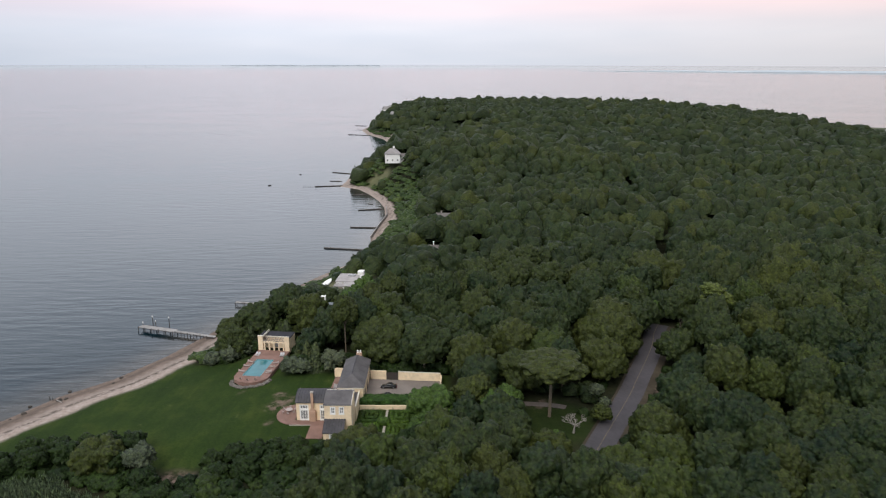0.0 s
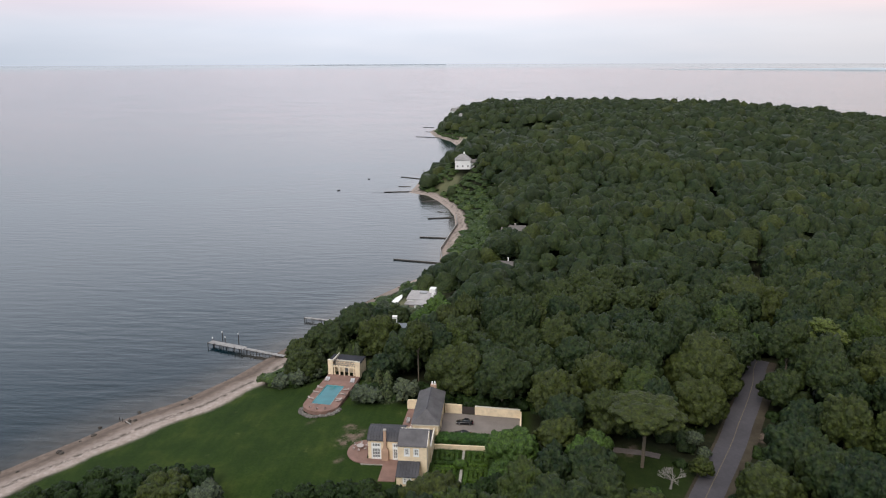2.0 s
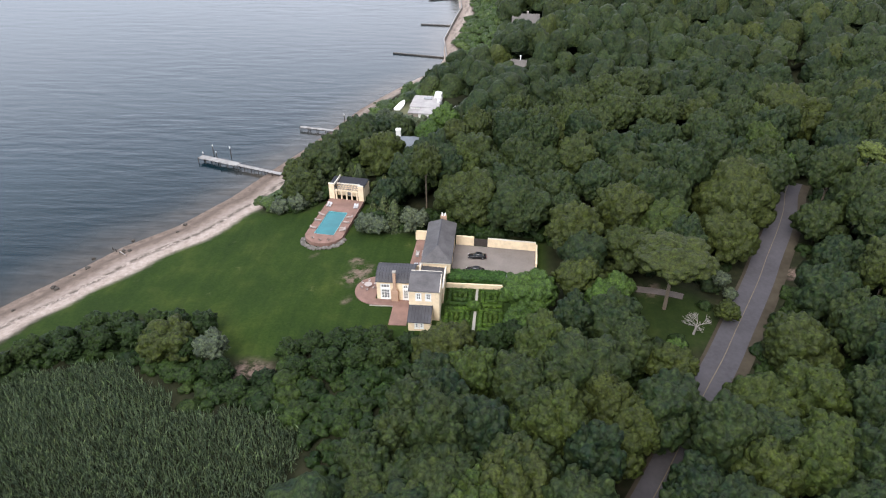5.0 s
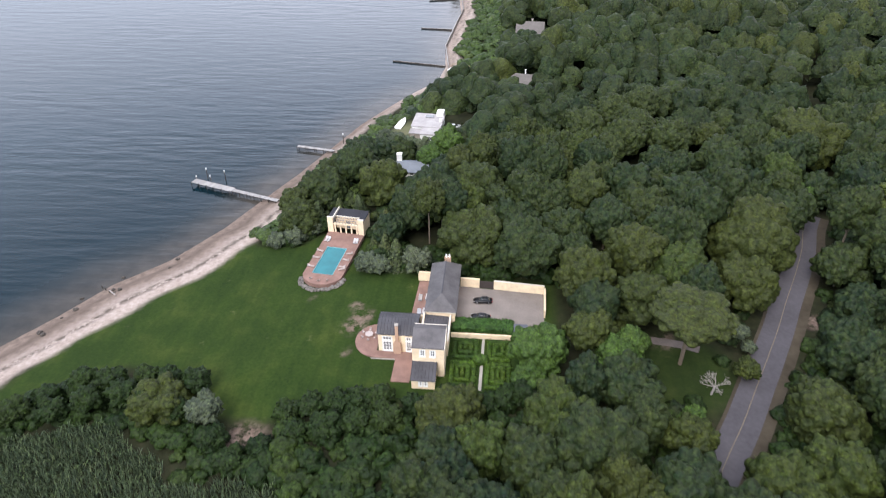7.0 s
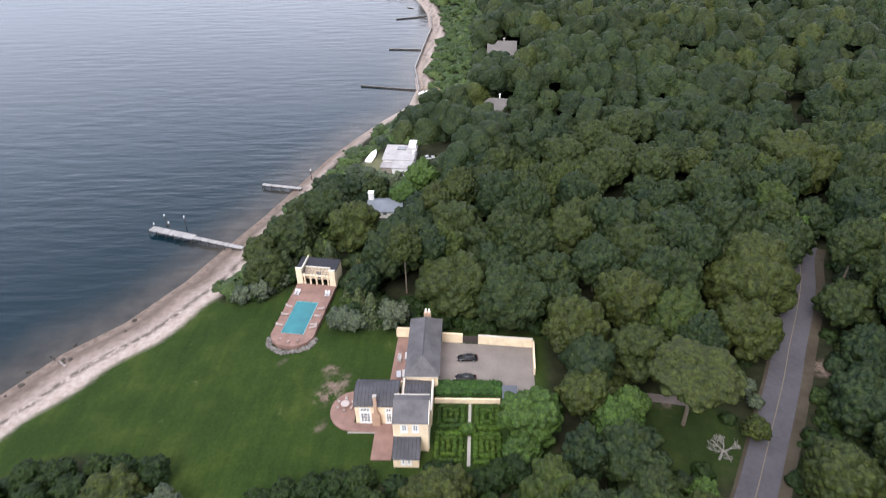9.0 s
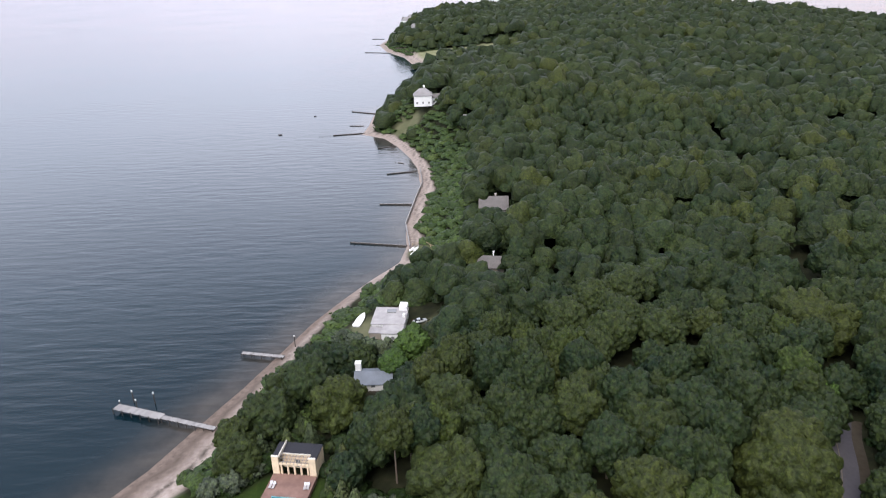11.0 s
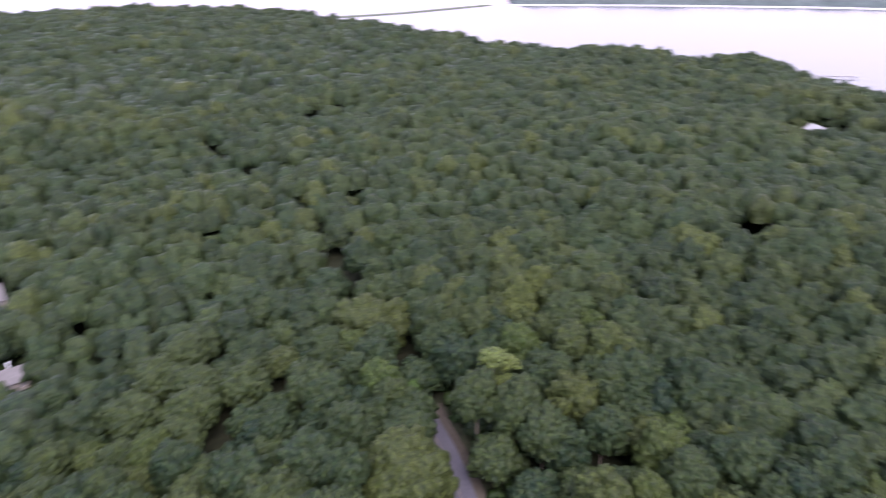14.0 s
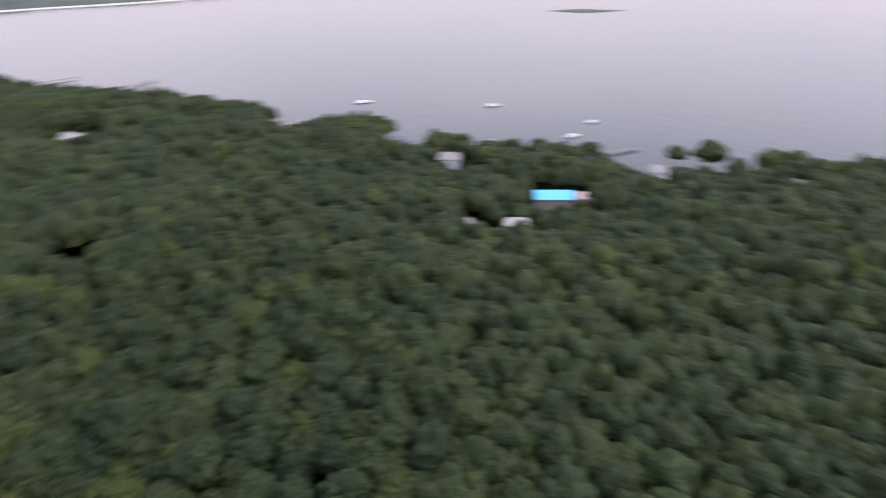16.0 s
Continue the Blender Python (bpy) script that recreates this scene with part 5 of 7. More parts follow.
def wall_line(a, b, thick, z0, z1, bm=None):
    d = Vector((b[0] - a[0], b[1] - a[1], 0))
    n = Vector((-d.y, d.x, 0)).normalized() * thick
    pts = [(a[0], a[1]), (b[0], b[1]), (b[0] + n.x, b[1] + n.y), (a[0] + n.x, a[1] + n.y)]
    return prism(pts, z0, z1, bm)


part("wall", wall_line((-22.0, 195.1), (-17.2, 194.8), 0.4, 6.5, 9.7), WALL, court_wall, here=True)
part("wall", wall_line((-13.6, 194.5), (-1.0, 193.4), 0.4, 6.5, 9.5), WALL, court_wall, here=True)
part("wall", wall_line((-1.0, 193.4), (-1.3, 184.5), 0.4, 6.5, 9.1), WALL, court_wall, here=True)
part("coping", wall_line((-13.6, 194.46), (-1.0, 193.36), 0.5, 9.5, 9.62), TRIM, court_wall, here=True)
part("gate", wall_line((-17.2, 194.85), (-13.6, 194.6), 0.15, 6.9, 9.2), DARK_WOOD, court_wall, "dark wooden double gate", here=True)
part("wall", wall_line((-33.0, 196.9), (-29.0, 196.8), 0.4, 6.5, 9.6), WALL, house, here=True)

# clipped hedge above a low wall, and the box garden
def hedge(name, x0, x1, y0, y1, z0, z1, mat, label, group="", rough=0.18, cells=0.45):
    """A clipped block of leaves with an uneven skin."""
    nx, ny, nz = (max(2, int((b - a) / cells)) for a, b in ((x0, x1), (y0, y1), (z0, z1)))
    bm = bmesh.new()
    cache = {}

    def vert(i, j, k):
        key = (i, j, k)
        if key not in cache:
            p = Vector((x0 + (x1 - x0) * i / nx, y0 + (y1 - y0) * j / ny, z0 + (z1 - z0) * k / nz))
            if k == nz:
                edge_x, edge_y = (i == 0) - (i == nx), (j == 0) - (j == ny)
                p += Vector((0.16 * edge_x, 0.16 * edge_y, -0.16 * (abs(edge_x) + abs(edge_y) > 0)))
            cache[key] = bm.verts.new(p + noise.noise_vector(p * 1.9) * rough)
        return cache[key]
    for i in range(nx):
        for j in range(ny):
            bm.faces.new([vert(i, j, nz), vert(i + 1, j, nz), vert(i + 1, j + 1, nz), vert(i, j + 1, nz)])
    for i in range(nx):
        for k in range(nz):
            bm.faces.new([vert(i, 0, k), vert(i + 1, 0, k), vert(i + 1, 0, k + 1), vert(i, 0, k + 1)])
            bm.faces.new([vert(i + 1, ny, k), vert(i, ny, k), vert(i, ny, k + 1), vert(i + 1, ny, k + 1)])
    for j in range(ny):
        for k in range(nz):
            bm.faces.new([vert(0, j + 1, k), vert(0, j, k), vert(0, j, k + 1), vert(0, j + 1, k + 1)])
            bm.faces.new([vert(nx, j, k), vert(nx, j + 1, k), vert(nx, j + 1, k + 1), vert(nx, j, k + 1)])
    for f in bm.faces:
        f.smooth = True
    # sprigs standing out of the clipped skin
    r = random.Random(int(x0 * 10 + y0))
    for f in list(bm.faces):
        if f.normal.z < -0.5:
            continue
        c = f.calc_center_median()
        f.normal_update()
        for _ in range(3):
            at = c + Vector((r.uniform(-1, 1), r.uniform(-1, 1), r.uniform(-0.4, 0.4))) * cells * 0.6 + f.normal * r.uniform(0.0, 0.12)
            a = Vector((r.uniform(-1, 1), r.uniform(-1, 1), r.uniform(-0.5, 0.8))).normalized() * 0.15
            b = a.cross(f.normal + Vector((r.uniform(-0.6, 0.6), r.uniform(-0.6, 0.6), 0.1))).normalized() * 0.12
            bm.faces.new([bm.verts.new(at - a), bm.verts.new(at + b), bm.verts.new(at + a + f.normal * 0.06), bm.verts.new(at - b)])
    return tagged(part(name, bm, mat), label, "hedge", group)


hedge("hedge", -22.9, -8.6, 176.6, 180.5, 6.8, 9.5, LEAF_HEDGE, "thick clipped green hedge beside the parking court", rough=0.5, cells=0.4)
low_wall = part("garden_wall", box(-23.0, -9.0, 175.75, 176.15, 6.6, 8.3), WALL)
tagged(low_wall, "low yellow stucco wall below the hedge", "wall")
shed = thing("garden_shed", (-7, 177, G), 0, "small shed with a blue-grey roof beside the hedge", "shed")
part("wall", box(-8.4, -5.6, 175.2, 178.4, G - 0.3, 8.9), WALL, shed, here=True)
part("roof", slab([(-8.6, 175.0, 8.9), (-5.4, 175.0, 8.9), (-5.4, 178.6, 9.7), (-8.6, 178.6, 9.7)], 0.12), material("blue_grey_slate", (0.085, 0.095, 0.115), 0.6, grain=0.3), shed, here=True)
for x0, x1, y0, y1, mat in ((-22.4, -16.4, 168.9, 175.2, LEAF_BOX_DARK), (-22.6, -16.7, 160.2, 167.9, LEAF_BOX), (-14.6, -9.2, 168.6, 175.2, LEAF_BOX), (-14.8, -9.0, 160.0, 167.9, LEAF_BOX)):
    for step, top in ((0.0, 7.65), (1.25, 7.95)):
        xa, xb, ya, yb = x0 + step, x1 - step, y0 + step, y1 - step
        for a, b, c, d in ((xa, xb, ya, ya + 1.08), (xa, xb, yb - 1.08, yb), (xa, xa + 1.08, ya + 1.08, yb - 1.08), (xb - 1.08, xb, ya + 1.08, yb - 1.08)):
            hedge("box_hedge", a, b, c, d, 6.8, top, mat, "straight row of a low clipped box hedge", "box garden", 0.07, 0.5)
    hedge("box_hedge", x0 + 2.5, x1 - 2.5, y0 + 2.5, y1 - 2.5, 6.8, 8.2, mat, "middle block of a low clipped box hedge", "box garden", 0.07, 0.5)
bm = bmesh.new()
bmesh.ops.create_icosphere(bm, subdivisions=3, radius=1.0)
for v in bm.verts:
    v.co = Vector((v.co.x * 1.9, v.co.y * 1.5, v.co.z * 1.15 + 0.7)) + noise.noise_vector(v.co * 4) * 0.12
ball = part("topiary_ball", bm, LEAF_BOX_DARK)
ball.location = (-15.8, 168.2, 7.0)
tagged(ball, "rounded clipped topiary in the middle of the garden", "topiary")
paving("garden_path", [(-16.0, 159.5), (-15.3, 159.5), (-15.1, 175.7), (-15.7, 175.7)], 6.6, 7.06, "narrow pale stone garden path", STONE)

# garden furniture
PALE_METAL = material("pale_weathered_metal", (0.40, 0.35, 0.33), 0.7, grain=0.3)


def round_table(at, r=0.65):
    t = thing("patio_table", at, 0, "round pale weathered garden table", "table")
    part("tabletop", tube((0, 0, 0.70), (0, 0, 0.75), r, r, 16), PALE_METAL, t)
    part("pedestal", tube((0, 0, 0.0), (0, 0, 0.70), 0.12, 0.06, 8), PALE_METAL, t)
    return t


def garden_chair(at, turn):
    t = thing("patio_chair", at, turn, "pale weathered metal garden chair", "chair", "chairs round the garden table")
    part("seat", box(-0.24, 0.24, -0.24, 0.24, 0.42, 0.47, 0.01), PALE_METAL, t)
    part("backrest", box(-0.24, 0.24, 0.20, 0.25, 0.5, 0.95, 0.01), PALE_METAL, t)
    for x in (-0.21, 0.21):
        for y in (-0.21, 0.21):
            part("leg", tube((x, y, 0), (x, y, 0.42), 0.02, 0.02, 5), PALE_METAL, t)
    return t


round_table((-42.0, 174.6, 7.06), 0.95)
chair = garden_chair((-42.0, 176.3, 7.06), 0)
for k in range(1, 6):
    a = k * 60
    copy_thing(chair, pose(-42.0 - 1.7 * math.sin(radians(a)), 174.6 + 1.7 * math.cos(radians(a)), 7.06, 0, 0, a))


def garden_sofa(at, turn):
    t = thing("garden_sofa", at, turn, "pale cushioned garden sofa on the terrace", "sofa", "terrace seats")
    part("frame", box(-1.0, 1.0, -0.42, 0.42, 0.1, 0.32, 0.02), GREY_METAL, t)
    part("seat_cushion", box(-0.95, 0.95, -0.40, 0.28, 0.32, 0.50, 0.05), CUSHION, t)
    part("back_cushion", box(-0.95, 0.95, 0.22, 0.42, 0.5, 0.9, 0.05), CUSHION, t)
    for x in (-1.05, 0.95):
        part("arm", box(x, x + 0.1, -0.42, 0.42, 0.1, 0.65, 0.02), GREY_METAL, t)
    return t


sofa = garden_sofa((-30.0, 189.6, 7.06), -90)
copy_thing(sofa, pose(-31.6, 189.2, 7.06, 0, 0, 90))
copy_thing(sofa, pose(-30.2, 184.0, 7.06, 0, 0, -90))
tbl = thing("dining_table", (-31.3, 183.6, 7.06), 5, "dark outdoor dining table on the terrace", "table")
part("tabletop", box(-0.5, 0.5, -1.0, 1.0, 0.70, 0.75, 0.01), GREY_METAL, tbl)
for x in (-0.42, 0.42):
    for y in (-0.9, 0.9):
        part("leg", box(x - 0.03, x + 0.03, y - 0.03, y + 0.03, 0, 0.70), GREY_METAL, tbl)


# ---------------- cars ----------------
CAR_PAINT = material("black_car_paint", (0.010, 0.010, 0.012), 0.25, spec=0.35)
SILVER_PAINT = material("silver_car_paint", (0.55, 0.57, 0.58), 0.3, metal=0.4, spec=0.5)
CAR_GLASS = material("car_glass", (0.03, 0.035, 0.04), 0.06, spec=0.5)
TYRE = material("tyre_rubber", (0.02, 0.02, 0.02), 0.9)
RIM = material("alloy_rim", (0.5, 0.5, 0.52), 0.3, metal=0.9)
LAMP_GLASS = material("lamp_glass", (0.7, 0.7, 0.72), 0.1, spec=0.6)
TAIL = material("tail_lamp_red", (0.30, 0.02, 0.02), 0.2)


def loft(sections, bm=None):
    """A closed skin through sections of equal point counts, with capped ends."""
    bm = bm or bmesh.new()
    rings = [[bm.verts.new(p) for p in s] for s in sections]
    n = len(rings[0])
    for a, b in zip(rings[:-1], rings[1:]):
        for k in range(n):
            bm.faces.new((a[k], a[(k + 1) % n], b[(k + 1) % n], b[k]))
    bm.faces.new(rings[0])
    bm.faces.new(list(reversed(rings[-1])))
    bmesh.ops.recalc_face_normals(bm, faces=bm.faces)
    for f in bm.faces:
        f.smooth = True
    return bm


def car(at, turn, label, paint=CAR_PAINT):
    c_ = thing("car", at, turn, label, "car", "parked cars")
    rows = []
    for x, z1, w in ((-2.35, 0.72, 0.72), (-2.2, 0.88, 0.84), (-1.2, 0.95, 0.90), (0.3, 0.92, 0.91), (1.3, 0.86, 0.89), (2.1, 0.72, 0.82), (2.35, 0.56, 0.68)):
        rows.append([(x, -w, 0.30), (x, w, 0.30), (x, w, 0.60), (x, w * 0.94, z1 - 0.06), (x, w * 0.7, z1), (x, -w * 0.7, z1), (x, -w * 0.94, z1 - 0.06), (x, -w, 0.60)])
    part("body", loft(rows), paint, c_)
    rows = []
    for x, z1, w in ((-1.75, 0.92, 0.70), (-1.05, 1.36, 0.60), (0.05, 1.42, 0.60), (1.15, 0.90, 0.72)):
        rows.append([(x, -w - 0.06, 0.86), (x, w + 0.06, 0.86), (x, w, z1 - 0.03), (x, w * 0.8, z1), (x, -w * 0.8, z1), (x, -w, z1 - 0.03)])
    part("cabin_glass", loft(rows), CAR_GLASS, c_)
    part("roof_panel", box(-1.0, 0.1, -0.56, 0.56, 1.38, 1.45, 0.03), paint, c_)
    for x in (-1.42, 1.45):
        for s in (-1, 1):
            w = part("wheel", tube((x, s * 0.70, 0.33), (x, s * 0.92, 0.33), 0.33, 0.33, 14), TYRE, c_)
            part("rim", tube((x, s * 0.90, 0.33), (x, s * 0.935, 0.33), 0.21, 0.19, 10), RIM, w)
    for s in (-1, 1):
        part("headlight", box(2.12, 2.26, s * 0.62 - 0.16, s * 0.62 + 0.16, 0.60, 0.70, 0.02), LAMP_GLASS, c_)
        part("tail_light", box(-2.36, -2.22, s * 0.62 - 0.18, s * 0.62 + 0.18, 0.68, 0.80, 0.02), TAIL, c_)
    return c_


car((-16.1, 189.2, 7.05), 182, "black saloon car parked on the gravel court")
car((-16.4, 182.9, 7.05), 176, "black saloon car parked beside the hedge")

# ---------------- pool and pool house ----------------
PZ = 6.45
POOL_WATER = material("pool_water", (0.032, 0.165, 0.188), 0.06, spec=0.5, grain=0.45, grain_scale=0.35, stain=0.35, stain_scale=0.12, bump=0.12, bump_scale=1.5, bump_size=0.05)
POOL_TILE = material("pool_tile", (0.14, 0.36, 0.40), 0.4, grain=0.2)
pool_m = pose(POOL_AT[0], POOL_AT[1], 0, 0, 0, math.degrees(POOL_TURN))


def pool_point(u, v):
    p = pool_m @ Vector((u, v, 0))
    return p.x, p.y


pool = thing("swimming_pool", (*POOL_AT, PZ), math.degrees(POOL_TURN), "rectangular turquoise swimming pool with brick coping", "swimming pool")
PU, PV = 2.85, 6.2
bm = bmesh.new()
for a in ((-PU, PU, -PV, -PV + 0.15), (-PU, PU, PV - 0.15, PV), (-PU, -PU + 0.15, -PV + 0.15, PV - 0.15), (PU - 0.15, PU, -PV + 0.15, PV - 0.15)):
    box(*a, -2.2, -0.02, bm=bm)
box(-PU, PU, -PV, PV, -2.3, -2.2, bm=bm)
part("basin", bm, POOL_TILE, pool)
part("pool_water", box(-PU + 0.15, PU - 0.15, -PV + 0.15, PV - 0.15, -2.2, -0.16), POOL_WATER, pool)
bm = bmesh.new()
for a in ((-PU - 0.3, PU + 0.3, -PV - 0.3, -PV), (-PU - 0.3, PU + 0.3, PV, PV + 0.3), (-PU - 0.3, -PU, -PV, PV), (PU, PU + 0.3, -PV, PV)):
    box(*a, -0.2, 0.05, bm=bm)
part("coping", bm, BRICK, pool)
DL, DR = -5.1, 5.5
near_end = [(DR * 0.98, -7.0), (DR * 0.80, -8.8), (DR * 0.45, -10.2), (0.1, -10.7), (DL * 0.45, -10.2), (DL * 0.82, -8.8), (DL, -7.0)]
for outline in ([(DL, -PV - 0.3), *reversed(near_end), (DR, -PV - 0.3)], [(DL, -PV - 0.3), (-PU - 0.3, -PV - 0.3), (-PU - 0.3, PV + 0.3), (DL, PV + 0.3)],
                [(PU + 0.3, -PV - 0.3), (DR, -PV - 0.3), (DR, PV + 0.3), (PU + 0.3, PV + 0.3)], [(DL, PV + 0.3), (DR, PV + 0.3), (DR, 13.6), (DL, 13.6)]):
    bm = prism([pool_point(u, v) for u, v in outline], 5.3, PZ)
    bmesh.ops.recalc_face_normals(bm, faces=bm.faces)
    tagged(part("pool_deck", bm, BRICK), "red brick deck round the swimming pool", "paving", kind="structure")


def boulder(seed):
    bm = bmesh.new()
    bmesh.ops.create_icosphere(bm, subdivisions=2, radius=0.5)
    for v in bm.verts:
        v.co = Vector((v.co.x * 1.2, v.co.y, v.co.z * 0.75)) + noise.noise_vector(v.co * 2.2 + Vector((seed * 7.1, 0, 0))) * 0.22
    me = bpy.data.meshes.new("boulder")
    bm.to_mesh(me)
    bm.free()
    me.materials.append(BOULDER)
    return me


STONES = [boulder(k) for k in range(4)]
r_ = random.Random(5)
edge_pts = smooth_line([(DR + 0.3, -6.6), (DR * 0.86, -9.2), (DR * 0.47, -10.8), (0.1, -11.4), (DL * 0.47, -10.8), (DL * 0.88, -9.2), (DL - 0.4, -6.6)], 0.75)
for k, (u, v) in enumerate(edge_pts):
    for row in range(2):
        x, y = pool_point(u * (1 + 0.09 * row) + r_.uniform(-0.15, 0.15), v * (1 + 0.05 * row) + r_.uniform(-0.15, 0.15))
        ob = part("boulder", STONES[(k + row) % 4], None)
        s = r_.uniform(0.7, 1.25)
        ob.matrix_world = Matrix.LocRotScale((x, y, land_z(x, y) + 0.15), Euler((0, 0, r_.uniform(0, 6))), (s, s, s))
        tagged(ob, "rounded grey boulder edging the pool deck", "boulder", "pool edge boulders")


LOUNGE = material("pale_lounger_fabric", (0.37, 0.31, 0.285), 0.9, grain=0.2, vary=0.3)


def lounger(at, turn, mat=LOUNGE, label="pale beige reclining sun lounger beside the pool"):
    t = thing("sun_lounger", at, turn, label, "sun lounger", "pool loungers")
    part("frame", box(-0.32, 0.32, -0.95, 0.95, 0.24, 0.30, 0.01), mat, t)
    part("mattress", box(-0.29, 0.29, -0.92, 0.35, 0.30, 0.38, 0.02), CUSHION if mat is not LOUNGE else LOUNGE, t)
    part("backrest", slab([(-0.29, 0.35, 0.38), (0.29, 0.35, 0.38), (0.29, 0.92, 0.75), (-0.29, 0.92, 0.75)], 0.07), mat, t)
    for x in (-0.28, 0.28):
        for y in (-0.85, 0.8):
            part("leg", box(x - 0.025, x + 0.025, y - 0.025, y + 0.025, 0, 0.24), mat, t)
    return t


first = None
for u, v, a in ((-4.0, -3.6, 85), (-4.0, 0.4, 95), (-4.0, 3.6, 80), (4.3, 3.7, -75), (4.3, 0.8, -100), (4.3, -2.4, -80), (4.5, -3.4, -60)):
    x, y = pool_point(u, v)
    m = pose(x, y, PZ, 0, 0, a + math.degrees(POOL_TURN))
    if first is None:
        first = lounger((x, y, PZ), a + math.degrees(POOL_TURN))
    else:
        copy_thing(first, m)
first = None
for u, v, a in ((-4.2, 9.3, 0), (-3.4, 9.2, 0), (3.9, 9.6, 8), (4.6, 9.7, 8)):
    x, y = pool_point(u, v)
    if first is None:
        first = lounger((x, y, PZ), a + math.degrees(POOL_TURN), GREY_METAL, "grey cushioned sun lounger before the pool house")
    else:
        copy_thing(first, pose(x, y, PZ, 0, 0, a + math.degrees(POOL_TURN)))
for k, (u, v) in enumerate(((-2.2, -8.6), (0.1, -9.2), (2.3, -8.7))):
    x, y = pool_point(u, v)
    t = thing("low_chair", (x, y, PZ), 180 + 15 * (k - 1), "low pale chair at the end of the pool", "chair", "low pool chairs")
    part("seat", box(-0.3, 0.3, -0.3, 0.3, 0.22, 0.30, 0.02), LOUNGE, t)
    part("backrest", slab([(-0.3, 0.25, 0.30), (0.3, 0.25, 0.30), (0.3, 0.5, 0.8), (-0.3, 0.5, 0.8)], 0.06), LOUNGE, t)
    for x in (-0.27, 0.27):
        for y in (-0.25, 0.25):
            part("leg", box(x - 0.03, x + 0.03, y - 0.03, y + 0.03, 0, 0.22), LOUNGE, t)

ph = thing("pool_house", (*pool_point(0.2, 13.4), PZ), math.degrees(POOL_TURN), "yellow stucco pool house with a columned loggia and black roof", "pool house")
for x0, x1 in ((-5.3, -3.7), (3.7, 5.3)):
    part("wall", box(x0, x1, 0, 0.4, -0.6, 4.9), WALL, ph)
    part("wall", box(x0 if x0 < 0 else x1 - 0.4, x0 + 0.4 if x0 < 0 else x1, 0.4, 6.0, -0.6, 4.15), WALL, ph)
    part("coping", box(x0 - 0.05, x1 + 0.05, -0.06, 0.46, 4.9, 5.02), TRIM, ph)
    part("roof", box(x0 - 0.08, x1 + 0.08, 0.46, 6.1, 4.15, 4.4, 0.04), ROOF_BLACK, ph, "black flat membrane roof")
part("parapet", box(-3.75, -3.5, 0.46, 6.1, 4.3, 5.0, 0.03), TRIM, ph, "pale parapet between the black roofs")
part("wall", box(-4.9, 4.9, 5.6, 5.88, -0.6, 4.1), WALL, ph)
part("wall", wall_x(-3.7, 3.7, 2.6, 0.3, -0.1, 3.9, [(-0.6, 0.6, 0.0, 2.3)]), WALL, ph)
for xa in (-0.6,):
    part("door", box(xa, xa + 1.2, 2.72, 2.80, 0.0, 2.4), GLASS, ph, "dark glazed door")
for k in range(5):
    x = -3.2 + 6.4 * k / 4
    col = part("column", tube((x, 0.3, 0), (x, 0.3, 2.5), 0.26, 0.22, 12), WALL, ph, "yellow stucco round column")
    part("capital", box(x - 0.24, x + 0.24, 0.06, 0.54, 2.5, 2.62), TRIM, col)
part("beam", box(-3.7, 3.7, 0.1, 0.5, 2.62, 3.0), WALL, ph)
for k in range(9):
    x = -3.6 + 7.2 * k / 8
    part("rafter", slab([(x - 0.05, 0.0, 3.12), (x + 0.05, 0.0, 3.12), (x + 0.05, 2.6, 3.9), (x - 0.05, 2.6, 3.9)], 0.12), TIMBER, ph)
part("lattice", box(-3.8, 3.8, 1.2, 1.3, 3.42, 3.52, bm=box(-3.8, 3.8, 2.0, 2.1, 3.66, 3.76, bm=box(-3.8, 3.8, 0.45, 0.55, 3.2, 3.3))), TIMBER, ph)
part("roof", slab([(-3.5, 2.6, 4.12), (3.6, 2.6, 4.12), (3.6, 6.1, 4.4), (-3.5, 6.1, 4.4)], 0.2), ROOF_BLACK, ph, "black sloping membrane roof")
part("cornice", box(-3.9, 3.9, 2.4, 2.62, 3.85, 4.1), TRIM, ph)


# ---------------- shore works ----------------
def pier(at, tip, width, deck_z, name, label, mat, piles=8, pile_top=0.3):
    """A timber pier from the shore to its tip, on pairs of piles."""
    a, b = Vector((*at, 0)), Vector((*tip, 0))
    L, turn = (b - a).length, math.degrees(math.atan2(b.y - a.y, b.x - a.x))
    t = thing(name, (*at, 0), turn, label, "pier")
    n = int(L / 0.9)
    for s in (-1, 1):
        part("stringer", box(0, L, s * width * 0.4 - 0.08, s * width * 0.4 + 0.08, deck_z - 0.32, deck_z - 0.06), TIMBER_WET, t)
    me = None
    for k in range(n):
        if me is None:
            bd = part("board", box(0, L / n - 0.04, -width / 2, width / 2, -0.06, 0.0), mat, t)
            me = bd.data
        else:
            bd = part("board", me, None, t)
        bd.location = (k * L / n, 0, deck_z)
    for k in range(piles):
        x = 0.4 + (L - 0.6) * k / (piles - 1)
        for s in (-1, 1):
            part("pile", tube((x, s * width * 0.5, -2.5), (x, s * width * 0.5, deck_z + pile_top), 0.15, 0.13, 7), TIMBER_WET, t)
    return t


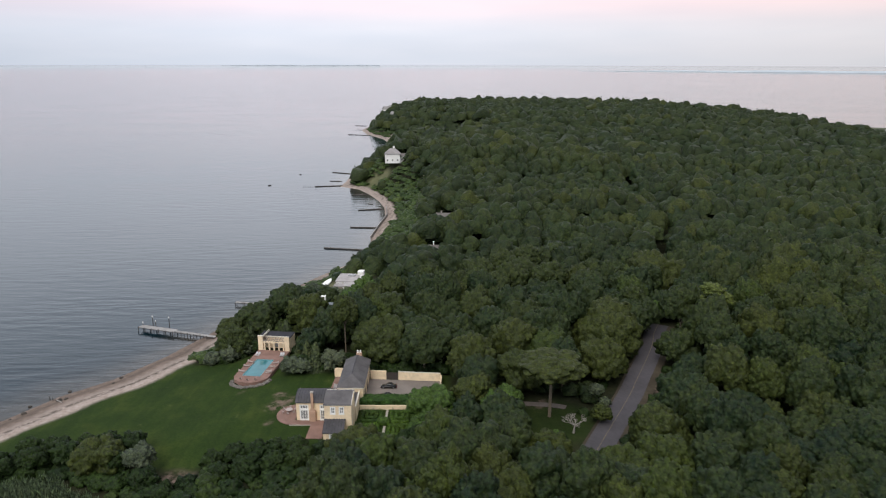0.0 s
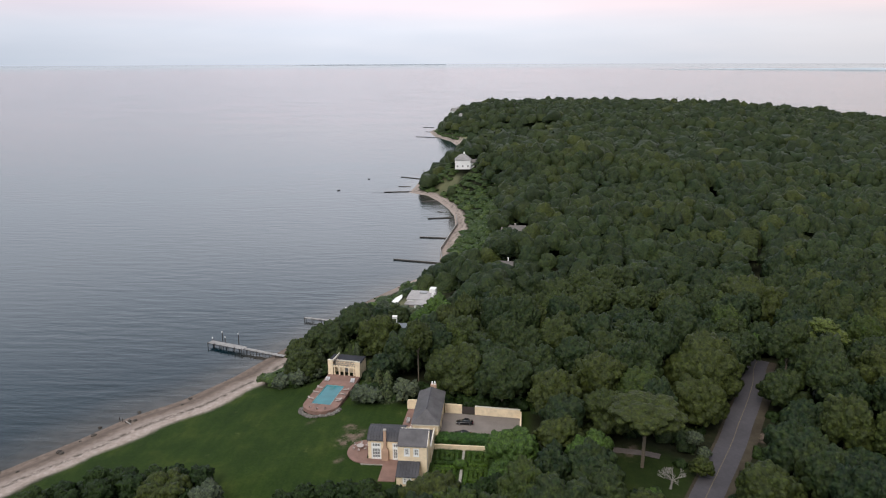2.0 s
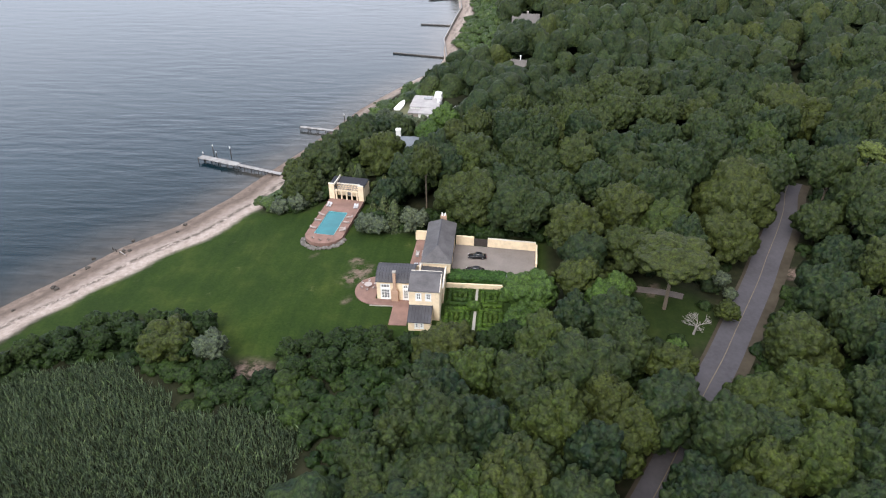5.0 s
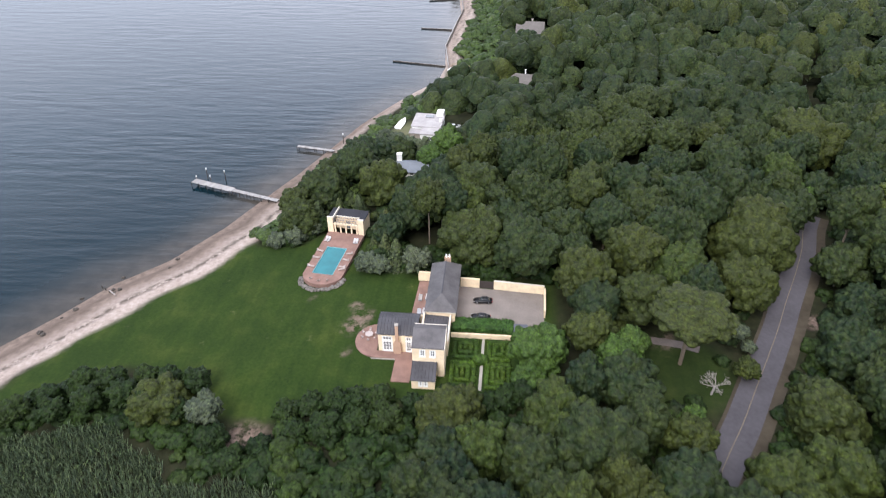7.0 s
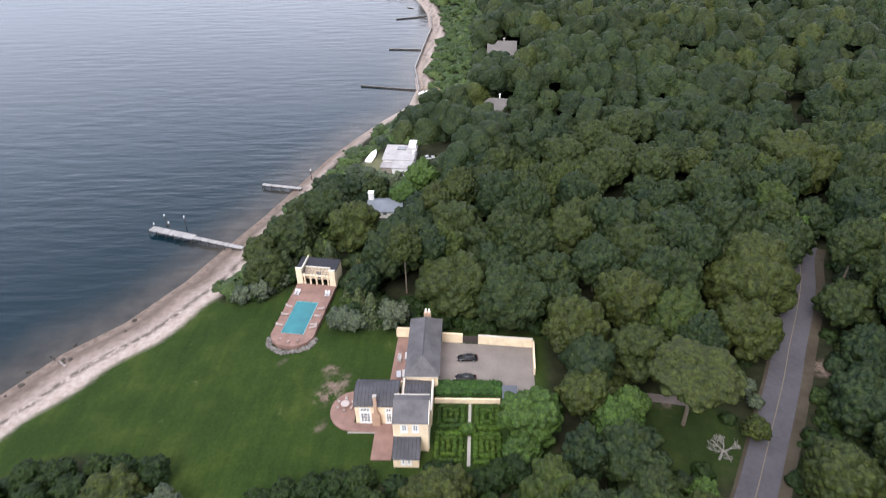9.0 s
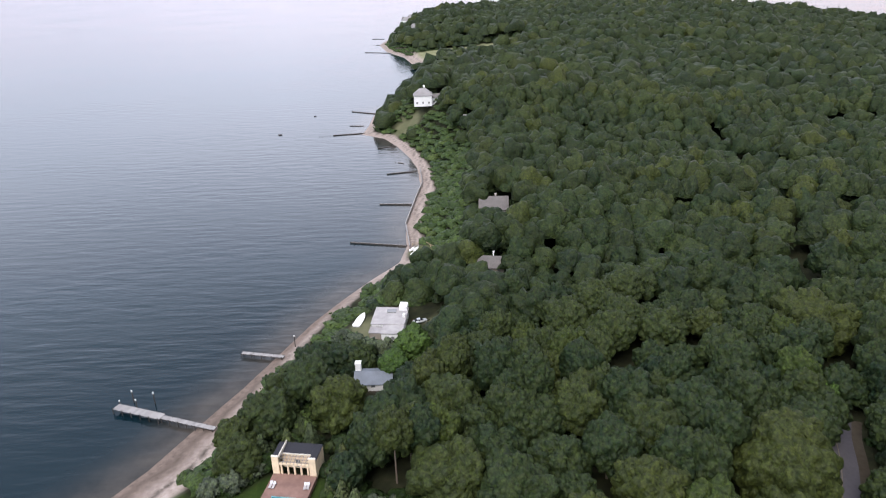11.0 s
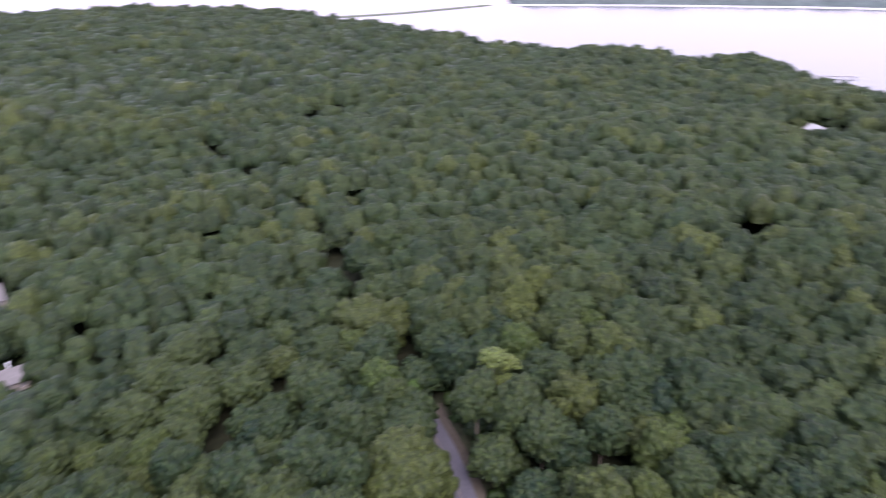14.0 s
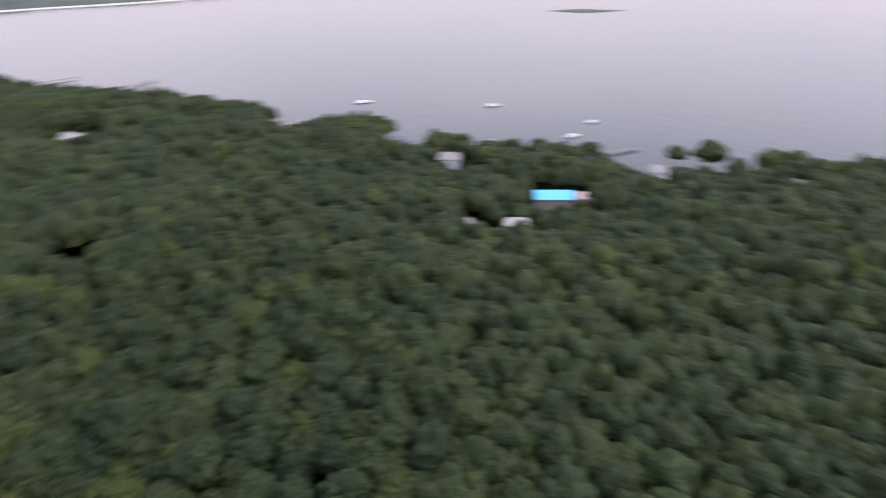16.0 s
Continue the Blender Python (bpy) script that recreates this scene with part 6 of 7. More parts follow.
pier((-83.5, 241.6), (-100, 247.0), 1.6, 1.5, "dock", "long weathered timber dock on dark piles", TIMBER_PALE, 7, 0.15)
pier((-100, 247.0), (-115.3, 252.0), 2.7, 1.6, "dock", "wider outer end of the weathered timber dock", TIMBER_PALE, 6, 0.3)
pier((-73.0, 277.6), (-87.2, 280.4), 1.5, 1.3, "dock", "short weathered timber dock by the beach", TIMBER_PALE, 5, 0.2)
for x, y, h in ((-112, 256, 4.2), (-105.5, 255.3, 4.0), (-109.5, 252.5, 3.6), (-114.8, 253.6, 2.6), (-71, 285, 4.6)):
    ob = thing("mooring_pile", (x, y, 0), 0, "tall dark mooring pile with a white top", "mooring pile", "mooring piles")
    part("shaft", tube((0, 0, -2.5), (0, 0, h - 0.5), 0.17, 0.14, 8), TIMBER_WET, ob)
    part("cap", tube((0, 0, h - 0.5), (0, 0, h), 0.20, 0.17, 8), WHITE, ob)
stairs = thing("beach_stairs", (-81.5, 240.3, 0), 165, "tan timber steps from the beach to the bank", "stairs")
for k in range(8):
    part("step", box(-0.4 - k * 0.35, -0.05 - k * 0.35, -0.8, 0.8, 1.0 + 0.2 * k, 1.06 + 0.2 * k), TAN_WOOD, stairs)
for s in (-0.85, 0.85):
    part("handrail", tube((0, s, 1.9), (-3.0, s, 3.5), 0.05, 0.05, 6), TAN_WOOD, stairs)
    for x, z in ((0.0, 0.3), (-3.0, 1.8)):
        part("post", box(x - 0.06, x + 0.06, s - 0.06, s + 0.06, z - 0.8, z + 1.7), TAN_WOOD, stairs)


def groin(at, tip, z, label="low dark timber groin running into the sea", gap=0.0):
    """A row of piles with planks between, running from the beach into the water."""
    a, b = Vector((*at, 0)), Vector((*tip, 0))
    L, turn = (b - a).length, math.degrees(math.atan2(b.y - a.y, b.x - a.x))
    t = thing("groin", (*at, 0), turn, label, "groin", "timber groins")
    r = random.Random(int(L * 100))
    solid = L * (1 - gap)
    z = z * 0.7
    part("planking", box(0, solid, -0.09, 0.09, -2.5, z * 0.7, 0.02), TIMBER_WET, t)
    part("top_rail", box(0, solid, -0.16, 0.16, z * 0.7, z * 0.7 + 0.12, 0.03), TIMBER, t)
    n = max(3, int(L / 1.8))
    for k in range(n + 1):
        x = L * k / n
        part("pile", tube((x, 0.26, -2.5), (x, 0.22, z * 0.7 + r.uniform(0.15, 0.5)), 0.15, 0.13, 7), TIMBER_WET, t)
    return t


for (ax, ay), (bx, by), z, gap in (((-40, 367), (-65, 372), 1.1, 0), ((-41, 420), (-57, 421), 1.1, 0), ((-42, 476), (-58, 472), 1.0, 0), ((-58, 533), (-69, 528), 0.9, 0), ((-50, 493), (-55, 496), 0.6, 0.3),
                                   ((-82, 569), (-113, 563), 1.0, 0.3), ((-81, 630), (-101, 640), 1.0, 0), ((-86, 591), (-96, 592), 0.7, 0), ((-97, 966), (-131, 977), 0.9, 0),
                                   ((-120, 1109), (-137, 1113), 0.9, 0), ((-110, 189.5), (-119, 195.5), 1.3, 0.3), ((-110, 1040), (-128, 1046), 0.6, 0.2)):
    groin((ax, ay), (bx, by), z, gap=gap)
bulk = thing("bulkhead", (-40, 420, 0), 0, "timber bulkhead holding the shore above the beach", "bulkhead")
wall_pts = [(-38.5, 364), (-42.0, 391), (-39.0, 430), (-37, 452), (-39.5, 478)]
for a, b in zip(wall_pts[:-1], wall_pts[1:]):
    part("sheeting", wall_line(a, b, -0.25, -1.0, 1.9), TIMBER, bulk, here=True)
    part("cap", wall_line((a[0] - 0.1, a[1]), (b[0] - 0.1, b[1]), -0.4, 1.9, 2.02), TIMBER_PALE, bulk, here=True)
for x, y, r, lab in ((-142, 570, 1.3, "dark"), (-128, 627, 0.9, "dark")):
    ob = thing("swim_float", (x, y, 0), 20, "small dark swimming float on the sea", "float", "floats")
    part("deck", box(-r, r, -r * 0.8, r * 0.8, 0.25, 0.45, 0.03), TIMBER_WET, ob)
    for s in (-1, 1):
        part("pontoon", tube((-r, s * r * 0.5, 0.1), (r, s * r * 0.5, 0.1), 0.22, 0.22, 8), TIMBER_WET, ob)
DARK_ROCK = material("dark_weedy_rock", (0.060, 0.052, 0.045), 0.9, grain=0.5, vary=0.4)
DARK_STONES = []
for me in STONES:
    dark = me.copy()
    dark.materials.clear()
    dark.materials.append(DARK_ROCK)
    DARK_STONES.append(dark)
r_ = random.Random(12)
for k in range(15):
    y = r_.uniform(160, 232)
    i = min(range(len(WEST) - 1), key=lambda q: abs(WEST[q][1] - y))
    t = (y - WEST[i][1]) / (WEST[i + 1][1] - WEST[i][1])
    x = WEST[i][0] + t * (WEST[i + 1][0] - WEST[i][0]) + r_.choice((-1.5, 0.5, 2, 4, 6))
    ob = part("beach_rock", DARK_STONES[k % 4], None)
    s = r_.uniform(0.4, 1.3)
    ob.matrix_world = Matrix.LocRotScale((x, y, max(land_z(x, y), 0.0) + 0.1 * s), Euler((0, 0, r_.uniform(0, 6))), (s, s * 1.3, s))
    tagged(ob, "weathered dark rock lying on the sand", "rock", "beach rocks")


# ---------------- other houses ----------------
SHINGLE = material("grey_shingle_roof", (0.15, 0.138, 0.132), 0.85, grain=0.4, grain_scale=2, stain=0.35, stain_scale=0.3, bump=0.4, bump_scale=6)
SHINGLE_BLUE = material("blue_grey_roof", (0.16, 0.18, 0.21), 0.75, grain=0.3, stain=0.3)
SHINGLE_PALE = material("pale_grey_roof", (0.26, 0.25, 0.25), 0.8, grain=0.25, stain=0.3)
CEDAR_WALL = material("grey_cedar_wall", (0.30, 0.265, 0.23), 0.9, grain=0.4, stain=0.3)
FLAT_ROOF = material("white_flat_roof", (0.36, 0.345, 0.345), 0.85, grain=0.2, stain=0.35, stain_scale=0.4)
FLAT_ROOF_GREY = material("grey_flat_roof", (0.30, 0.285, 0.285), 0.85, grain=0.3, stain=0.35, stain_scale=0.4)


def simple_house(x, y, w, d, turn, wall_h, roof_h, wall_mat, roof_mat, label, hip=0.0, chimney=None, z=None, group="houses in the wood"):
    """A house with four walls, windows, a gabled or hipped roof with eaves, and sometimes a chimney."""
    z = land_z(x, y) if z is None else z
    h = thing("house", (x, y, z), turn, label, "house", group)
    a, b = w / 2, d / 2
    holes = [(-a + w * (k + 0.5) / 3 - 0.55, -a + w * (k + 0.5) / 3 + 0.55, 1.0, 2.3) for k in range(3)]
    part("wall", wall_x(-a, a, -b, 0.3, -0.8, wall_h, holes), wall_mat, h)
    part("wall", box(-a, a, b - 0.3, b, -0.8, wall_h), wall_mat, h)
    for s in (-a, a - 0.3):
        part("wall", box(s, s + 0.3, -b + 0.3, b - 0.3, -0.8, wall_h), wall_mat, h)
    for xa, xb, za, zb in holes:
        w_ = part("window", box(xa - 0.06, xb + 0.06, -b - 0.05, -b + 0.02, za - 0.12, za - 0.02), WHITE, h)
        part("pane", box(xa, xb, -b + 0.12, -b + 0.15, za, zb), GLASS, w_)
    e, t = 0.45, wall_h + roof_h
    r0, r1 = -a - e + hip, a + e - hip
    bm = slab([(-a - e, -b - e, wall_h), (a + e, -b - e, wall_h), (r1, 0, t), (r0, 0, t)], 0.18)
    slab([(a + e, b + e, wall_h), (-a - e, b + e, wall_h), (r0, 0, t), (r1, 0, t)], 0.18, bm)
    if hip:
        slab([(a + e, -b - e, wall_h), (a + e, b + e, wall_h), (r1, 0, t)], 0.18, bm)
        slab([(-a - e, b + e, wall_h), (-a - e, -b - e, wall_h), (r0, 0, t)], 0.18, bm)
    part("roof", bm, roof_mat, h)
    if not hip:
        for s in (-a + 0.1, a - 0.3):
            bm = bmesh.new()
            tri = [(-b, wall_h - 0.05), (b, wall_h - 0.05), (0, t - 0.25)]
            lo = [bm.verts.new((s, yy, zz)) for yy, zz in tri]
            hi = [bm.verts.new((s + 0.2, yy, zz)) for yy, zz in tri]
            bm.faces.new(lo)
            bm.faces.new(list(reversed(hi)))
            for k in range(3):
                bm.faces.new((lo[(k + 1) % 3], lo[k], hi[k], hi[(k + 1) % 3]))
            part("gable", bm, wall_mat, h)
    if chimney:
        cx, cy, cw, top, cm = chimney
        c_ = part("chimney", box(cx - cw / 2, cx + cw / 2, cy - cw / 2, cy + cw / 2, wall_h - 0.5, top, 0.04), cm, h, "chimney")
        part("cap", box(cx - cw / 2 - 0.1, cx + cw / 2 + 0.1, cy - cw / 2 - 0.1, cy + cw / 2 + 0.1, top, top + 0.15), cm, c_)
    return h


# white flat-roofed house by the shore
fz = land_z(-40, 286)
flat = thing("flat_roofed_house", (-40, 286, fz), -4, "white modern flat-roofed house in a clearing", "house")
part("wall", box(-5, 5.3, -3.5, 7.2, -0.6, 3.2), WHITE, flat)
part("wall", box(-1.0, 5.3, -9.0, -3.5, -0.6, 3.0), WHITE, flat)
part("wall", box(-5, -1.0, -7.6, -3.5, -0.6, 2.4), CEDAR_WALL, flat)
part("roof", box(-5.3, 5.6, -3.8, 7.5, 3.2, 3.5, 0.04), FLAT_ROOF, flat, "white flat roof")
part("roof", box(-1.2, 5.6, -9.3, -3.8, 3.0, 3.3, 0.04), FLAT_ROOF, flat, "white flat roof")
part("roof", box(-5.3, -1.2, -7.9, -3.8, 2.4, 2.65, 0.04), FLAT_ROOF_GREY, flat, "grey terrace roof")
part("stair_tower", box(2.6, 5.2, 5.2, 8.6, 3.5, 5.0, 0.04), WHITE, flat)
part("skylight", box(-1.2, 1.8, 3.6, 5.6, 3.5, 3.85, 0.03), GLASS, flat)
part("chimney", box(4.4, 5.3, 0.5, 1.5, 3.5, 4.6, 0.03), WHITE, flat)
for xa in (0.2, 2.0, 3.8):
    w_ = part("window", box(xa, xa + 1.2, -9.06, -8.98, 0.9, 2.2), WHITE, flat)
    part("pane", box(xa + 0.08, xa + 1.12, -9.10, -9.05, 0.98, 2.12), GLASS, w_)
for ya in (-2.0, 1.0, 4.0):
    w_ = part("window", box(-5.06, -4.98, ya, ya + 2.2, 0.3, 2.4), WHITE, flat)
    part("pane", box(-5.10, -5.05, ya + 0.08, ya + 2.12, 0.38, 2.32), GLASS, w_)


def boat(at, turn, length, label, cabin=True, group="boats"):
    """A pointed hull with a rim, a deck and a small cabin."""
    b = thing("boat", at, turn, label, "boat", group)
    w, rows = length * 0.16, []
    for t in (0.0, 0.25, 0.55, 0.8, 0.95, 1.0):
        x = (t - 0.5) * length
        q = w * (1.0 if t < 0.5 else max(0.04, 1 - ((t - 0.5) / 0.5) ** 2))
        sheer = 0.75 + 0.35 * t * t
        rows.append([(x, -q, sheer), (x, -q * 0.75, 0.05), (x, 0, -0.2), (x, q * 0.75, 0.05), (x, q, sheer), (x, q * 0.8, sheer), (x, 0, sheer + 0.03), (x, -q * 0.8, sheer)])
    part("hull", loft(rows), WHITE, b)
    if cabin:
        part("cabin", box(-length * 0.12, length * 0.2, -w * 0.62, w * 0.62, 0.8, 1.75, 0.12), WHITE, b)
        part("windscreen", slab([(length * 0.16, -w * 0.6, 1.7), (length * 0.16, w * 0.6, 1.7), (length * 0.30, w * 0.45, 1.0), (length * 0.30, -w * 0.45, 1.0)], 0.04), GLASS, b)
        part("cockpit_floor", box(-length * 0.42, -length * 0.14, -w * 0.7, w * 0.7, 0.80, 0.86), TIMBER_PALE, b)
    return b


boat((-50.0, 291, land_z(-50, 291) + 0.1), 78, 8.5, "white open boat laid up on the grass", False)
car((-30.2, 288.6, land_z(-30.2, 288.6)), 20, "pale silver car parked beside the white house", SILVER_PAINT)
simple_house(-41.5, 255.0, 10, 7.5, 2, 2.3, 1.7, WHITE, SHINGLE_BLUE, "small white house with a blue-grey roof among trees", chimney=(-4.4, 1.8, 1.6, 5.8, WHITE))
simple_house(-2.0, 376, 12, 10, -3, 3.0, 4.4, CEDAR_WALL, SHINGLE, "cedar house with a brown-grey shingle roof", chimney=(0.8, 1.0, 0.8, 8.0, STONE))
simple_house(-6.0, 321, 11, 8, -8, 2.8, 3.0, CEDAR_WALL, SHINGLE, "low cedar house with a grey shingle roof in the woods", chimney=(1.2, 1.0, 0.5, 7.0, WHITE))
simple_house(-40.5, 563, 12, 10, 3, 6.4, 4.2, WHITE, SHINGLE_PALE, "tall white house with a hipped roof on the bluff", 4.5, (1.0, 1.5, 1.3, 11.8, WHITE), z=21.0, group="shore houses")
simple_house(-29.5, 565, 11, 7, 3, 4.4, 2.0, WHITE, SHINGLE, "lower white wing house beside the tall white house", 2.0, z=21.0, group="shore houses")
simple_house(24, 549, 9, 7, 5, 4.2, 3.0, CEDAR_WALL, SHINGLE_PALE, "cedar house with a grey roof on the wooded slope", chimney=(-3.2, 0.5, 1.0, 8.6, WHITE))
simple_house(-10, 517, 9, 7, -6, 3.8, 3.0, CEDAR_WALL, SHINGLE_PALE, "cedar house with a pale roof on the wooded slope", chimney=(2.2, 0.8, 1.0, 8.4, WHITE))
simple_house(31, 513, 8, 6, 10, 4.0, 2.8, WHITE, SHINGLE_PALE, "small white house hidden in the woods")
for x, y, w, t_ in ((-76, 1095, 16, 10), (-84, 1072, 12, -15), (-66, 1010, 18, 20), (-28, 1150, 20, 0), (-45, 1168, 14, 30)):
    simple_house(x, y, w, 10, t_, 7.0, 4.5, WHITE, SHINGLE_PALE, "white house among trees on the far headland", 2.0, z=land_z(x, y) + 3, group="headland houses")

# the grass terrace by the groin: small boats laid up and a rail fence above them
for x, y, a, L in ((-36.3, 356.5, 60, 3.6), (-35.4, 361.0, 65, 3.8), (-37.2, 361.5, 55, 3.2)):
    boat((x, y, land_z(x, y) + 0.15), a, L, "small white dinghy laid up on the grass", False, "laid-up dinghies")
fence = thing("rail_fence", (-32.5, 368.5, land_z(-32.5, 368.5)), 0, "pale timber rail fence round the grass terrace", "fence")
ends = [(-37.5, 367.0), (-32.5, 368.5), (-29.4, 362.8), (-26.3, 357.1)]
for (xa, ya), (xb, yb) in zip(ends[:-1], ends[1:]):
    za, zb = land_z(xa, ya), land_z(xb, yb)
    for h in (0.5, 1.0):
        part("rail", tube((xa, ya, za + h), (xb, yb, zb + h), 0.09, 0.09, 6), TAN_WOOD, fence, here=True)
for x, y in ends:
    z = land_z(x, y)
    part("post", box(x - 0.09, x + 0.09, y - 0.09, y + 0.09, z - 0.4, z + 1.2, 0.02), TAN_WOOD, fence, here=True)

# houses on the bay side
TARP = material("blue_tarpaulin", (0.13, 0.50, 0.72), 0.5, grain=0.15, grain_scale=0.5, bump=0.5, bump_scale=0.8, bump_size=0.3)
PINK_WALL = material("weathered_pink_wall", (0.48, 0.36, 0.33), 0.9, grain=0.3, stain=0.3)
for x, y, w, d_, t_, wm, rm, lab in ((413, 277, 13, 9, 60, WHITE, FLAT_ROOF, "white-roofed house in the bayside woods"), (427, 152, 11, 9, 40, WHITE, SHINGLE_PALE, "grey-roofed house near the bay shore"),
                                     (410, 118, 10, 8, 50, WHITE, SHINGLE_BLUE, "blue-grey roofed house near the bay shore"), (371, 85, 13, 8, 35, WHITE, SHINGLE_BLUE, "house with a long blue-grey roof near the bay"),
                                     (333, 63, 11, 9, 70, WHITE, SHINGLE_PALE, "pale grey-roofed house near the bay shore"), (243, 50, 10, 7, 80, WHITE, FLAT_ROOF, "small house with a pale roof in the woods"),
                                     (247, 72, 7, 6, 75, CEDAR_WALL, SHINGLE_PALE, "small cedar cottage in the woods"), (278, -88, 16, 9, 75, CEDAR_WALL, SHINGLE_BLUE, "long blue-grey roofed house by the bay"),
                                     (299, -40, 9, 7, 70, WHITE, SHINGLE_PALE, "small pale house by the bay")):
    simple_house(x, y, w, d_, t_, 5.4, 2.8, wm, rm, lab, 1.5, group="bayside houses")
simple_house(270, 25, 17, 9, 78, 5.6, 3.0, CEDAR_WALL, TARP, "house whose roof is covered with a bright blue tarpaulin", 0.0, None, group="bayside houses")
simple_house(266, 11.5, 7, 7, 78, 6.4, 2.2, PINK_WALL, PINK_WALL, "weathered pink annex beside the blue roof", 0.0, None, group="bayside houses")

# bay: piers, boats, islet, spit and the far shore
pier((588, 398), (626, 336), 2.0, 1.6, "bay_pier", "long low timber pier in the bay", TIMBER, 14, 0.4)
pier((560, 300), (604, 268), 1.8, 1.4, "bay_pier", "low timber pier in the bay", TIMBER, 9, 0.4)
pier((366, 56), (385, 27), 2.0, 1.4, "bay_pier", "pale timber pier at the bay shore", TIMBER_PALE, 8, 0.4)
pier((345, -30), (352, -52), 1.6, 1.2, "bay_pier", "short dark timber pier at the bay shore", TIMBER, 6, 0.4)
for x, y, t_, L in ((494, 100, 100, 11.5), (465, 9, 95, 9.5), (384, -23, 120, 9.5), (411, -46, 110, 8.0), (470, 175, 80, 7)):
    boat((x, y, 0.0), t_, L, "white motor boat moored in the bay", group="moored boats")
boat((-2280, 2860, 8.5), 10, 26, "distant white motor yacht on the open sea", group="")

m_marsh = material("marsh_grass", (0.10, 0.11, 0.075), 0.95, grain=0.5, grain_scale=0.1, stain=0.4, stain_scale=0.03)
m_far_wood = material("far_shore_trees", (0.085, 0.105, 0.095), 0.95, spec=0.1, grain=0.5, grain_scale=0.08, stain=0.4, stain_scale=0.02, bump=1.0, bump_scale=0.1, bump_size=4.0)
m_far_sand = material("far_sand", (0.50, 0.46, 0.42), 0.95, grain=0.3, grain_scale=0.2)


def land_strip(name, pts, width, height, mat, label, sink=0.4, bumps=0.3, step=14.0):
    """A long low bank along a line: sloping sides and an uneven top."""
    c_ = smooth_line(pts, step)
    t = np.gradient(c_, axis=0)
    t /= np.linalg.norm(t, axis=1, keepdims=True)
    nrm = np.stack([t[:, 1], -t[:, 0]], 1)
    prof = ((-0.5, -sink), (-0.44, 0.55), (-0.36, 0.8), (-0.2, 1.0), (0.0, 0.95), (0.2, 1.0), (0.36, 0.8), (0.44, 0.55), (0.5, -sink))
    taper = np.minimum(1, np.minimum(np.arange(len(c_)), np.arange(len(c_))[::-1]) / 3.0 + 0.1)
    v = []
    for o, h in prof:
        q = c_ + nrm * (o * width * taper)[:, None]
        bump_ = np.array([noise.noise((x * 0.06, y * 0.06, o * 7)) for x, y in q])
        v.append(np.column_stack([q, np.where(h > 0, h * height * taper * (1 + bumps * bump_), h)]))
    n = len(c_)
    q = [(a * n + k, (a + 1) * n + k, (a + 1) * n + k + 1, a * n + k + 1) for a in range(len(prof) - 1) for k in range(n - 1)]
    ob = new(name, mesh_np(name, np.concatenate(v), quads=np.array(q)[:, ::-1], mat=mat, smooth=True))
    return tagged(ob, label, "land", kind="structure")


land_strip("sand_spit", [(455, 1180), (520, 1165), (600, 1115), (700, 1064), (800, 1040), (900, 1020)], 16, 1.2, m_marsh, "narrow marshy spit across the bay mouth", 0.5)
land_strip("marsh_islet", [(916, -172), (905, -215), (894, -268)], 26, 1.6, m_marsh, "low marshy islet in the bay", 0.5)
FAR_SHORE = [(830, 1090), (875, 1022), (1000, 800), (1052, 690), (1115, 545), (1160, 380), (1225, 240), (1420, 60), (1750, -120), (2200, -300)]
land_strip("far_beach", FAR_SHORE, 16, 0.9, m_far_sand, "pale beach along the far shore", 0.5)
land_strip("far_shore", [(x + 210, y + 70) for x, y in FAR_SHORE], 420, 13, m_far_wood, "low wooded far shore beyond the bay", 1.0, 0.5, 22)
land_strip("far_shore", [(1500, -700), (1700, -900), (2100, -1100), (2600, -1300)], 300, 12, m_far_wood, "low wooded far shore beyond the bay", 1.0, 0.5, 30)

# land on the horizon: haze is painted in as a pale blue-grey colour
m_haze = material("haze_painted_land", (0.50, 0.56, 0.62), 1.0, spec=0.0, grain=0.2, grain_scale=0.01)


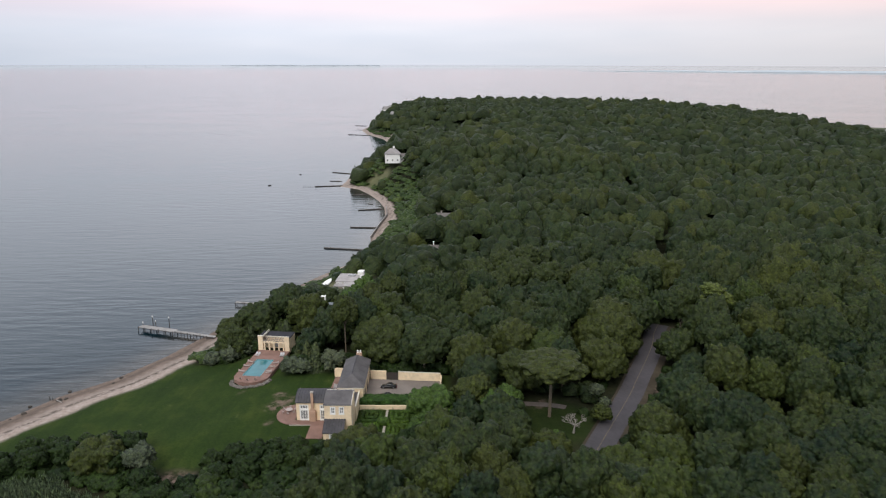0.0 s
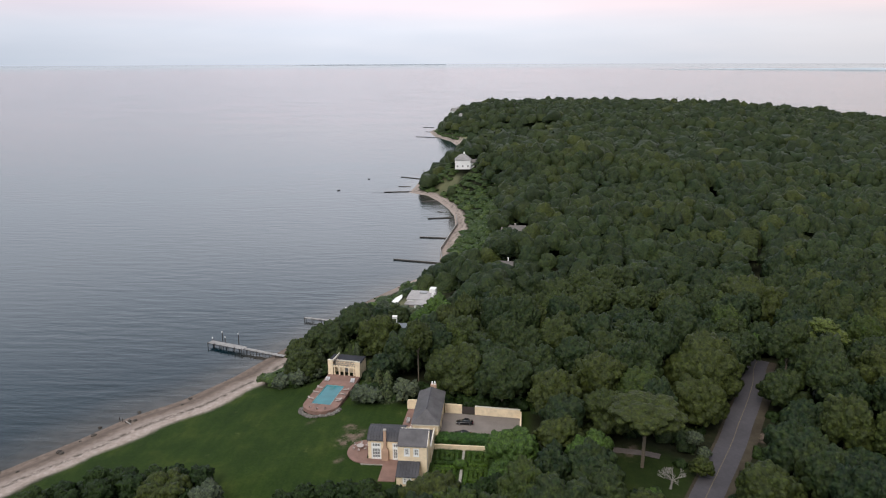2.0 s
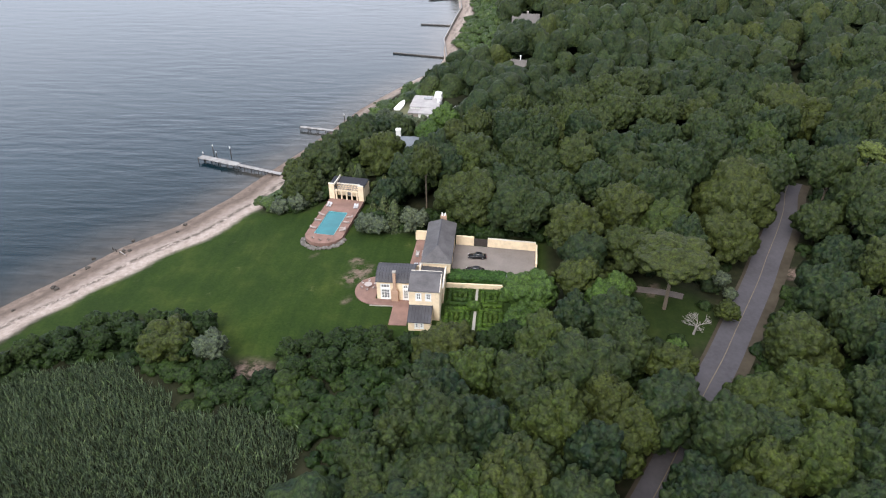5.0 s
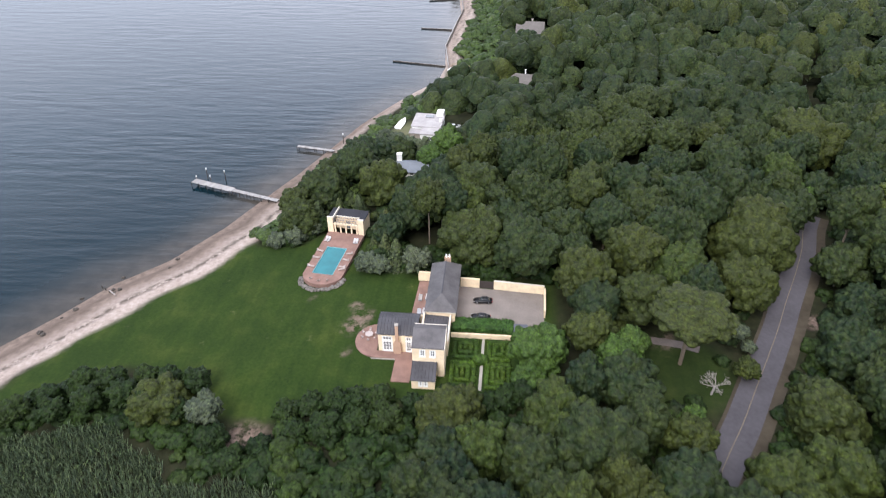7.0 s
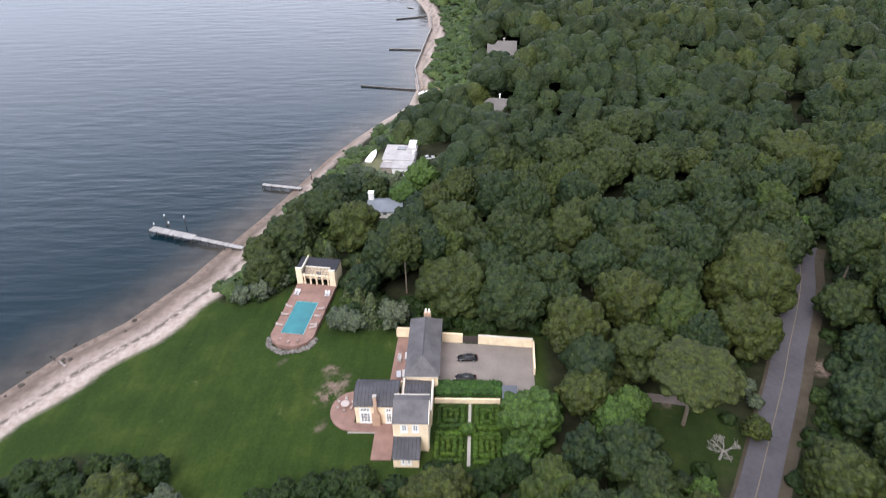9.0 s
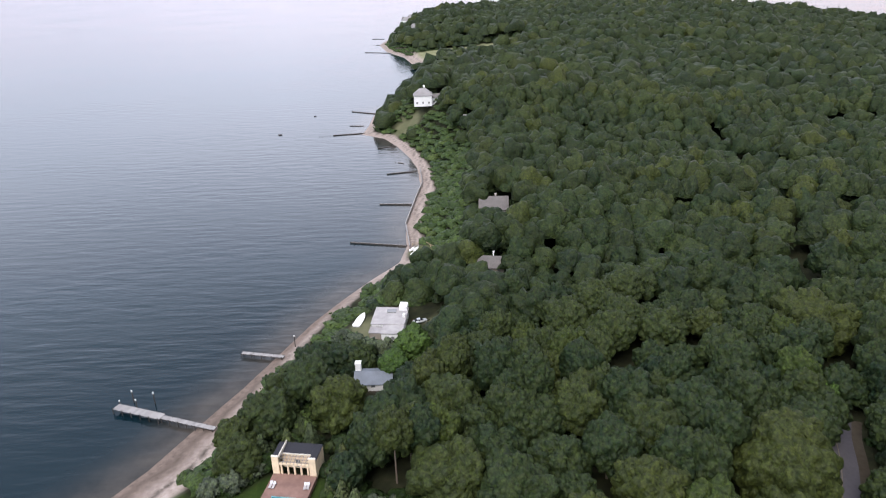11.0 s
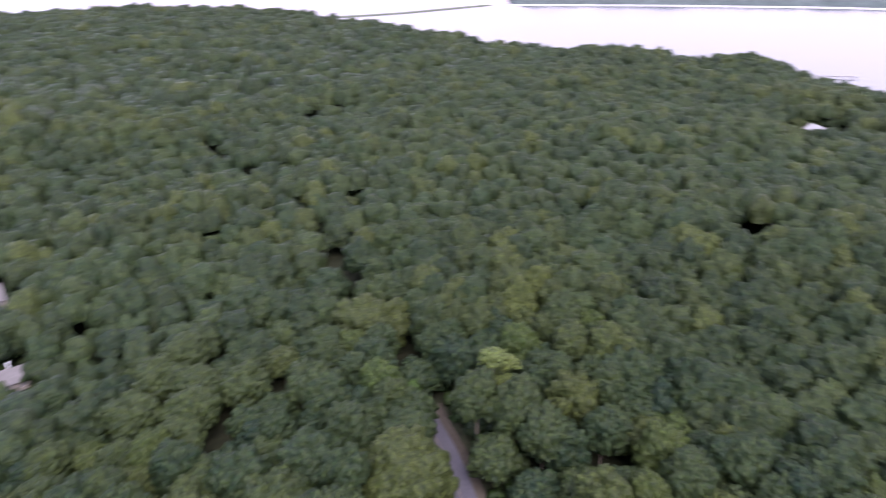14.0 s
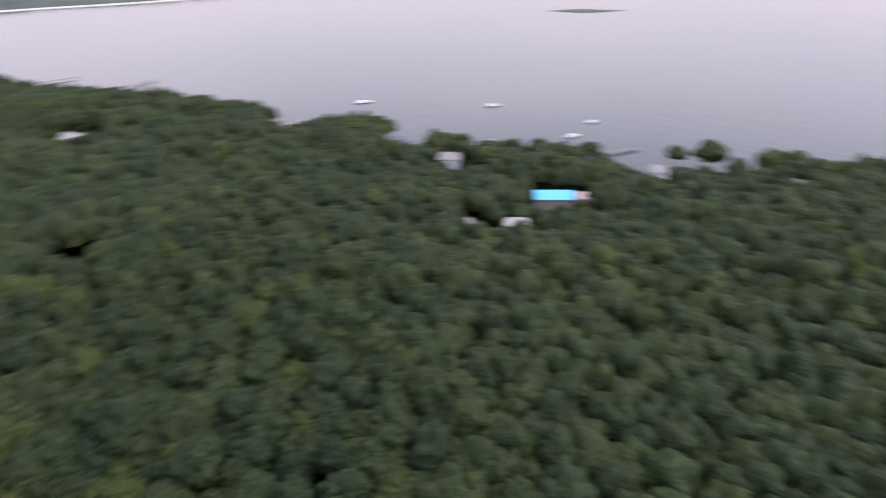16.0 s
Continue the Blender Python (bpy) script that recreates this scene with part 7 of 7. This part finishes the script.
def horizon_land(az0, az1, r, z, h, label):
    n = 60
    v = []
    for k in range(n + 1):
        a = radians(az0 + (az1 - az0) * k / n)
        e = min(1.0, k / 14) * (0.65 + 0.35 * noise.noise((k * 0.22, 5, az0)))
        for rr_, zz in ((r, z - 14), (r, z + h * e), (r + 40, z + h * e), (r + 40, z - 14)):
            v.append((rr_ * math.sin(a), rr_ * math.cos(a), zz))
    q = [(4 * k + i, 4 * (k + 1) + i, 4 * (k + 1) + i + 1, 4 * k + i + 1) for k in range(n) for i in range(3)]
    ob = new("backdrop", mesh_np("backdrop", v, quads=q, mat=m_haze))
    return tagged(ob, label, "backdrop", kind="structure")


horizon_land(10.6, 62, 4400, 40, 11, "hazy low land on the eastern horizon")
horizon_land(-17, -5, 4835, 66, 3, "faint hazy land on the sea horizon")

# ---------------- single things by the road ----------------
DEAD = material("bleached_wood", (0.30, 0.275, 0.265), 0.9, grain=0.3, grain_scale=4)
dead = thing("dead_tree", (32.6, 161.0, land_z(32.6, 161.0)), 0, "bleached leafless dead tree beside the road", "tree")
r_ = random.Random(3)
part("trunk", tube((0, 0, -0.3), (0.3, 0.2, 2.2), 0.28, 0.18, 8), DEAD, dead)


def limbs(start, direction, length, radius, depth, bm):
    end = start + direction * length
    tube(start, end, radius, radius * 0.65, 5, bm)
    if depth:
        for _ in range(3):
            d = (direction + Vector((r_.uniform(-0.9, 0.9), r_.uniform(-0.9, 0.9), r_.uniform(-0.2, 0.6)))).normalized()
            limbs(end, d, length * r_.uniform(0.6, 0.85), radius * 0.6, depth - 1, bm)


for k in range(5):
    bm = bmesh.new()
    limbs(Vector((0.3, 0.2, 2.1)), Vector((math.cos(k * 1.25), math.sin(k * 1.25), 0.6)).normalized(), 1.25, 0.11, 4, bm)
    part("limb", bm, DEAD, dead)
pole = thing("utility_pole", (86, 239, land_z(86, 239)), 0, "wooden utility pole beside the road", "utility pole")
part("pole", tube((0, 0, -0.5), (0.3, 0.1, 11.0), 0.16, 0.11, 8), TIMBER_PALE, pole)
part("crossarm", box(-0.9, 1.2, 0.05, 0.17, 10.0, 10.15), TIMBER, pole)
